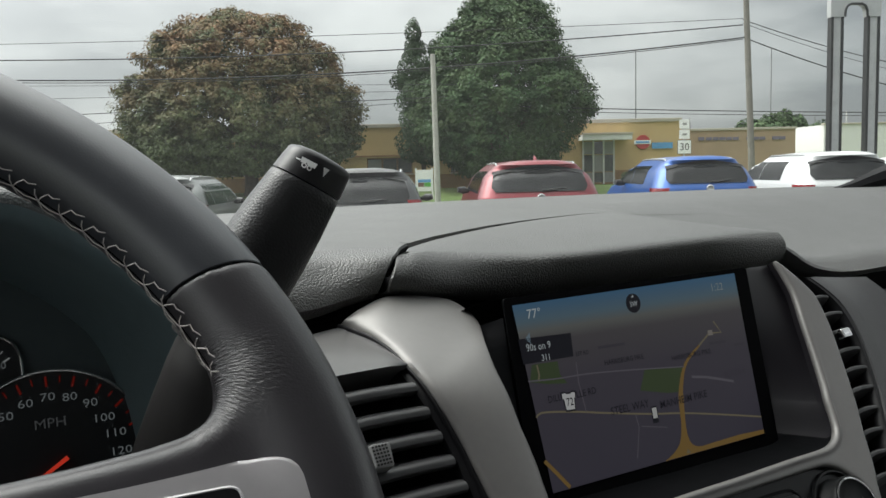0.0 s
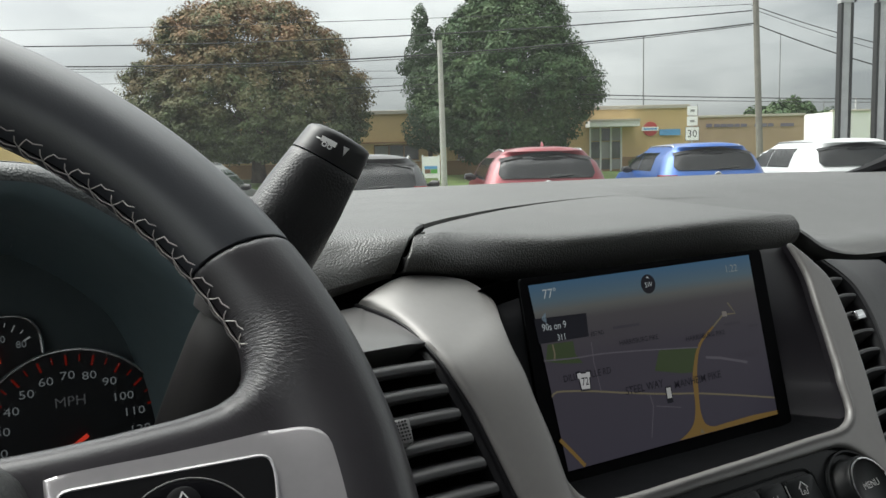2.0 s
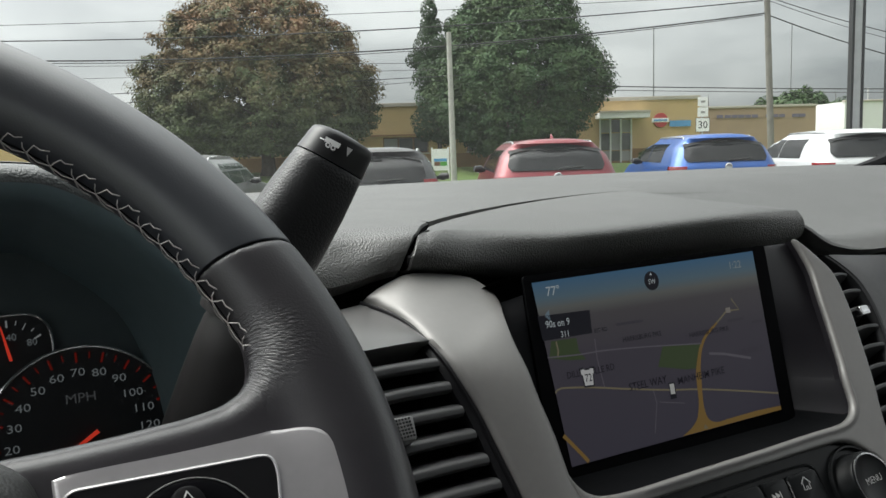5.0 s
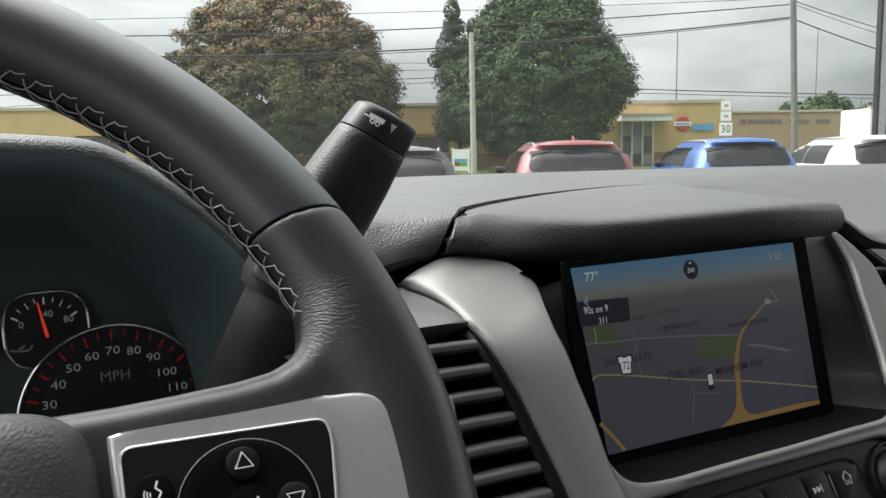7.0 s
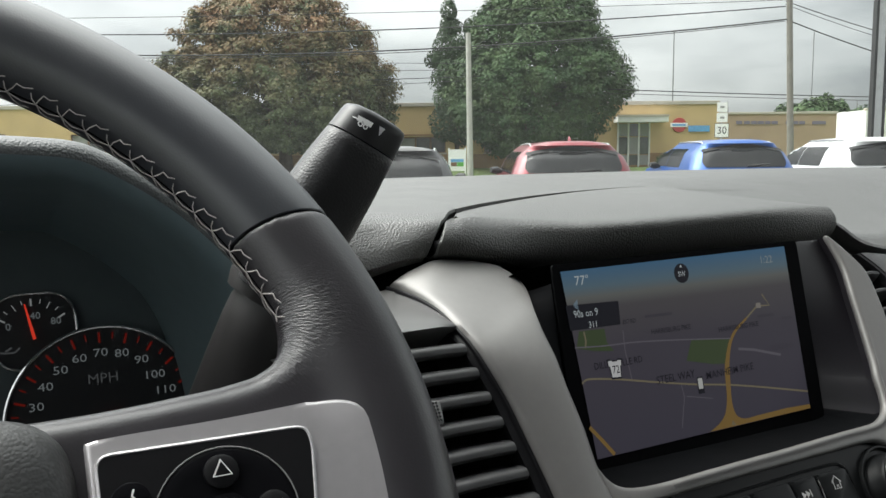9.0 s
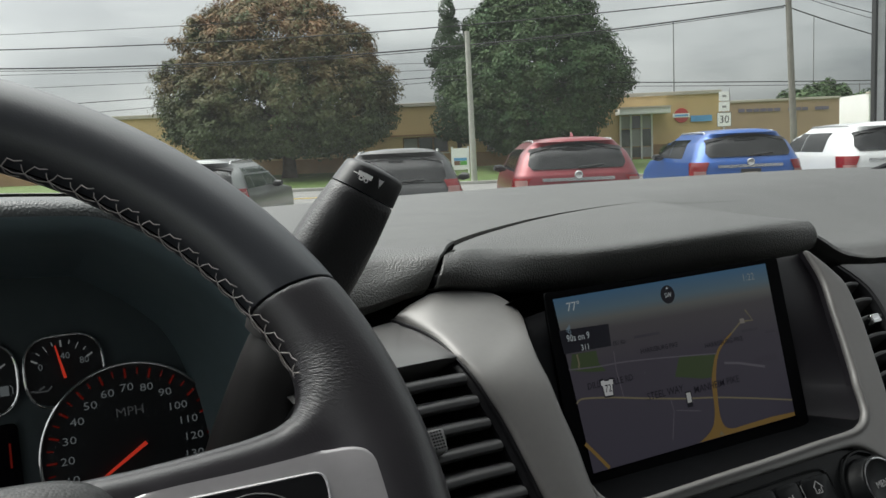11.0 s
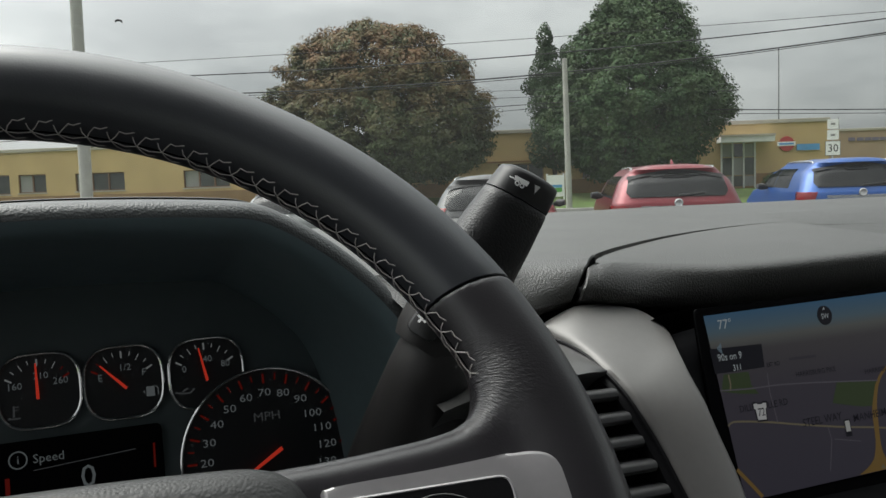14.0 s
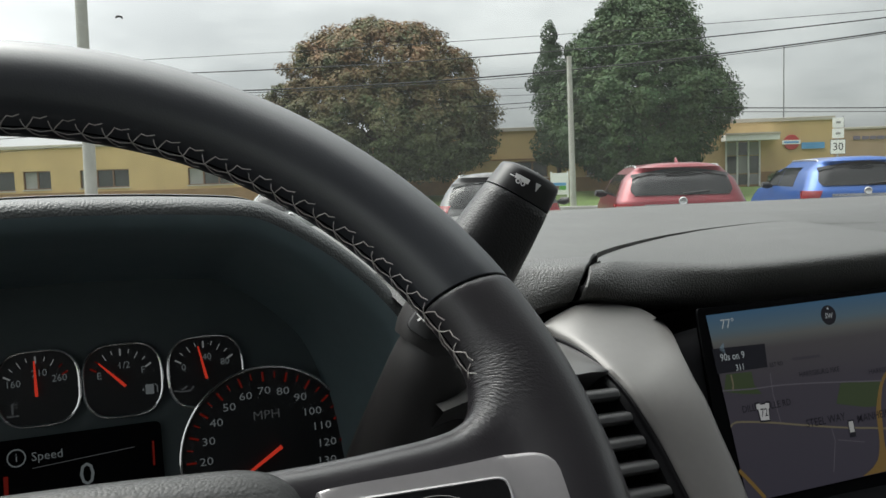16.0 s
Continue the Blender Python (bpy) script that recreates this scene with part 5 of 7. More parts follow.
grip_verts, grip_faces = skin(grip_field, (0.0705, -0.125, -0.020), (0.195, 0.100, 0.020), 0.00125)
for s in (1, -1):
    gm = bmesh.new()
    gv = [gm.verts.new((x * s, y, z)) for x, y, z in grip_verts.tolist()]
    for q in grip_faces:
        gm.faces.new([gv[n] for n in q])
    part("spoke", gm, M_WRINKLE, wheel, "pulled black leather spoke and thumb grip")
    shape = run([(0.0905, 0.0160), (0.1028, 0.0163), (0.1192, 0.0163), (0.1366, 0.0168), (0.1493, 0.0174), (0.1565, 0.0168), (0.1608, 0.0147), (0.1635, 0.0112), (0.1650, 0.0066), (0.1656, -0.002), (0.1650, -0.014), (0.162, -0.030), (0.154, -0.045), (0.14, -0.050), (0.115, -0.047), (0.0905, -0.043)])
    tp = part("trim_plate", plate([(a * s, b) for a, b in shape], 0.0115, 0.0016, 3, low=0.0015), M_SATIN, wheel, "brushed silver trim plate")
    inset = rounded([(0.0925, 0.0118), (0.1440, 0.0108), (0.1450, 0.0060), (0.1425, -0.010), (0.139, -0.026), (0.13, -0.036), (0.0925, -0.036)], 0.0035)
    bp = part("button_panel", plate([(a * s, b) for a, b in inset], 0.0012, 0.0, low=0.0126), M_BLACK, wheel, "black button panel")
    part("bright_edge", tube([(a * s, b, 0.0134) for a, b in inset], 0.0006, 6, closed=True), M_SATIN, bp)
    cx, cy = 0.1206 * s, -0.0087
    part("switch_pad", loft([circle((cx, cy, h), r, (1, 0, 0), (0, 1, 0), 40) for h, r in ((0.0130, 0.0178), (0.0146, 0.0172), (0.0152, 0.016), (0.0148, 0.013), (0.0146, 0.008), (0.0147, 0.001))]), M_PIANO, bp, "round switch pad")
    part("pad_ring", tube(circle((cx, cy, 0.0149), 0.0174, (1, 0, 0), (0, 1, 0), 40), 0.0002, 5, closed=True), M_KNOB, bp)
    flat3 = lambda a, b, h: Vector((a, b, h))
    for dx, dy, turn in ((0, 0.0112, -90), (0.0112, 0, -90), (0, -0.0112, 90), (-0.0112, 0, 90)):
        part("button", loft([circle((cx + dx, cy + dy, h), r, (1, 0, 0), (0, 1, 0), 20) for h, r in ((0.0140, 0.0046), (0.0156, 0.0042), (0.0160, 0.0032), (0.0159, 0.0005))]), M_BLACK, bp)
        tri = [polar((cx + dx, cy + dy), 0.0026, a) for a in ((90, 210, 330) if turn > 0 else (90, 210, 330) if dy > 0 else (-60, 60, 180))]
        if dx > 0:
            tri = [polar((cx + dx, cy + dy), 0.0026, a) for a in (270, 30, 150)]
        part("button_mark", stripe(tri + tri[:2], 0.0005, flat3, 0.0163), M_MARK, bp, smooth=False)
    part("button", loft([circle((cx, cy, h), r, (1, 0, 0), (0, 1, 0), 24) for h, r in ((0.0140, 0.0062), (0.0151, 0.0058), (0.0154, 0.0046), (0.0152, 0.0005))]), M_PIANO, bp)
    part("button_mark", stripe([(cx - 0.0018, cy - 0.0002), (cx - 0.0005, cy - 0.0018), (cx + 0.0022, cy + 0.0024)], 0.0006, flat3, 0.0155), M_MARK, bp, smooth=False)
    vx, vy = 0.0992 * s, -0.0003
    part("button", loft([circle((vx, vy, h), r, (1, 0, 0), (0, 1, 0), 24) for h, r in ((0.0132, 0.0048), (0.0148, 0.0044), (0.0152, 0.0034), (0.0151, 0.0005))]), M_PIANO, bp, "round voice button")
    voice = stripe([(vx + 0.0008, vy + 0.0024), (vx + 0.0002, vy + 0.0008), (vx + 0.0014, vy - 0.0004), (vx + 0.0004, vy - 0.0022)], 0.0005, flat3, 0.0156)
    for k in range(3):
        add(voice, stripe([polar((vx - 0.0002, vy - 0.0006), 0.0010 + k * 0.0007, a) for a in (150, 180, 210)], 0.0003, flat3, 0.0156))
    part("button_mark", voice, M_MARK, bp, smooth=False)

hub_outline = rounded([(-0.0885, -0.075), (-0.05, -0.108), (0.05, -0.108), (0.0885, -0.075), (0.0885, 0.0165), (0.078, 0.0262), (0.04, 0.0285), (0.0, 0.0295), (-0.04, 0.0285), (-0.078, 0.0262), (-0.0885, 0.0165)], 0.012, 5)
hub = loft([[((a * k), (b + 0.04) * k - 0.04, h) for a, b in hub_outline] for k, h in ((0.96, -0.012), (1.0, -0.006), (1.0, 0.006), (0.99, 0.011), (0.965, 0.0155), (0.93, 0.0182), (0.86, 0.0202), (0.7, 0.0225), (0.4, 0.0245), (0.1, 0.025))])
part("hub_pad", hub, M_AIRBAG, wheel, "grained black airbag pad")
part("spoke", plate(rounded([(-0.03, -0.16), (0.03, -0.16), (0.035, -0.09), (-0.035, -0.09)], 0.01), 0.02, 0.006, 3, low=-0.014), M_SATIN, wheel, "silver lower spoke")
part("hub_back", loft([circle((0, -0.03, h), r, (1, 0, 0), (0, 1, 0), 32) for h, r in ((-0.05, 0.03), (-0.02, 0.04), (-0.008, 0.048))]), M_BLACK, wheel)

# ---------------------------------------------------------------- steering column and shift lever
column = thing("steering_column", "black plastic steering column shroud behind the wheel", "steering column", at=(-0.09, 0.45, 1.25))
axis = Vector((0, 0.816, -0.578))
c0 = Vector((-0.0901, 0.2186, 1.4525)) + Vector((0, -0.034, -0.052))
rings = []
for dist, r, sq in ((0.05, 0.048, 0.8), (0.06, 0.054, 0.85), (0.12, 0.057, 0.85), (0.20, 0.058, 0.85), (0.40, 0.056, 0.85)):
    rings.append(circle(c0 + axis * dist, r, (1, 0, 0), Vector((0, 0.578, 0.816)), 28, sq))
part("shroud", loft(rings), M_COLUMN, column)
# the boss out of which the lever comes
part("lever_boss", tube([(0.072, 0.470, 1.315), (0.076, 0.450, 1.347), (0.080, 0.428, 1.383), (0.0835, 0.409, 1.414), (0.0865, 0.393, 1.441), (0.0888, 0.3815, 1.463), (0.0900, 0.3770, 1.474), (0.0915, 0.3740, 1.487)], [0.036, 0.0345, 0.032, 0.029, 0.025, 0.0208, 0.0180, 0.0100], 24), M_COLUMN, column, "black plastic lever boss")

lever = thing("shift_lever", "black grained column shift lever with a printed trailer mark", "gear lever", at=(0.06, 0.40, 1.44))
LV_A, LV_TIP = Vector((0.56, -0.10, 0.82)).normalized(), Vector((0.1395, 0.366, 1.5545))
LV_S = (Vector((0.82, 0, -0.57)) - Vector((0.82, 0, -0.57)).dot(LV_A) * LV_A).normalized()
LV_B = LV_A.cross(LV_S)


def lever_ring(dist, half_w, half_d, tilt=0.0, n=28):
    """A section at dist below the tip: flat-sided, wider than deep."""
    c = LV_TIP - LV_A * dist
    out = []
    for k in range(n):
        a = 2 * math.pi * k / n
        ca, sa = math.cos(a), math.sin(a)
        w, d = math.copysign(abs(ca) ** 0.8, ca) * half_w, math.copysign(abs(sa) ** 0.8, sa) * half_d
        out.append(c + LV_S * w + LV_B * d + LV_A * tilt * w)
    return out


part("cap", loft([lever_ring(0.0131, 0.0166, 0.0135, 0.06), lever_ring(0.004, 0.0156, 0.0128, 0.08), lever_ring(0.0016, 0.0152, 0.0123, 0.09), lever_ring(0.0004, 0.0145, 0.0116, 0.09), lever_ring(-0.0006, 0.0120, 0.0095, 0.08), lever_ring(-0.0014, 0.006, 0.005, 0.07), lever_ring(-0.0016, 0.001, 0.001, 0)]), M_SHIFTCAP, lever, "smooth black end cap")
part("grip", loft([lever_ring(0.0775, 0.0194, 0.0154), lever_ring(0.066, 0.0198, 0.0158), lever_ring(0.048, 0.0196, 0.0158), lever_ring(0.032, 0.0186, 0.0152), lever_ring(0.018, 0.0171, 0.0142, 0.05), lever_ring(0.0143, 0.0167, 0.0137, 0.06), lever_ring(0.0136, 0.0161, 0.0131, 0.06)]), M_SHIFT, lever, "grained black grip")
part("stem", loft([lever_ring(0.098, 0.0165, 0.0145), lever_ring(0.092, 0.0186, 0.0154), lever_ring(0.078, 0.0197, 0.0157), lever_ring(0.0765, 0.0196, 0.0156)]), M_COLUMN, lever)
def switch_map(a, b, h):
    """On the arm's driver side, bent round it."""
    w = max(-0.96, min(0.96, (a - 0.004) / 0.0192))
    return LV_TIP - LV_A * (0.084 - b) + LV_S * (a - 0.004) - LV_B * (0.0154 * (1 - abs(w) ** 2.5) ** 0.4 + h)


sw = part("base_plate", plate(rounded([(-0.0136, -0.009), (-0.001, -0.009), (0.0, 0.008), (-0.0125, 0.009)], 0.003), 0.0014, 0.0005, 2, switch_map), M_SHIFTCAP, lever, "small black switch")
part("switch_mark", add(stripe([(-0.0126, -0.0008), (-0.0084, -0.0018)], 0.0009, switch_map, 0.0019), stripe([(-0.0110, -0.0034), (-0.0100, 0.0008)], 0.0009, switch_map, 0.0019)), M_MARK, sw, smooth=False)


def lever_mark(a, b, h):
    """On the cap's driver side: a across the lever, b along it."""
    w = max(-0.95, min(0.95, a / 0.0152))
    return LV_TIP + LV_S * a + LV_A * (b - 0.0062 - 0.12 * a) - LV_B * (0.0131 * (1 - abs(w) ** 2.5) ** 0.4 + 0.0004 + h)


mk = flat([(-0.0110, -0.0002), (-0.0040, 0.0012), (-0.0040, -0.0012), (-0.0106, -0.0024)], lever_mark)
add(mk, stripe([(-0.0126, -0.0022), (-0.0108, -0.0018)], 0.0005, lever_mark))
for cx, cy in ((-0.0086, -0.0028), (-0.0062, -0.0024)):
    add(mk, stripe([polar((cx, cy), 0.0009, k * 30) for k in range(13)], 0.0006, lever_mark))
add(mk, flat([(-0.0010, 0.0020), (0.0020, 0.0028), (0.0011, -0.0015)], lever_mark))
part("printed_mark", mk, M_MARK, lever, "white trailer symbol and arrow", smooth=False)

# ---------------------------------------------------------------- unseen cab shell, added to close the place and shape its light
def shell(name, bm, mat, label):
    ob = thing(name, label, name.split("_")[0], at=(0, 0, 0), kind="structure")
    part("panel", bm, mat, ob, smooth=False)
    return ob


shell("floor_pan", box((1.52, 4.2, 0.12), (0.34, -0.9, 0.72)), M_SHELL, "dark carpeted cab floor")
# unseen liner, kept pale to bounce light onto the wheel rim
shell("ceiling_liner", box((1.42, 3.17, 0.06), (0.34, -1.365, 1.99), 0.01), M_LINER, "light grey fabric headliner")
for x, nm in ((-0.46, "driver"), (1.14, "passenger")):
    shell("wall_" + nm, box((0.08, 3.6, 1.32), (x, -1.05, 0.74), 0.01), M_SHELL, "dark cab door and side panel reaching down to the ground")
    w = shell("pillar_" + nm, tube([(x, 0.72, 1.30), (x - math.copysign(0.02, x), 0.44, 1.66), (x - math.copysign(0.07, x), 0.14, 1.97)], 0.04, 10), M_LINER, "light grey lined windshield pillar")
    # unseen side pieces, sized to hold back light from the side and behind
    part("centre_pillar", box((0.08, 0.22, 0.64), (x, -0.66, 1.69), 0.01), M_SHELL, w, smooth=False)
    part("rear_side", box((0.08, 1.2, 0.64), (x, -2.25, 1.69), 0.01), M_SHELL, w, smooth=False)
    part("door_header", box((0.08, 1.85, 0.09), (x, -0.73, 1.955), 0.01), M_SHELL, w, smooth=False)
shell("wall_rear", box((1.52, 0.1, 1.96), (0.34, -2.85, 1.00), 0.01), M_SHELL, "dark rear cab wall")
shell("wall_front", box((1.4, 0.06, 1.30), (0.34, 1.00, 0.70), 0.01), M_SHELL, "dark firewall under the dash")
glass_rows = [[(0.34 + (x - 0.34) * (1 - 0.09 * t), 1.06 - 0.80 * t - 0.28 * ((x - 0.34) / 0.78) ** 2 * (1 - 0.3 * t), 1.455 + 0.515 * t) for x in np.linspace(-0.44, 1.12, 15)] for t in np.linspace(0, 1, 8)]
ws = thing("window_windshield", "clear raked truck windshield", "windshield", at=(0.26, 1.05, 1.47), kind="structure")
pane = part("pane", loft(glass_rows, closed=False), M_GLASS, ws)
pane.visible_shadow = False
speck = thing("dirt_speck", "small dark curved dirt speck stuck on the windshield", "dirt", at=(-0.042, 0.655, 1.678))
part("crust", tube([(-0.0446, 0.6540, 1.6775), (-0.0436, 0.6532, 1.6783), (-0.0420, 0.6528, 1.6785), (-0.0405, 0.6530, 1.6781), (-0.0398, 0.6538, 1.6770)], [0.0004, 0.0009, 0.0008, 0.0008, 0.0004], 6), M_TYREDIRT, speck)
part("corner_trim", tube([(0.99, 0.74, 1.493), (1.03, 0.735, 1.498), (1.07, 0.725, 1.508), (1.12, 0.70, 1.525)], [0.003, 0.008, 0.013, 0.018], 8), M_BLACK, dashboard, "black corner trim")

# ================================================================ outside
M_ASPHALT = material("asphalt", (0.055, 0.055, 0.056), 0.85, vary=0.2, scale=0.6, bump=0.4, bump_scale=60, stain=0.35, stain_color=(0.1, 0.1, 0.098), stain_scale=0.25)
M_ROAD = material("road_asphalt", (0.17, 0.168, 0.16), 0.85, vary=0.12, scale=0.5, bump=0.3, bump_scale=50)
M_GRASS = material("lawn", (0.075, 0.125, 0.022), 0.9, vary=0.3, scale=0.8, bump=0.6, bump_scale=20, stain=0.4, stain_color=(0.11, 0.12, 0.035), stain_scale=0.3)
M_KERB = material("concrete_kerb", (0.36, 0.35, 0.33), 0.9, vary=0.15, scale=3)
M_BRICK = material("tan_brick", (0.52, 0.375, 0.185), 0.85, vary=0.1, scale=0.7, bump=0.25, bump_scale=14, stain=0.25, stain_color=(0.42, 0.29, 0.14), stain_scale=0.35)
M_BRICK2 = material("brown_brick", (0.36, 0.26, 0.175), 0.85, vary=0.1, scale=0.7, bump=0.25, bump_scale=14)
M_BRICKLOW = material("dark_tan_brick_base", (0.27, 0.165, 0.08), 0.85, vary=0.14, scale=0.9, bump=0.25, bump_scale=14)
M_COPING = material("pale_roof_coping", (0.42, 0.38, 0.32), 0.7, vary=0.1, scale=2)
M_WHITEP = material("white_painted_metal", (0.72, 0.72, 0.7), 0.5, vary=0.08, scale=3, stain=0.2, stain_color=(0.5, 0.48, 0.44))
M_WINGLASS = material("dark_window_glass", (0.05, 0.055, 0.055), 0.08, vary=0.2, scale=2, coat=0.5)
M_BLIND = material("grey_blind", (0.28, 0.28, 0.27), 0.7, vary=0.1, scale=2)
M_FRAME = material("window_frame_brown", (0.16, 0.085, 0.05), 0.6, vary=0.1, scale=4)
M_WOODPOLE = material("weathered_pole_wood", (0.18, 0.17, 0.15), 0.9, vary=0.2, scale=3, bump=0.6, bump_scale=40)
M_PALEPOLE = material("pale_grey_pole", (0.36, 0.36, 0.325), 0.8, vary=0.14, scale=3)
M_STEEL = material("galvanised_steel", (0.42, 0.43, 0.43), 0.45, 0.2, vary=0.12, scale=4)
M_MAST = material("dull_grey_mast", (0.17, 0.175, 0.18), 0.6, vary=0.12, scale=4)
M_DARKSTEEL = material("dark_steel_edge", (0.014, 0.015, 0.016), 0.5, vary=0.1, scale=4)
M_WIRE = material("black_cable", (0.03, 0.03, 0.03), 0.7)
M_BARK = material("bark", (0.075, 0.06, 0.045), 0.95, vary=0.3, scale=4, bump=0.9, bump_scale=18)
M_SIGNW = material("white_sign_sheet", (0.78, 0.78, 0.76), 0.45, vary=0.04, scale=3)
M_SIGNBLACK = material("black_sign_paint", (0.02, 0.02, 0.02), 0.5)
M_SIGNRED = material("red_sign_paint", (0.42, 0.05, 0.045), 0.45)
M_SIGNBLUE = material("blue_sign_paint", (0.10, 0.30, 0.55), 0.45)
M_SIGNNAVY = material("navy_wall_paint", (0.16, 0.14, 0.19), 0.6)
M_SIGNGREEN = material("green_sign_paint", (0.1, 0.35, 0.06), 0.45)
M_CARGLASS = material("dark_car_glass", (0.012, 0.014, 0.015), 0.06, vary=0.1, scale=1.0, spec=0.7)
M_SIDEGLASS = material("green_car_glass", (0.06, 0.09, 0.075), 0.06, vary=0.15, scale=1.0, coat=0.4)
M_TAIL = material("red_lamp_plastic", (0.33, 0.012, 0.016), 0.15, vary=0.1, scale=8, coat=0.6)
M_TAILPALE = material("pale_lamp_plastic", (0.45, 0.24, 0.22), 0.15, vary=0.1, scale=8, coat=0.6)
M_TYRE = material("tyre_rubber", (0.02, 0.02, 0.02), 0.85)
M_TRIMBLACK = material("black_car_trim", (0.018, 0.018, 0.019), 0.5, vary=0.1, scale=5)
M_BRIGHT = material("bright_car_metal", (0.62, 0.62, 0.62), 0.22, 0.9, vary=0.05, scale=6)


def leaf_material(name, base, warm=None, warm_from=0.0, warm_to=1.0, amount=0.0):
    """Leaves that vary one by one; where warm is given, autumn colour comes in patches, more of it high in the crown."""
    m = material(name, base, 0.7, vary=0.2, scale=0.35, island=0.22, spec=0.2)
    b = m.node_tree.nodes["Principled BSDF"]
    nt = m.node_tree
    if warm:
        src = b.inputs["Base Color"].links[0].from_socket
        co, sep = nt.nodes.new("ShaderNodeTexCoord"), nt.nodes.new("ShaderNodeSeparateXYZ")
        rg, nz = nt.nodes.new("ShaderNodeMapRange"), nt.nodes.new("ShaderNodeTexNoise")
        nz.inputs["Scale"].default_value, nz.inputs["Detail"].default_value = 0.9, 4
        rg.inputs["From Min"].default_value, rg.inputs["From Max"].default_value = warm_from, warm_to
        mul, con = nt.nodes.new("ShaderNodeMath"), nt.nodes.new("ShaderNodeMapRange")
        con.inputs["From Min"].default_value, con.inputs["From Max"].default_value, con.inputs["To Max"].default_value = 0.35, 0.62, amount
        mul.operation = "MULTIPLY"
        mx = nt.nodes.new("ShaderNodeMix")
        mx.data_type = "RGBA"
        mx.inputs["B"].default_value = (*warm, 1)
        nt.links.new(co.outputs["Object"], sep.inputs[0])
        nt.links.new(co.outputs["Object"], nz.inputs["Vector"])
        nt.links.new(sep.outputs["Z"], rg.inputs["Value"])
        nt.links.new(nz.outputs["Fac"], con.inputs["Value"])
        nt.links.new(rg.outputs["Result"], mul.inputs[0])
        nt.links.new(con.outputs["Result"], mul.inputs[1])
        nt.links.new(mul.outputs[0], mx.inputs["Factor"])
        nt.links.new(src, mx.inputs["A"])
        nt.links.new(mx.outputs["Result"], b.inputs["Base Color"])
    return m


# ---------------------------------------------------------------- ground: the lot, the road, the lawn beyond
def ground_z(d):
    return 0.42 * ease((d - 37.0) / 12.0)


def strip(name, d0, d1, s0, s1, mat, label, steps, lift=0.0):
    ob = thing(name, label, name, frame_of=STREET, kind="structure")
    part("surface", loft([[(s, d, ground_z(d) + lift) for d in np.linspace(d0, d1, steps)] for s in np.linspace(s0, s1, 9)], closed=False), mat, ob, smooth=True)
    return ob


base = thing("ground", "flat ground reaching the horizon", "ground", frame_of=STREET, kind="structure")
part("surface", loft([[(s, d, ground_z(d) - 0.02) for d in (-900, -60, 0, 20, 37, 39, 41, 43, 45, 47, 49, 60, 120, 1500)] for s in (-1500, -200, -60, 0, 60, 200, 1500)], closed=False), M_GRASS, base)
strip("pavement", -40, 23.6, -60, 60, M_ASPHALT, "dark asphalt parking lot", 4, 0.004)
strip("road", 24.6, 36.2, -150, 150, M_ROAD, "pale grey asphalt road", 4, 0.002)
strip("lawn", 36.5, 62, -90, 90, M_GRASS, "mown green lawn in front of the building", 16, 0.01)
for d, nm in ((24.35, "near"), (36.35, "far")):
    kb2 = thing("kerb", "pale concrete kerb along the road", "kerb", at=(0, d, 0), frame_of=STREET, kind="structure")
    part("stone", box((240, 0.18, 0.15), (0, d, 0.06), 0.02), M_KERB, kb2, smooth=False)
rl = thing("road_marking", "yellow centre line on the road", "road marking", at=(0, 30.4, 0.01), frame_of=STREET, kind="structure")
M_YELLOW = material("road_line_paint", (0.5, 0.36, 0.06), 0.7, vary=0.2, scale=2)
part("line", box((240, 0.12, 0.008), (0, 30.25, 0.008)), M_YELLOW, rl, smooth=False)
part("line", box((240, 0.12, 0.008), (0, 30.55, 0.008)), M_YELLOW, rl, smooth=False)


# ---------------------------------------------------------------- parked cars
def car_shape(L, W, H, belt, rear_lean):
    """Profile tables of a compact SUV: half width, rear end and front end by height."""
    zs = (0.22, 0.30, 0.42, 0.62, 0.80, 0.95, belt, belt + 0.05, belt + 0.14, belt + 0.3, H - 0.14, H - 0.07, H - 0.025, H - 0.004)
    hw = (0.80, 0.90, 0.97, 1.0, 1.0, 0.985, 0.955, 0.935, 0.90, 0.825, 0.72, 0.625, 0.44, 0.22)
    rear = (0.14, 0.05, 0.0, 0.0, 0.035, 0.06, 0.085, 0.115, 0.165, 0.265, 0.265 + rear_lean, 0.225 + rear_lean, 0.27 + rear_lean, 0.45 + rear_lean)
    front = (L - 0.2, L - 0.06, L, L - 0.01, L - 0.06, L - 0.16, L - 0.62, L - 1.12, L - 1.30, L - 1.55, L - 1.86, L - 1.95, L - 2.1, L - 2.4)
    return zs, [w * W / 2 for w in hw], rear, front


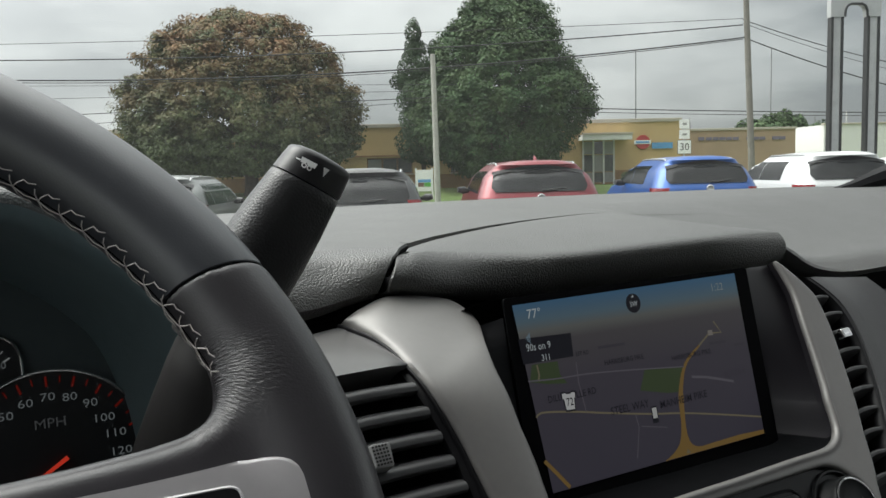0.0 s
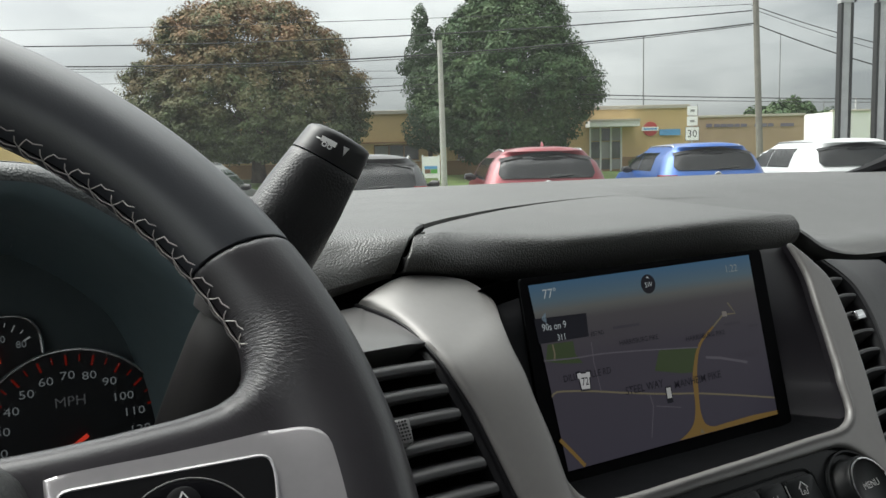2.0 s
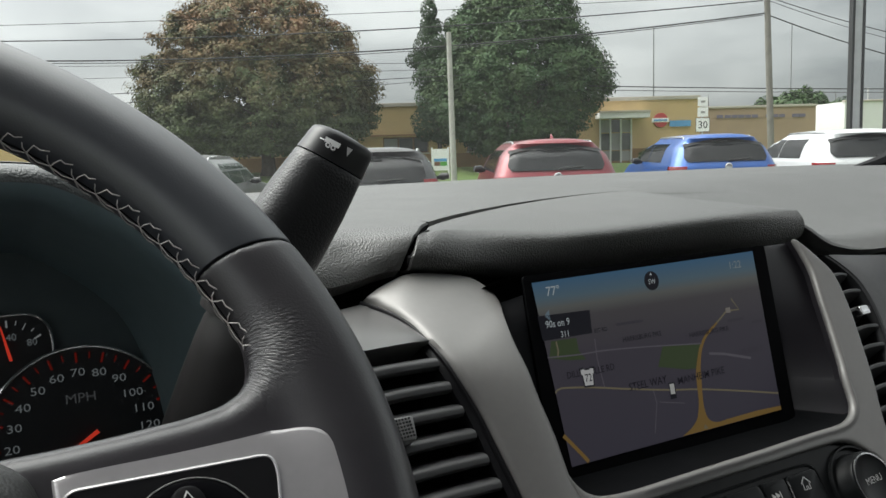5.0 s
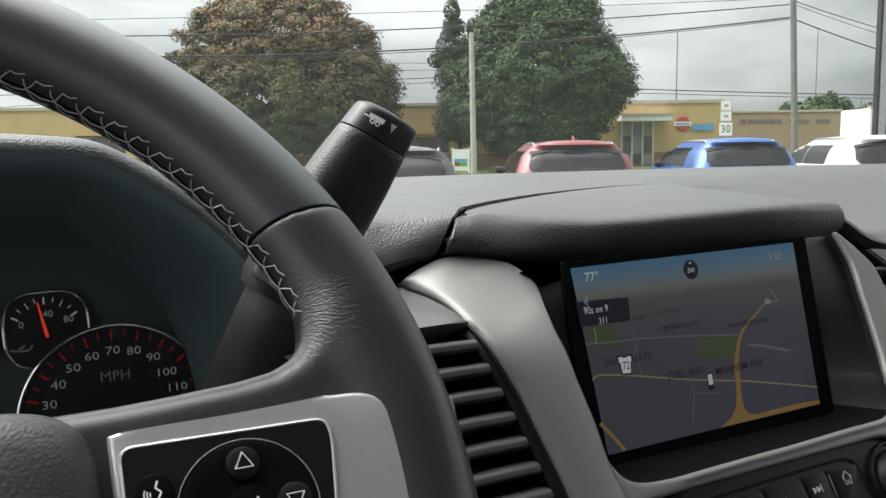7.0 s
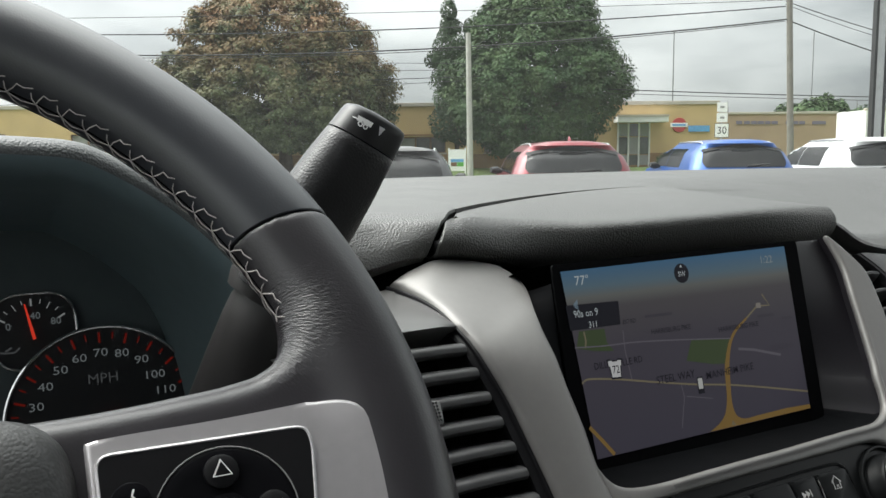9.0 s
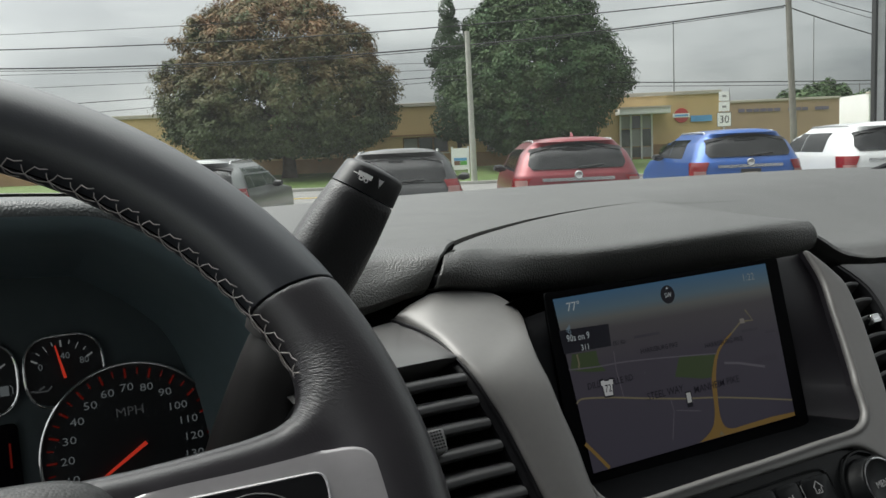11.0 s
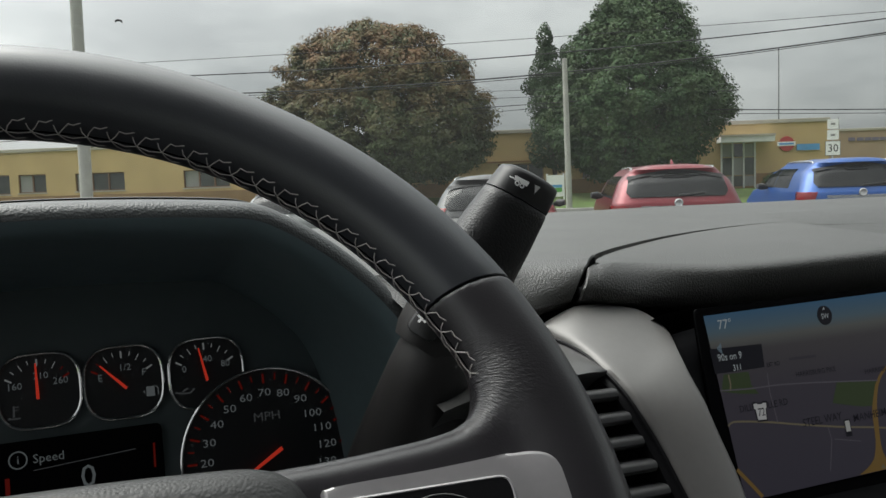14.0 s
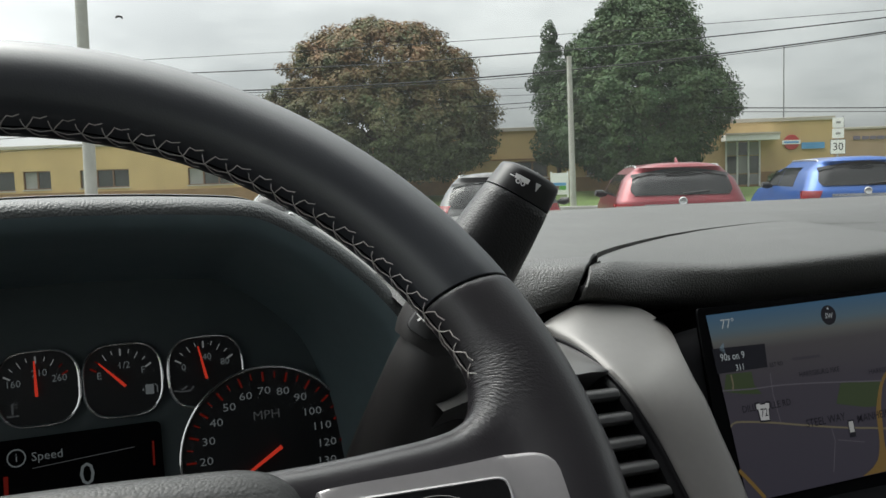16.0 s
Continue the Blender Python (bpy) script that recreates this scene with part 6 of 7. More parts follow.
def suv(label, paint, at, turn, L=4.5, W=1.83, H=1.66, belt=1.03, rear_lean=0.16, side_glass=None, rails=True, fin=True, badge=True, quarter=True, lamp_z=(0.86, 1.08), lamp_w=0.36, bar=True):
    zs, hws, rears, fronts = car_shape(L, W, H, belt, rear_lean)
    car = thing("car", label, "car", frame_of=STREET, turn=pose(at[0], at[1], ground_z(at[1]), 0, 0, turn), group="parked cars")

    def ext(z):
        return spread(z, zs, hws), spread(z, zs, rears), spread(z, zs, fronts)

    def hull(z, s, out=0.0):
        """A point of the hull at height z; s from 0 (middle of the rear) to 1 (middle of the front), negative to the left."""
        w, r, f = ext(z)
        sgn, s = (1 if s >= 0 else -1), abs(s)
        corner = min(0.30, w * 0.4)
        bow = 0.05
        a, b, c = w - corner, math.pi / 2 * corner, (f - r) - 2 * corner
        total = 2 * a + 2 * b + c
        q = s * total
        if q < a:
            x, y, nx, ny = q, r - bow * 0 + bow * (q / w) ** 2, 0, -1
        elif q < a + b:
            t = (q - a) / corner
            x, y = a + corner * math.sin(t), r + corner * (1 - math.cos(t)) + bow * ((a + corner * math.sin(t)) / w) ** 2 * (1 - t / (math.pi / 2))
            nx, ny = math.sin(t), -math.cos(t)
        elif q < a + b + c:
            x, y, nx, ny = w, r + corner + (q - a - b), 1, 0
        elif q < a + 2 * b + c:
            t = (q - a - b - c) / corner
            x, y, nx, ny = a + corner * math.cos(t), f - corner * (1 - math.sin(t)), math.cos(t), math.sin(t)
        else:
            x, y, nx, ny = a - (q - a - 2 * b - c), f, 0, 1
        return Vector(((x + nx * out) * sgn, y + ny * out, z))

    def at_side(z, y):
        w, r, f = ext(z)
        corner = min(0.30, w * 0.4)
        total = 2 * (w - corner) + math.pi * corner + (f - r) - 2 * corner
        return ((w - corner) + math.pi / 2 * corner + (y - r - corner)) / total

    def at_rear(z, x):
        w, r, f = ext(z)
        corner = min(0.30, w * 0.4)
        total = 2 * (w - corner) + math.pi * corner + (f - r) - 2 * corner
        q = x if x < w - corner else (w - corner) + corner * math.asin(min(1, (x - (w - corner)) / corner))
        return q / total

    ss = np.concatenate([np.linspace(0, 0.30, 14)[:-1], np.linspace(0.30, 0.72, 12)[:-1], np.linspace(0.72, 1.0, 10)])
    levels = np.concatenate([np.linspace(a, b, 3)[:-1] for a, b in zip(zs, zs[1:])] + [[zs[-1]]])
    rings = [[hull(z, s) for s in ss] + [hull(z, -s) for s in ss[-2:0:-1]] for z in levels]
    body = loft(rings)
    part("body", body, paint, car)

    def patch(z0, z1, fn0, fn1, out, nz=7, ns=14):
        """A panel on the hull between two runs of s given by height."""
        bm = loft([[hull(z, fn0(z) + (fn1(z) - fn0(z)) * k / ns, out) for k in range(ns + 1)] for z in np.linspace(z0, z1, nz)], closed=False)
        ext2 = bmesh.ops.solidify(bm, geom=bm.faces[:], thickness=-0.012)
        return bm

    g0, g1 = belt + 0.09, H - 0.12
    side = side_glass or M_CARGLASS
    wide = lambda z: (0.735 - 0.095 * (z - g0) / (g1 - g0) - 0.06 * max(0, (z - g1 + 0.05) / 0.05)) * W / 2 + 0.02
    rear_top = lambda u: g1 + 0.040 - 0.080 * u * u

    def gate(z_low, z_top, out, rows):
        """A panel of the tailgate whose upper edge follows the bowed roof."""
        grid = []
        for r in np.linspace(0, 1, rows):
            line = []
            for u in np.linspace(-1, 1, 21):
                z = z_low(u) + (z_top(u) - z_low(u)) * r
                q = wide(z) * (1 - 0.10 * max(0, (g0 + 0.07 - z) / 0.07)) * u
                line.append(hull(z, math.copysign(at_rear(z, abs(q)), u), out))
            grid.append(line)
        bm = loft(grid, closed=False)
        bmesh.ops.solidify(bm, geom=bm.faces[:], thickness=-0.012)
        return bm

    rw = part("rear_window", gate(lambda u: g0, lambda u: rear_top(u) - 0.03, 0.014, 9), M_CARGLASS, car, "dark tinted rear window")
    # black panel paints the shade that the roof edge throws on the glass
    part("upper_band", gate(lambda u: rear_top(u) - 0.045, rear_top, 0.045, 4), M_TRIMBLACK, car, "black band drawn as shade under the roof edge")
    part("wiper", tube([hull(g0 + 0.015, at_rear(g0, 0.02), 0.03), hull(g0 + 0.03, at_rear(g0, 0.2), 0.028), hull(g0 + 0.045, at_rear(g0, 0.38), 0.024)], [0.018, 0.013, 0.007], 6), M_TRIMBLACK, rw)
    for sg in (1, -1):
        for y0, y1, y0t, y1t in ((0.55, 1.005, 0.78, 1.005), (1.025, 1.94, 1.025, 1.915), (1.96, 2.95, 1.935, 2.45))[0 if quarter else 1:]:
            lo = lambda z, a=y0, b=y0t: sg * at_side(z, a + (b - a) * (z - g0) / (g1 - g0) + 0.0)
            hi = lambda z, a=y1, b=y1t: sg * at_side(z, a + (b - a) * (z - g0) / (g1 - g0))
            part("side_window", patch(g0 - 0.02, H - 0.155, lo, hi, 0.004, 5, 6), side, car)
        lz0, lz1 = lamp_z
        lp = part("tail_lamp", patch(lz0, lz1, lambda z: sg * at_rear(z, W / 2 * (0.70 + 0.12 * (lz1 - z) / (lz1 - lz0))), lambda z: sg * (at_side(z, 0.36 + lamp_w * 0.3 * (z - lz0) / (lz1 - lz0))), 0.012, 7, 12), M_TAIL, car, "red tail lamp")
        part("reverse_lens", patch(lz0 + 0.05, lz0 + 0.13, lambda z: sg * at_rear(z, W / 2 * 0.76), lambda z: sg * at_rear(z, W / 2 * 0.93), 0.022, 3, 6), M_TAILPALE, lp)
        mir = tube([hull(belt + 0.06, sg * at_side(belt, 2.75), 0.0), hull(belt + 0.08, sg * at_side(belt, 2.72), 0.10), hull(belt + 0.09, sg * at_side(belt, 2.70), 0.20)], [0.025, 0.065, 0.045], 10)
        part("door_mirror", mir, M_TRIMBLACK, car)
        if rails:
            zr = H - 0.075
            xr = W / 2 * 0.615
            part("roof_rail", tube([(sg * xr, 0.58, zr - 0.03), (sg * xr, 0.70, zr + 0.022), (sg * xr, 1.4, zr + 0.035), (sg * xr, 2.1, zr + 0.022), (sg * xr, 2.25, zr - 0.03)], [0.016, 0.017, 0.017, 0.017, 0.016], 8), M_BRIGHT, car, "bright roof rail")
        for y in (0.86, L - 0.92):
            wc = Vector((sg * (W / 2 - 0.12), y, 0.35))
            wh = part("wheel", loft([circle(wc + Vector((sg * dx, 0, 0)), r, (0, 1, 0), (0, 0, 1), 28) for dx, r in ((-0.1, 0.2), (-0.1, 0.32), (-0.07, 0.35), (0.08, 0.35), (0.115, 0.325), (0.115, 0.235))]), M_TYRE, car)
            part("rim", loft([circle(wc + Vector((sg * dx, 0, 0)), r, (0, 1, 0), (0, 0, 1), 28) for dx, r in ((0.112, 0.235), (0.118, 0.22), (0.08, 0.19), (0.09, 0.06), (0.1, 0.02))]), M_BRIGHT, wh)
    if bar:
        part("bright_bar", patch(belt - 0.075, belt - 0.03, lambda z: -at_rear(z, 0.50), lambda z: at_rear(z, 0.50), 0.02, 4), M_BRIGHT, car, "bright metal bar")
    if badge:
        cz = belt + 0.005
        c = hull(cz, 0.0, 0.03)
        part("badge", loft([circle(c + Vector((0, dy, 0)), r * 0.8, (1, 0, 0), (0, 0, 1), 20) for dy, r in ((0.02, 0.075), (-0.005, 0.075), (-0.012, 0.062), (-0.006, 0.05), (-0.006, 0.002))]), M_BRIGHT, car, "round bright badge")
    pl = part("number_plate", box((0.31, 0.012, 0.155), hull(belt - 0.175, 0.0, 0.012), 0.004), M_SIGNBLACK, car, smooth=False)
    part("plate_bar", box((0.2, 0.006, 0.05), hull(belt - 0.175, 0.0, 0.02)), M_COPING, pl, smooth=False)
    part("bumper_trim", patch(0.32, 0.52, lambda z: -at_side(z, 0.5), lambda z: at_side(z, 0.5), 0.008, 4, 30), M_TRIMBLACK, car)
    if fin:
        part("antenna_fin", loft([[(x * k, 0.72 + y * k + 0.05 * (1 - k), H - 0.004 + zz) for x, y in ((-0.03, -0.08), (0.03, -0.08), (0.0, 0.12))] for k, zz in ((1, -0.02), (0.6, 0.035), (0.2, 0.07))]), paint, car)
    return car


def paint(name, base, metal=0.3):
    return material(name, base, 0.34, metal, vary=0.04, scale=2, coat=0.45)


suv("grey compact SUV with dark glass, parked facing the road", paint("grey_paint", (0.17, 0.18, 0.175), 0.5), (-4.08, 12.9), 0, 4.4, 1.80, 1.56, 1.0, 0.22, M_SIDEGLASS, rails=True, fin=False, lamp_z=(0.90, 1.08), bar=False)
suv("black SUV with red wrap-round tail lamps, parked facing the road", paint("black_paint", (0.012, 0.013, 0.014), 0.0), (-0.76, 11.6), 0, 4.65, 1.84, 1.60, 1.02, 0.16, rails=True, fin=False, lamp_z=(0.92, 1.14), lamp_w=0.45, bar=False)
suv("red SUV with a bright tailgate bar, parked facing the road", paint("red_paint", (0.165, 0.008, 0.016), 0.35), (1.76, 11.7), 0, 4.65, 1.84, 1.66, 1.12, 0.12, rails=True, fin=True, lamp_z=(0.94, 1.10), lamp_w=0.4)
suv("bright blue compact SUV, parked facing the road", paint("blue_paint", (0.01, 0.075, 0.30), 0.35), (4.66, 13.2), -1, 4.28, 1.77, 1.68, 1.15, 0.10, rails=True, fin=False, quarter=False, lamp_z=(0.90, 1.17))
suv("white compact SUV, parked facing the road", paint("white_paint", (0.56, 0.57, 0.57), 0.0), (7.0, 13.2), -1, 4.28, 1.77, 1.70, 1.16, 0.10, rails=True, fin=False, quarter=False, lamp_z=(0.90, 1.17))
suv("white compact SUV beside another, parked facing the road", paint("white_paint", (0.56, 0.57, 0.57), 0.0), (9.6, 14.4), -2, 4.28, 1.77, 1.62, 1.08, 0.12, rails=False, fin=False, quarter=False, lamp_z=(0.90, 1.15))


# ---------------------------------------------------------------- buildings across the road
def block(name, label, s0, s1, d, depth, z0, z1, mat, openings=(), coping=0.22, low=None):
    """A flat-roofed building whose front wall has real openings: (s0, s1, z0, z1, panes)."""
    b = thing(name, label, "building", at=((s0 + s1) / 2, d, z0), frame_of=STREET)
    xs = sorted({s0, s1, *[o[0] for o in openings], *[o[1] for o in openings]})
    wall = bmesh.new()
    for a, c in zip(xs, xs[1:]):
        holes = sorted([(o[2], o[3]) for o in openings if o[0] <= a and o[1] >= c])
        z = z0 - 0.5
        for h0, h1 in holes + [(z1, z1)]:
            if h0 > z:
                add(wall, box((c - a, 0.35, h0 - z), ((a + c) / 2, d + 0.175, (z + h0) / 2)))
            z = h1
    add(wall, box((s1 - s0, 0.3, z1 - z0 + 0.5), ((s0 + s1) / 2, d + depth, (z0 + z1) / 2 - 0.25)))
    for s in (s0 + 0.15, s1 - 0.15):
        add(wall, box((0.3, depth - 0.4, z1 - z0 + 0.5), (s, d + depth / 2 + 0.1, (z0 + z1) / 2 - 0.25)))
    part("wall", wall, mat, b, smooth=False)
    part("roof", box((s1 - s0 - 0.5, depth, 0.2), ((s0 + s1) / 2, d + depth / 2 + 0.1, z1 - 0.25)), M_COPING, b, smooth=False)
    part("coping", box((s1 - s0 + 0.12, 0.5, coping), ((s0 + s1) / 2, d + 0.15, z1 + coping / 2 - 0.02), 0.02), M_COPING, b, "pale roof edge", smooth=False)
    if low:
        part("base_course", box((s1 - s0 - 0.02, 0.1, low), ((s0 + s1) / 2, d - 0.03, z0 + low / 2)), M_BRICKLOW, b, "darker brick base", smooth=False)
    for o in openings:
        wdw = part("window", box((o[1] - o[0] + 0.1, 0.05, 0.08), ((o[0] + o[1]) / 2, d - 0.03, o[2] - 0.03)), M_COPING, b, "window with a brown frame", smooth=False)
        fr = bmesh.new()
        n = o[4]
        for k in range(n + 1):
            add(fr, box((0.09, 0.1, o[3] - o[2]), (o[0] + (o[1] - o[0]) * k / n, d + 0.14, (o[2] + o[3]) / 2)))
        for z in (o[2] + 0.03, o[3] - 0.03):
            add(fr, box((o[1] - o[0], 0.1, 0.07), ((o[0] + o[1]) / 2, d + 0.14, z)))
        part("frame", fr, M_FRAME if len(o) < 6 else o[5], wdw, smooth=False)
        for k in range(n):
            a, c = o[0] + (o[1] - o[0]) * k / n + 0.05, o[0] + (o[1] - o[0]) * (k + 1) / n - 0.05
            part("pane", box((c - a, 0.02, o[3] - o[2] - 0.12), ((a + c) / 2, d + 0.19, (o[2] + o[3]) / 2)), M_WINGLASS if k % 3 else M_BLIND, wdw, smooth=False)
    return b


main = block("office_building", "long low tan brick building with a flat roof", -46, 16.1, 51, 18, 0.42, 4.12, M_BRICK,
             [(-45, -41, 1.45, 2.7, 4), (-38.4, -34.2, 1.45, 2.7, 3), (-33.6, -31.7, 1.5, 2.68, 2), (-29.7, -26.4, 1.5, 2.65, 3), (-22.5, -19.5, 1.5, 2.6, 3), (-14, -10, 1.45, 2.5, 3), (-2.8, -0.1, 1.35, 2.30, 3), (2.2, 4.0, 1.35, 2.3, 2)], low=0.85)
part("fascia", box((6.2, 0.12, 0.10), (-1.2, 50.92, 2.42)), M_BRICKLOW, main, "dark brick band over the window", smooth=False)
# entrance: pale canopy over tall panes
ent = part("entrance", box((2.95, 1.3, 0.34), (11.35, 50.3, 3.22), 0.02), M_WHITEP, main, "pale canopied glass entrance", smooth=False)
part("canopy_edge", box((3.0, 0.06, 0.12), (11.35, 49.62, 3.42)), M_COPING, ent, smooth=False)
for k in range(4):
    part("post", box((0.09, 0.1, 2.6), (10.15 + k * 0.62, 50.9, 1.75)), M_WHITEP, ent, smooth=False)
for k in range(3):
    for z0, z1 in ((0.55, 1.15), (1.2, 2.2), (2.25, 3.0)):
        part("pane", box((0.52, 0.03, z1 - z0), (10.46 + k * 0.62, 50.93, (z0 + z1) / 2)), M_WINGLASS if (k + int(z0)) % 2 else M_BLIND, ent, smooth=False)
far = block("warehouse", "brown brick building with a flat roof further back", 16.6, 27.2, 60, 15, 0.42, 3.86, M_BRICK2, [], 0.16)
word = part("lettering_bars", box((0.42, 0.05, 0.24), (20.4, 59.95, 3.28)), M_SIGNNAVY, far, "dark blue wall lettering", smooth=False)
for k, w in enumerate((0.42, 0.4, 0.45, 0.38, 0.42, 0.0, 0.36, 0.42, 0.4, 0.0, 0.5, 0.42)):
    if w:
        part("lettering_bar", box((w, 0.05, 0.22), (20.95 + k * 0.48, 59.95, 3.27 - 0.004 * k)), M_SIGNNAVY, word, smooth=False)
shed = block("white_warehouse", "plain white metal warehouse in the distance", 31.2, 62, 64, 5, 0.42, 4.25, M_WHITEP, [], 0.14)
bs = thing("brand_sign", "round red wall sign with a blue name strip", "sign", at=(13.78, 50.92, 2.3), frame_of=STREET)
part("disc", loft([circle((13.78, y, 2.90), r, (1, 0, 0), (0, 0, 1), 28) for y, r in ((50.97, 0.43), (50.9, 0.43), (50.88, 0.41))]), M_SIGNRED, bs, smooth=False)
part("band", box((1.0, 0.04, 0.24), (13.75, 50.87, 2.90)), M_SIGNW, bs, "white band", smooth=False)
part("band_bar", box((0.8, 0.03, 0.1), (13.75, 50.85, 2.90)), M_SIGNBLUE, bs, smooth=False)
part("strip", box((1.25, 0.06, 0.36), (14.95, 50.9, 2.68)), M_SIGNBLUE, bs, "blue strip", smooth=False)


# ---------------------------------------------------------------- poles, wires, signs
def up_pole(name, label, s, d, r0, r1, h, mat, lean=0.0):
    p = thing(name, label, "pole", at=(s, d, ground_z(d)), frame_of=STREET)
    part("shaft", tube([(s + lean * z, d, z) for z in np.linspace(ground_z(d) - 0.2, h, 9)], [r0 + (r1 - r0) * k / 8 for k in range(9)], 14), mat, p)
    return p


up_pole("service_pole", "short pale weathered pole on the lawn edge", 1.05, 39, 0.15, 0.11, 6.75, M_PALEPOLE, -0.012)
p2 = up_pole("utility_pole", "tall weathered wooden utility pole with cables", 16.1, 40, 0.16, 0.12, 12.2, M_WOODPOLE, -0.045)
part("crossarm", box((2.2, 0.1, 0.12), (15.6, 39.9, 11.4)), M_WOODPOLE, p2, smooth=False)
part("transformer", tube([(15.3, 39.8, 9.7), (15.3, 39.8, 10.5)], 0.22, 14), M_STEEL, p2)
p3 = up_pole("lamp_pole", "thick pale grey lamp pole beside the lot", -17.1, 30, 0.23, 0.21, 9.5, M_PALEPOLE, 0.012)
part("band", tube([(-17.1, 30, 5.25), (-17.1, 30, 5.6)], 0.27, 14), M_STEEL, p3)
up_pole("radio_mast", "thin tall radio mast far away", 23.6, 90, 0.09, 0.05, 13.6, M_MAST)
up_pole("radio_mast", "thin faint mast far away", 33.0, 78, 0.05, 0.04, 12.0, M_MAST)
up_pole("lamp_pole", "far small street lamp pole", 36.0, 70, 0.08, 0.06, 5.6, M_STEEL)


def cable(points, r, sag=0.0):
    w = thing("cable", "thin black overhead cable strung along the road", "cable", at=points[0], frame_of=STREET, group="overhead cables")
    a, b = Vector(points[0]), Vector(points[1])
    part("strand", tube([a.lerp(b, t) - Vector((0, 0, 4 * sag * t * (1 - t))) for t in np.linspace(0, 1, 25)], r, 6), M_WIRE, w)


for z0, z1, r, sag in ((7.75, 8.25, 0.014, 0.25), (7.50, 7.96, 0.028, 0.79), (6.98, 7.37, 0.034, 1.20), (6.90, 7.30, 0.018, 1.24)):
    cable([(-34, 40, z0), (15.55, 40, z1)], r, sag)
for z0, z1, r in ((6.40, 5.70, 0.012), (5.51, 5.53, 0.012), (4.23, 5.43, 0.020), (3.44, 5.38, 0.014)):
    cable([(-34, 43.5, z0), (9.5, 43.5, z1)], r, 0.0)
cable([(4.0, 44, 4.75), (40, 44, 3.75)], 0.026, 0.2)
cable([(4.0, 44, 4.55), (40, 44, 3.6)], 0.016, 0.2)
for z0, z1, r in ((8.2, 5.4, 0.022), (7.4, 4.2, 0.03), (8.05, 5.0, 0.014)):
    cable([(15.55, 40, z0), (26, 40, z1)], r, 0.25)
cable([(-17.1, 30, 4.6), (-44, 40, 4.9)], 0.02, 0.2)

rs = thing("route_sign", "white route marker plates on a thin post", "road sign", at=(12.8, 40, 0.2), frame_of=STREET)
part("post", box((0.06, 0.05, 3.5), (12.8, 40.03, 1.85)), M_STEEL, rs, smooth=False)
for z, hgt, w in ((2.34, 0.62, 0.62), (2.93, 0.42, 0.50), (3.42, 0.42, 0.48)):
    pl = part("plate", box((w, 0.02, hgt), (12.8, 39.98, z), 0.004), M_SIGNW, rs, "white metal plate", smooth=False)
    if hgt > 0.5:
        part("numeral", words("30", 0.36, (12.8, z - 0.01), lambda a, b, h: Vector((a, 39.965, b)), stretch=0.95), M_SIGNBLACK, pl, smooth=False)
        part("border", box((0.66, 0.012, 0.66), (12.8, 39.995, z)), M_SIGNBLACK, pl, smooth=False)
    else:
        part("bar", box((w * 0.4, 0.008, 0.1), (12.8, 39.965, z)), M_BLIND, pl, smooth=False)
ps = thing("property_sign", "white panel sign with a blue and green picture on two posts", "sign", at=(0.47, 41, 0.15), frame_of=STREET)
for s in (0.08, 0.86):
    part("post", box((0.08, 0.08, 1.55), (s, 41, 0.85), 0.01), M_SIGNW, ps, smooth=False)
pn = part("panel", box((0.74, 0.04, 0.98), (0.47, 41, 1.06), 0.004), M_SIGNW, ps, smooth=False)
part("picture", box((0.62, 0.012, 0.14), (0.47, 40.975, 1.02)), M_SIGNBLUE, pn, smooth=False)
part("picture", box((0.32, 0.012, 0.2), (0.62, 40.975, 0.84)), M_SIGNGREEN, pn, smooth=False)
part("picture", box((0.28, 0.012, 0.2), (0.31, 40.975, 0.84)), M_FRAME, pn, smooth=False)
part("rail", box((0.74, 0.05, 0.08), (0.47, 41, 0.56)), M_SIGNW, ps, smooth=False)

gate = thing("sign_frame", "tall galvanised steel portal frame with dark edges", "sign frame", at=(12.45, 24, 0), frame_of=STREET)
for s in (11.98, 13.02):
    part("leg", box((0.26, 0.16, 6.1), (s, 24, 3.0), 0.02), M_STEEL, gate, smooth=False)
    for o in (-0.145, 0.145):
        part("edge", box((0.07, 0.22, 6.1), (s + o, 24, 3.0)), M_DARKSTEEL, gate, "dark edge strip", smooth=False)
arch = [(12.18, 5.55), (12.19, 5.72), (12.24, 5.84), (12.34, 5.9), (12.66, 5.9), (12.76, 5.84), (12.81, 5.72), (12.82, 5.55)]
part("arch", loft([[(s, y, z) for s, z in arch] + [(s, y, z) for s, z in ((13.22, 5.55), (13.22, 7.4), (11.78, 7.4), (11.78, 5.55))] for y in (23.88, 24.12)]), M_STEEL, gate, smooth=False)
part("arch_edge", tube([(s, 23.87, z) for s, z in arch], 0.035, 6), M_DARKSTEEL, gate, "dark edge strip")


# ---------------------------------------------------------------- trees
def leaf_cards(p, nrm, size, rng):
    """Small folded leaf sprays at the places p, facing about nrm."""
    n = len(p)
    nrm = nrm / np.linalg.norm(nrm, axis=1)[:, None]
    t = np.cross(nrm, rng.normal(size=(n, 3)))
    t /= np.linalg.norm(t, axis=1)[:, None]
    b = np.cross(nrm, t)
    sz = size * (0.55 + 0.9 * rng.random(n))[:, None]
    v = np.stack([p - t * sz * 0.5, p + b * sz * 0.42 + nrm * sz * 0.12, p + t * sz * 0.6, p - b * sz * 0.42 + nrm * sz * 0.12], 1).reshape(-1, 3)
    me = bpy.data.meshes.new("crown")
    me.from_pydata(v.tolist(), [], [(4 * i, 4 * i + 1, 4 * i + 2, 4 * i + 3) for i in range(n)])
    return me


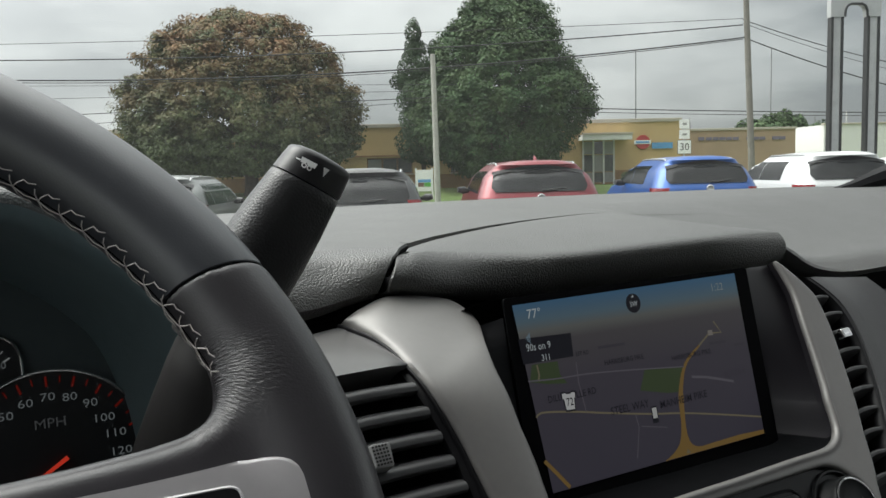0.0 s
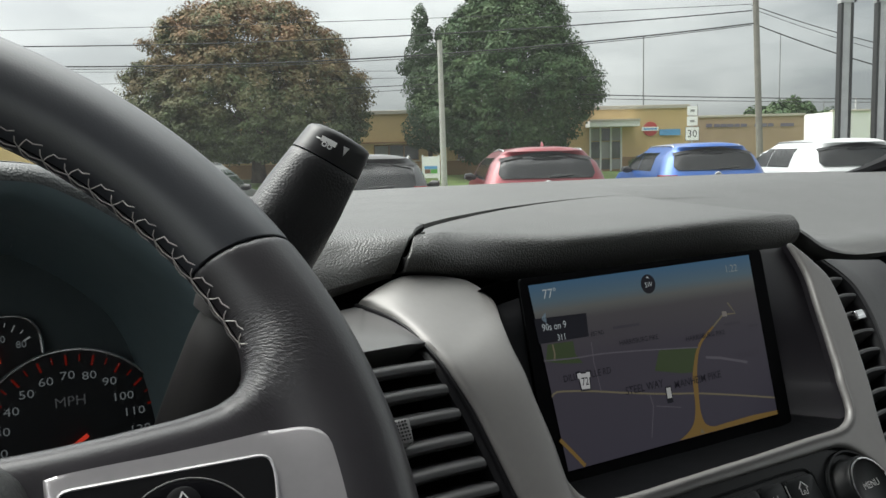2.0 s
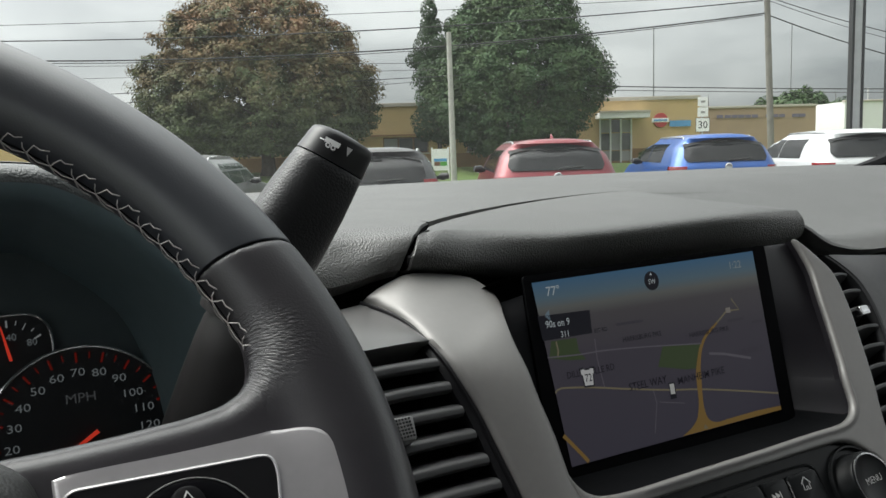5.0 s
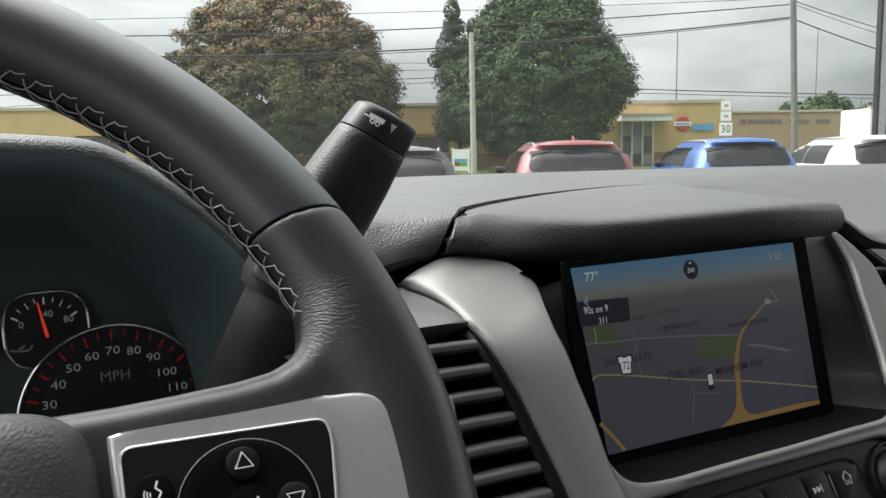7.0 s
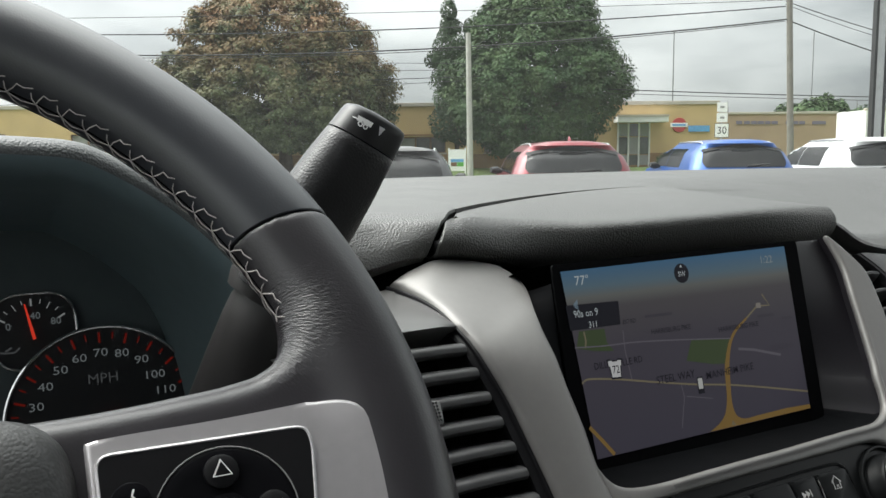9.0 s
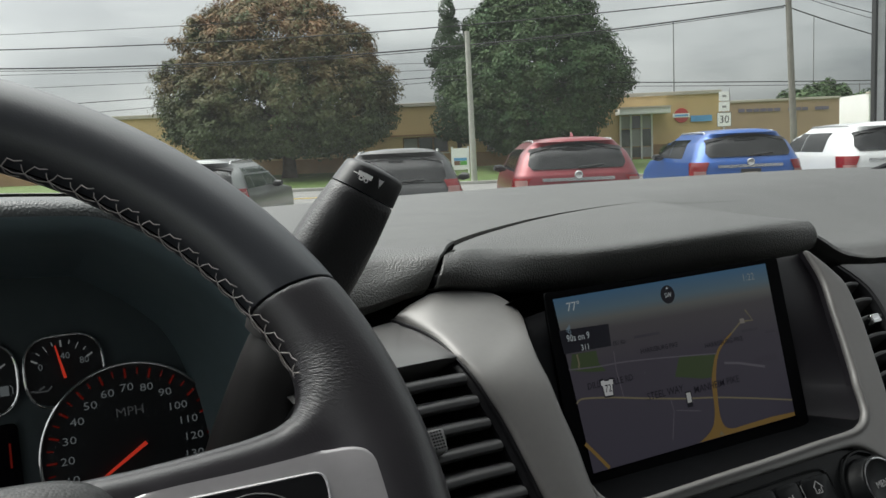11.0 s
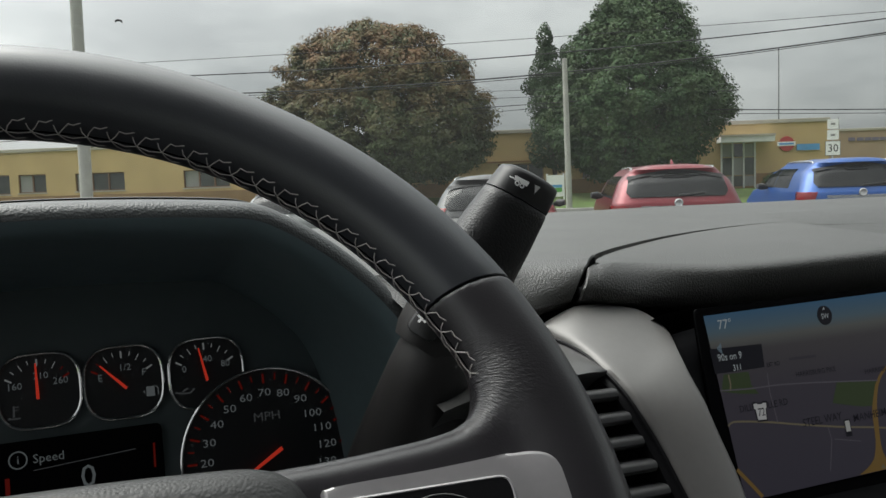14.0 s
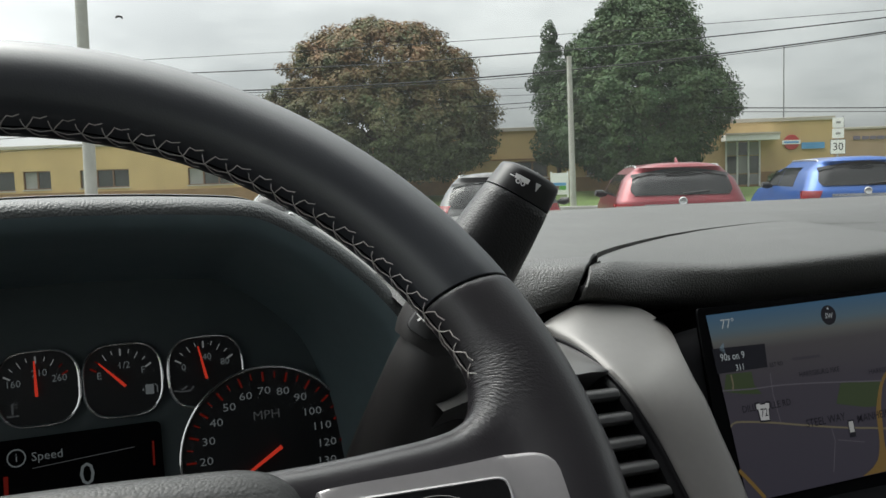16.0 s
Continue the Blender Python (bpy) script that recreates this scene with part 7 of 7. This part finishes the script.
def crown_mesh(blobs, leaves, size, seed, core=0.6):
    """Many small leaves on and in overlapping lobes; each lobe: centre, radii."""
    rng = np.random.default_rng(seed)
    vol = np.array([r[0] * r[1] + r[1] * r[2] + r[0] * r[2] for _, r in blobs])
    pick = rng.choice(len(blobs), leaves, p=vol / vol.sum())
    cen, rad = np.array([c for c, _ in blobs])[pick], np.array([r for _, r in blobs])[pick]
    d = rng.normal(size=(leaves, 3))
    d /= np.linalg.norm(d, axis=1)[:, None]
    p = cen + d * rad * (1 - core * rng.random(leaves) ** 2)[:, None]
    bump = np.array([noise.noise(Vector(q) * 0.9) for q in p])
    p += d * (bump * 0.6)[:, None]
    return leaf_cards(p, d + rng.normal(size=(leaves, 3)) * 0.4 + np.array((0, 0, 0.45)), size, rng)


def dome_mesh(mid, zs, left, right, deep, clumps, per, size, seed):
    """A round-headed crown: leaf clumps set on a dome whose half widths change with height, with gaps between them."""
    rng = np.random.default_rng(seed)
    lo, hi = zs[0], zs[-1]
    fine = np.linspace(lo, hi, 60)
    wide = (np.interp(fine, zs, left) + np.interp(fine, zs, right)) / 2
    weight = wide + 1.2
    z = rng.choice(fine, clumps, p=weight / weight.sum()) + rng.uniform(-0.1, 0.1, clumps)
    a = rng.uniform(0, 2 * math.pi, clumps)
    ca, sa = np.cos(a), np.sin(a)
    half = np.where(ca > 0, np.interp(z, zs, right), np.interp(z, zs, left))
    r = 1 - 0.40 * rng.random(clumps) ** 1.6
    c = np.stack([mid[0] + ca * half * r, mid[1] + sa * half * r * deep, z], 1)
    lump = np.array([noise.noise(Vector(q) * 0.55) for q in c])
    out = np.stack([ca, sa, 0.25 + 1.3 * ((z - lo) / (hi - lo)) ** 2], 1)
    out /= np.linalg.norm(out, axis=1)[:, None]
    c += out * (lump * 0.75 - 0.32)[:, None]
    wid = rng.uniform(0.26, 0.62, clumps)
    k = np.repeat(np.arange(clumps), per)
    o = rng.normal(size=(len(k), 3))
    o *= (rng.random(len(k)) ** 0.5 / np.linalg.norm(o, axis=1))[:, None]
    p = c[k] + o * wid[k][:, None] * np.array((1.25, 1.25, 0.72))
    return leaf_cards(p, out[k] * 0.7 + o * 0.8 + rng.normal(size=(len(k), 3)) * 0.45 + np.array((0, 0, 0.5)), size, rng)


def tree(label, at, trunk_r, fork_z, blobs, leaves, size, mat, seed, crown=None):
    s, d = at
    z = ground_z(d)
    tr = thing("tree", label, "tree", at=(s, d, z), frame_of=STREET)
    part("trunk", tube([(s, d, z - 0.2), (s + 0.03, d, z + 0.4), (s, d, fork_z), (s + 0.1, d, fork_z + 2.2), (s, d, fork_z + 4.5)], [trunk_r * 1.4, trunk_r * 1.05, trunk_r * 0.85, trunk_r * 0.5, trunk_r * 0.15], 12), M_BARK, tr)
    rng = random.Random(seed)
    for k in range(9):
        c, r = blobs[k % len(blobs)]
        end = Vector(c) + Vector((rng.uniform(-0.5, 0.5) * r[0], rng.uniform(-0.5, 0.5) * r[1], rng.uniform(-0.1, 0.5) * r[2]))
        start = Vector((s, d, fork_z - 0.3 + 0.25 * k))
        mid = start.lerp(end, 0.5) + Vector((0, 0, 0.4))
        part("limb", tube([start, mid, end], [trunk_r * 0.42, trunk_r * 0.26, 0.03], 8), M_BARK, tr)
    me = crown or crown_mesh(blobs, leaves, size, seed)
    me.transform(Matrix.Translation(-Vector((s, d, z))))
    me.materials.append(mat)
    cr = new("crown", me)
    cr.parent = tr
    tagged(cr, kind="stuff")
    return tr


L1 = leaf_material("turning_maple_leaves", (0.082, 0.104, 0.050), (0.27, 0.150, 0.082), 2.6, 8.0, 0.9)
L2 = leaf_material("dark_green_leaves", (0.050, 0.092, 0.040), (0.10, 0.125, 0.045), -2.0, 3.0, 0.35)
L3 = leaf_material("conifer_needles", (0.045, 0.075, 0.035))
DOME_Z = (1.7, 2.1, 2.8, 4.0, 5.0, 6.2, 7.2, 8.0, 8.6, 9.3, 9.9, 10.2)
tree("broad round-headed tree, green turning rust at the top", (-8.75, 46), 0.36, 2.1,
     [((-9.2, 46, 5.3), (5.2, 4.2, 3.2)), ((-12.6, 46, 4.1), (2.5, 3.0, 2.0)), ((-5.4, 46, 4.2), (2.5, 3.0, 2.0)), ((-9.6, 45.6, 7.3), (3.6, 3.2, 1.8)), ((-6.6, 45.8, 6.6), (2.6, 2.8, 1.9))], 0, 0.1, L1, 3,
     dome_mesh((-9.05, 46), DOME_Z, (4.0, 5.15, 6.0, 6.5, 6.5, 6.3, 5.85, 5.25, 4.65, 3.7, 2.3, 0.5), (4.0, 5.1, 6.2, 6.4, 6.3, 5.9, 5.4, 4.85, 4.35, 3.6, 2.3, 0.5), 0.72, 1900, 95, 0.135, 3))
TALL_Z = (1.5, 2.0, 2.6, 3.7, 4.6, 5.4, 6.1, 6.8, 7.8, 8.8, 9.85, 10.7, 11.05)
tree("tall dense dark green tree in full leaf", (4.8, 46), 0.34, 1.6,
     [((4.9, 46, 6.2), (3.2, 3.0, 3.6)), ((5.2, 46, 8.8), (2.2, 2.2, 1.8)), ((2.7, 46, 4.6), (2.2, 2.4, 2.5)), ((7.2, 46, 4.4), (2.2, 2.4, 2.4)), ((8.7, 45.8, 4.8), (1.0, 1.4, 1.0))], 0, 0.1, L2, 5,
     dome_mesh((4.6, 46), TALL_Z, (2.3, 3.1, 3.95, 4.6, 4.5, 4.4, 4.15, 3.9, 3.5, 3.0, 2.4, 1.5, 0.3), (2.6, 3.3, 3.8, 4.6, 5.1, 5.35, 5.1, 4.3, 4.0, 3.5, 2.8, 1.7, 0.3), 0.78, 1700, 95, 0.135, 5))
tree("slender dark conifer beside a larger tree", (0.55, 49), 0.16, 1.6,
     [((0.5, 49, 3.6), (1.5, 1.2, 2.0)), ((0.35, 49, 5.6), (1.35, 1.0, 1.2)), ((0.45, 49, 7.2), (1.15, 0.9, 0.9)), ((0.25, 49, 8.3), (0.8, 0.7, 0.8)), ((0.25, 49, 9.3), (0.4, 0.4, 0.9)), ((1.3, 49, 8.3), (0.55, 0.6, 0.5)), ((-0.5, 49, 6.6), (0.6, 0.6, 0.5))], 26000, 0.11, L3, 8)
for k, (s, d, w, h) in enumerate(((30.9, 78, 1.9, 2.2), (33.0, 77, 2.4, 2.9), (35.2, 79, 2.2, 2.4), (24.2, 82, 2.6, 1.3), (27.4, 84, 2.8, 1.4), (40, 84, 3, 2))):
    tree("small far tree behind the low buildings", (s, d), 0.12, 1.6, [((s, d, 3.1), (w, w, h)), ((s + 0.6, d, 3.6), (w * 0.6, w * 0.6, h * 0.9))], 9000, 0.28, L2, 20 + k)
for k, s in enumerate((9.6, 12.9, 13.5)):
    sh2 = thing("shrub", "clipped green shrub by the entrance", "shrub", at=(s, 49.4, 0.40), frame_of=STREET)
    me = crown_mesh([((s, 49.4, 0.75), (0.55, 0.5, 0.45))], 500, 0.16, 40 + k)
    me.transform(Matrix.Translation(-Vector((s, 49.4, 0.40))))
    me.materials.append(L2)
    cr = new("leaves", me)
    cr.parent = sh2
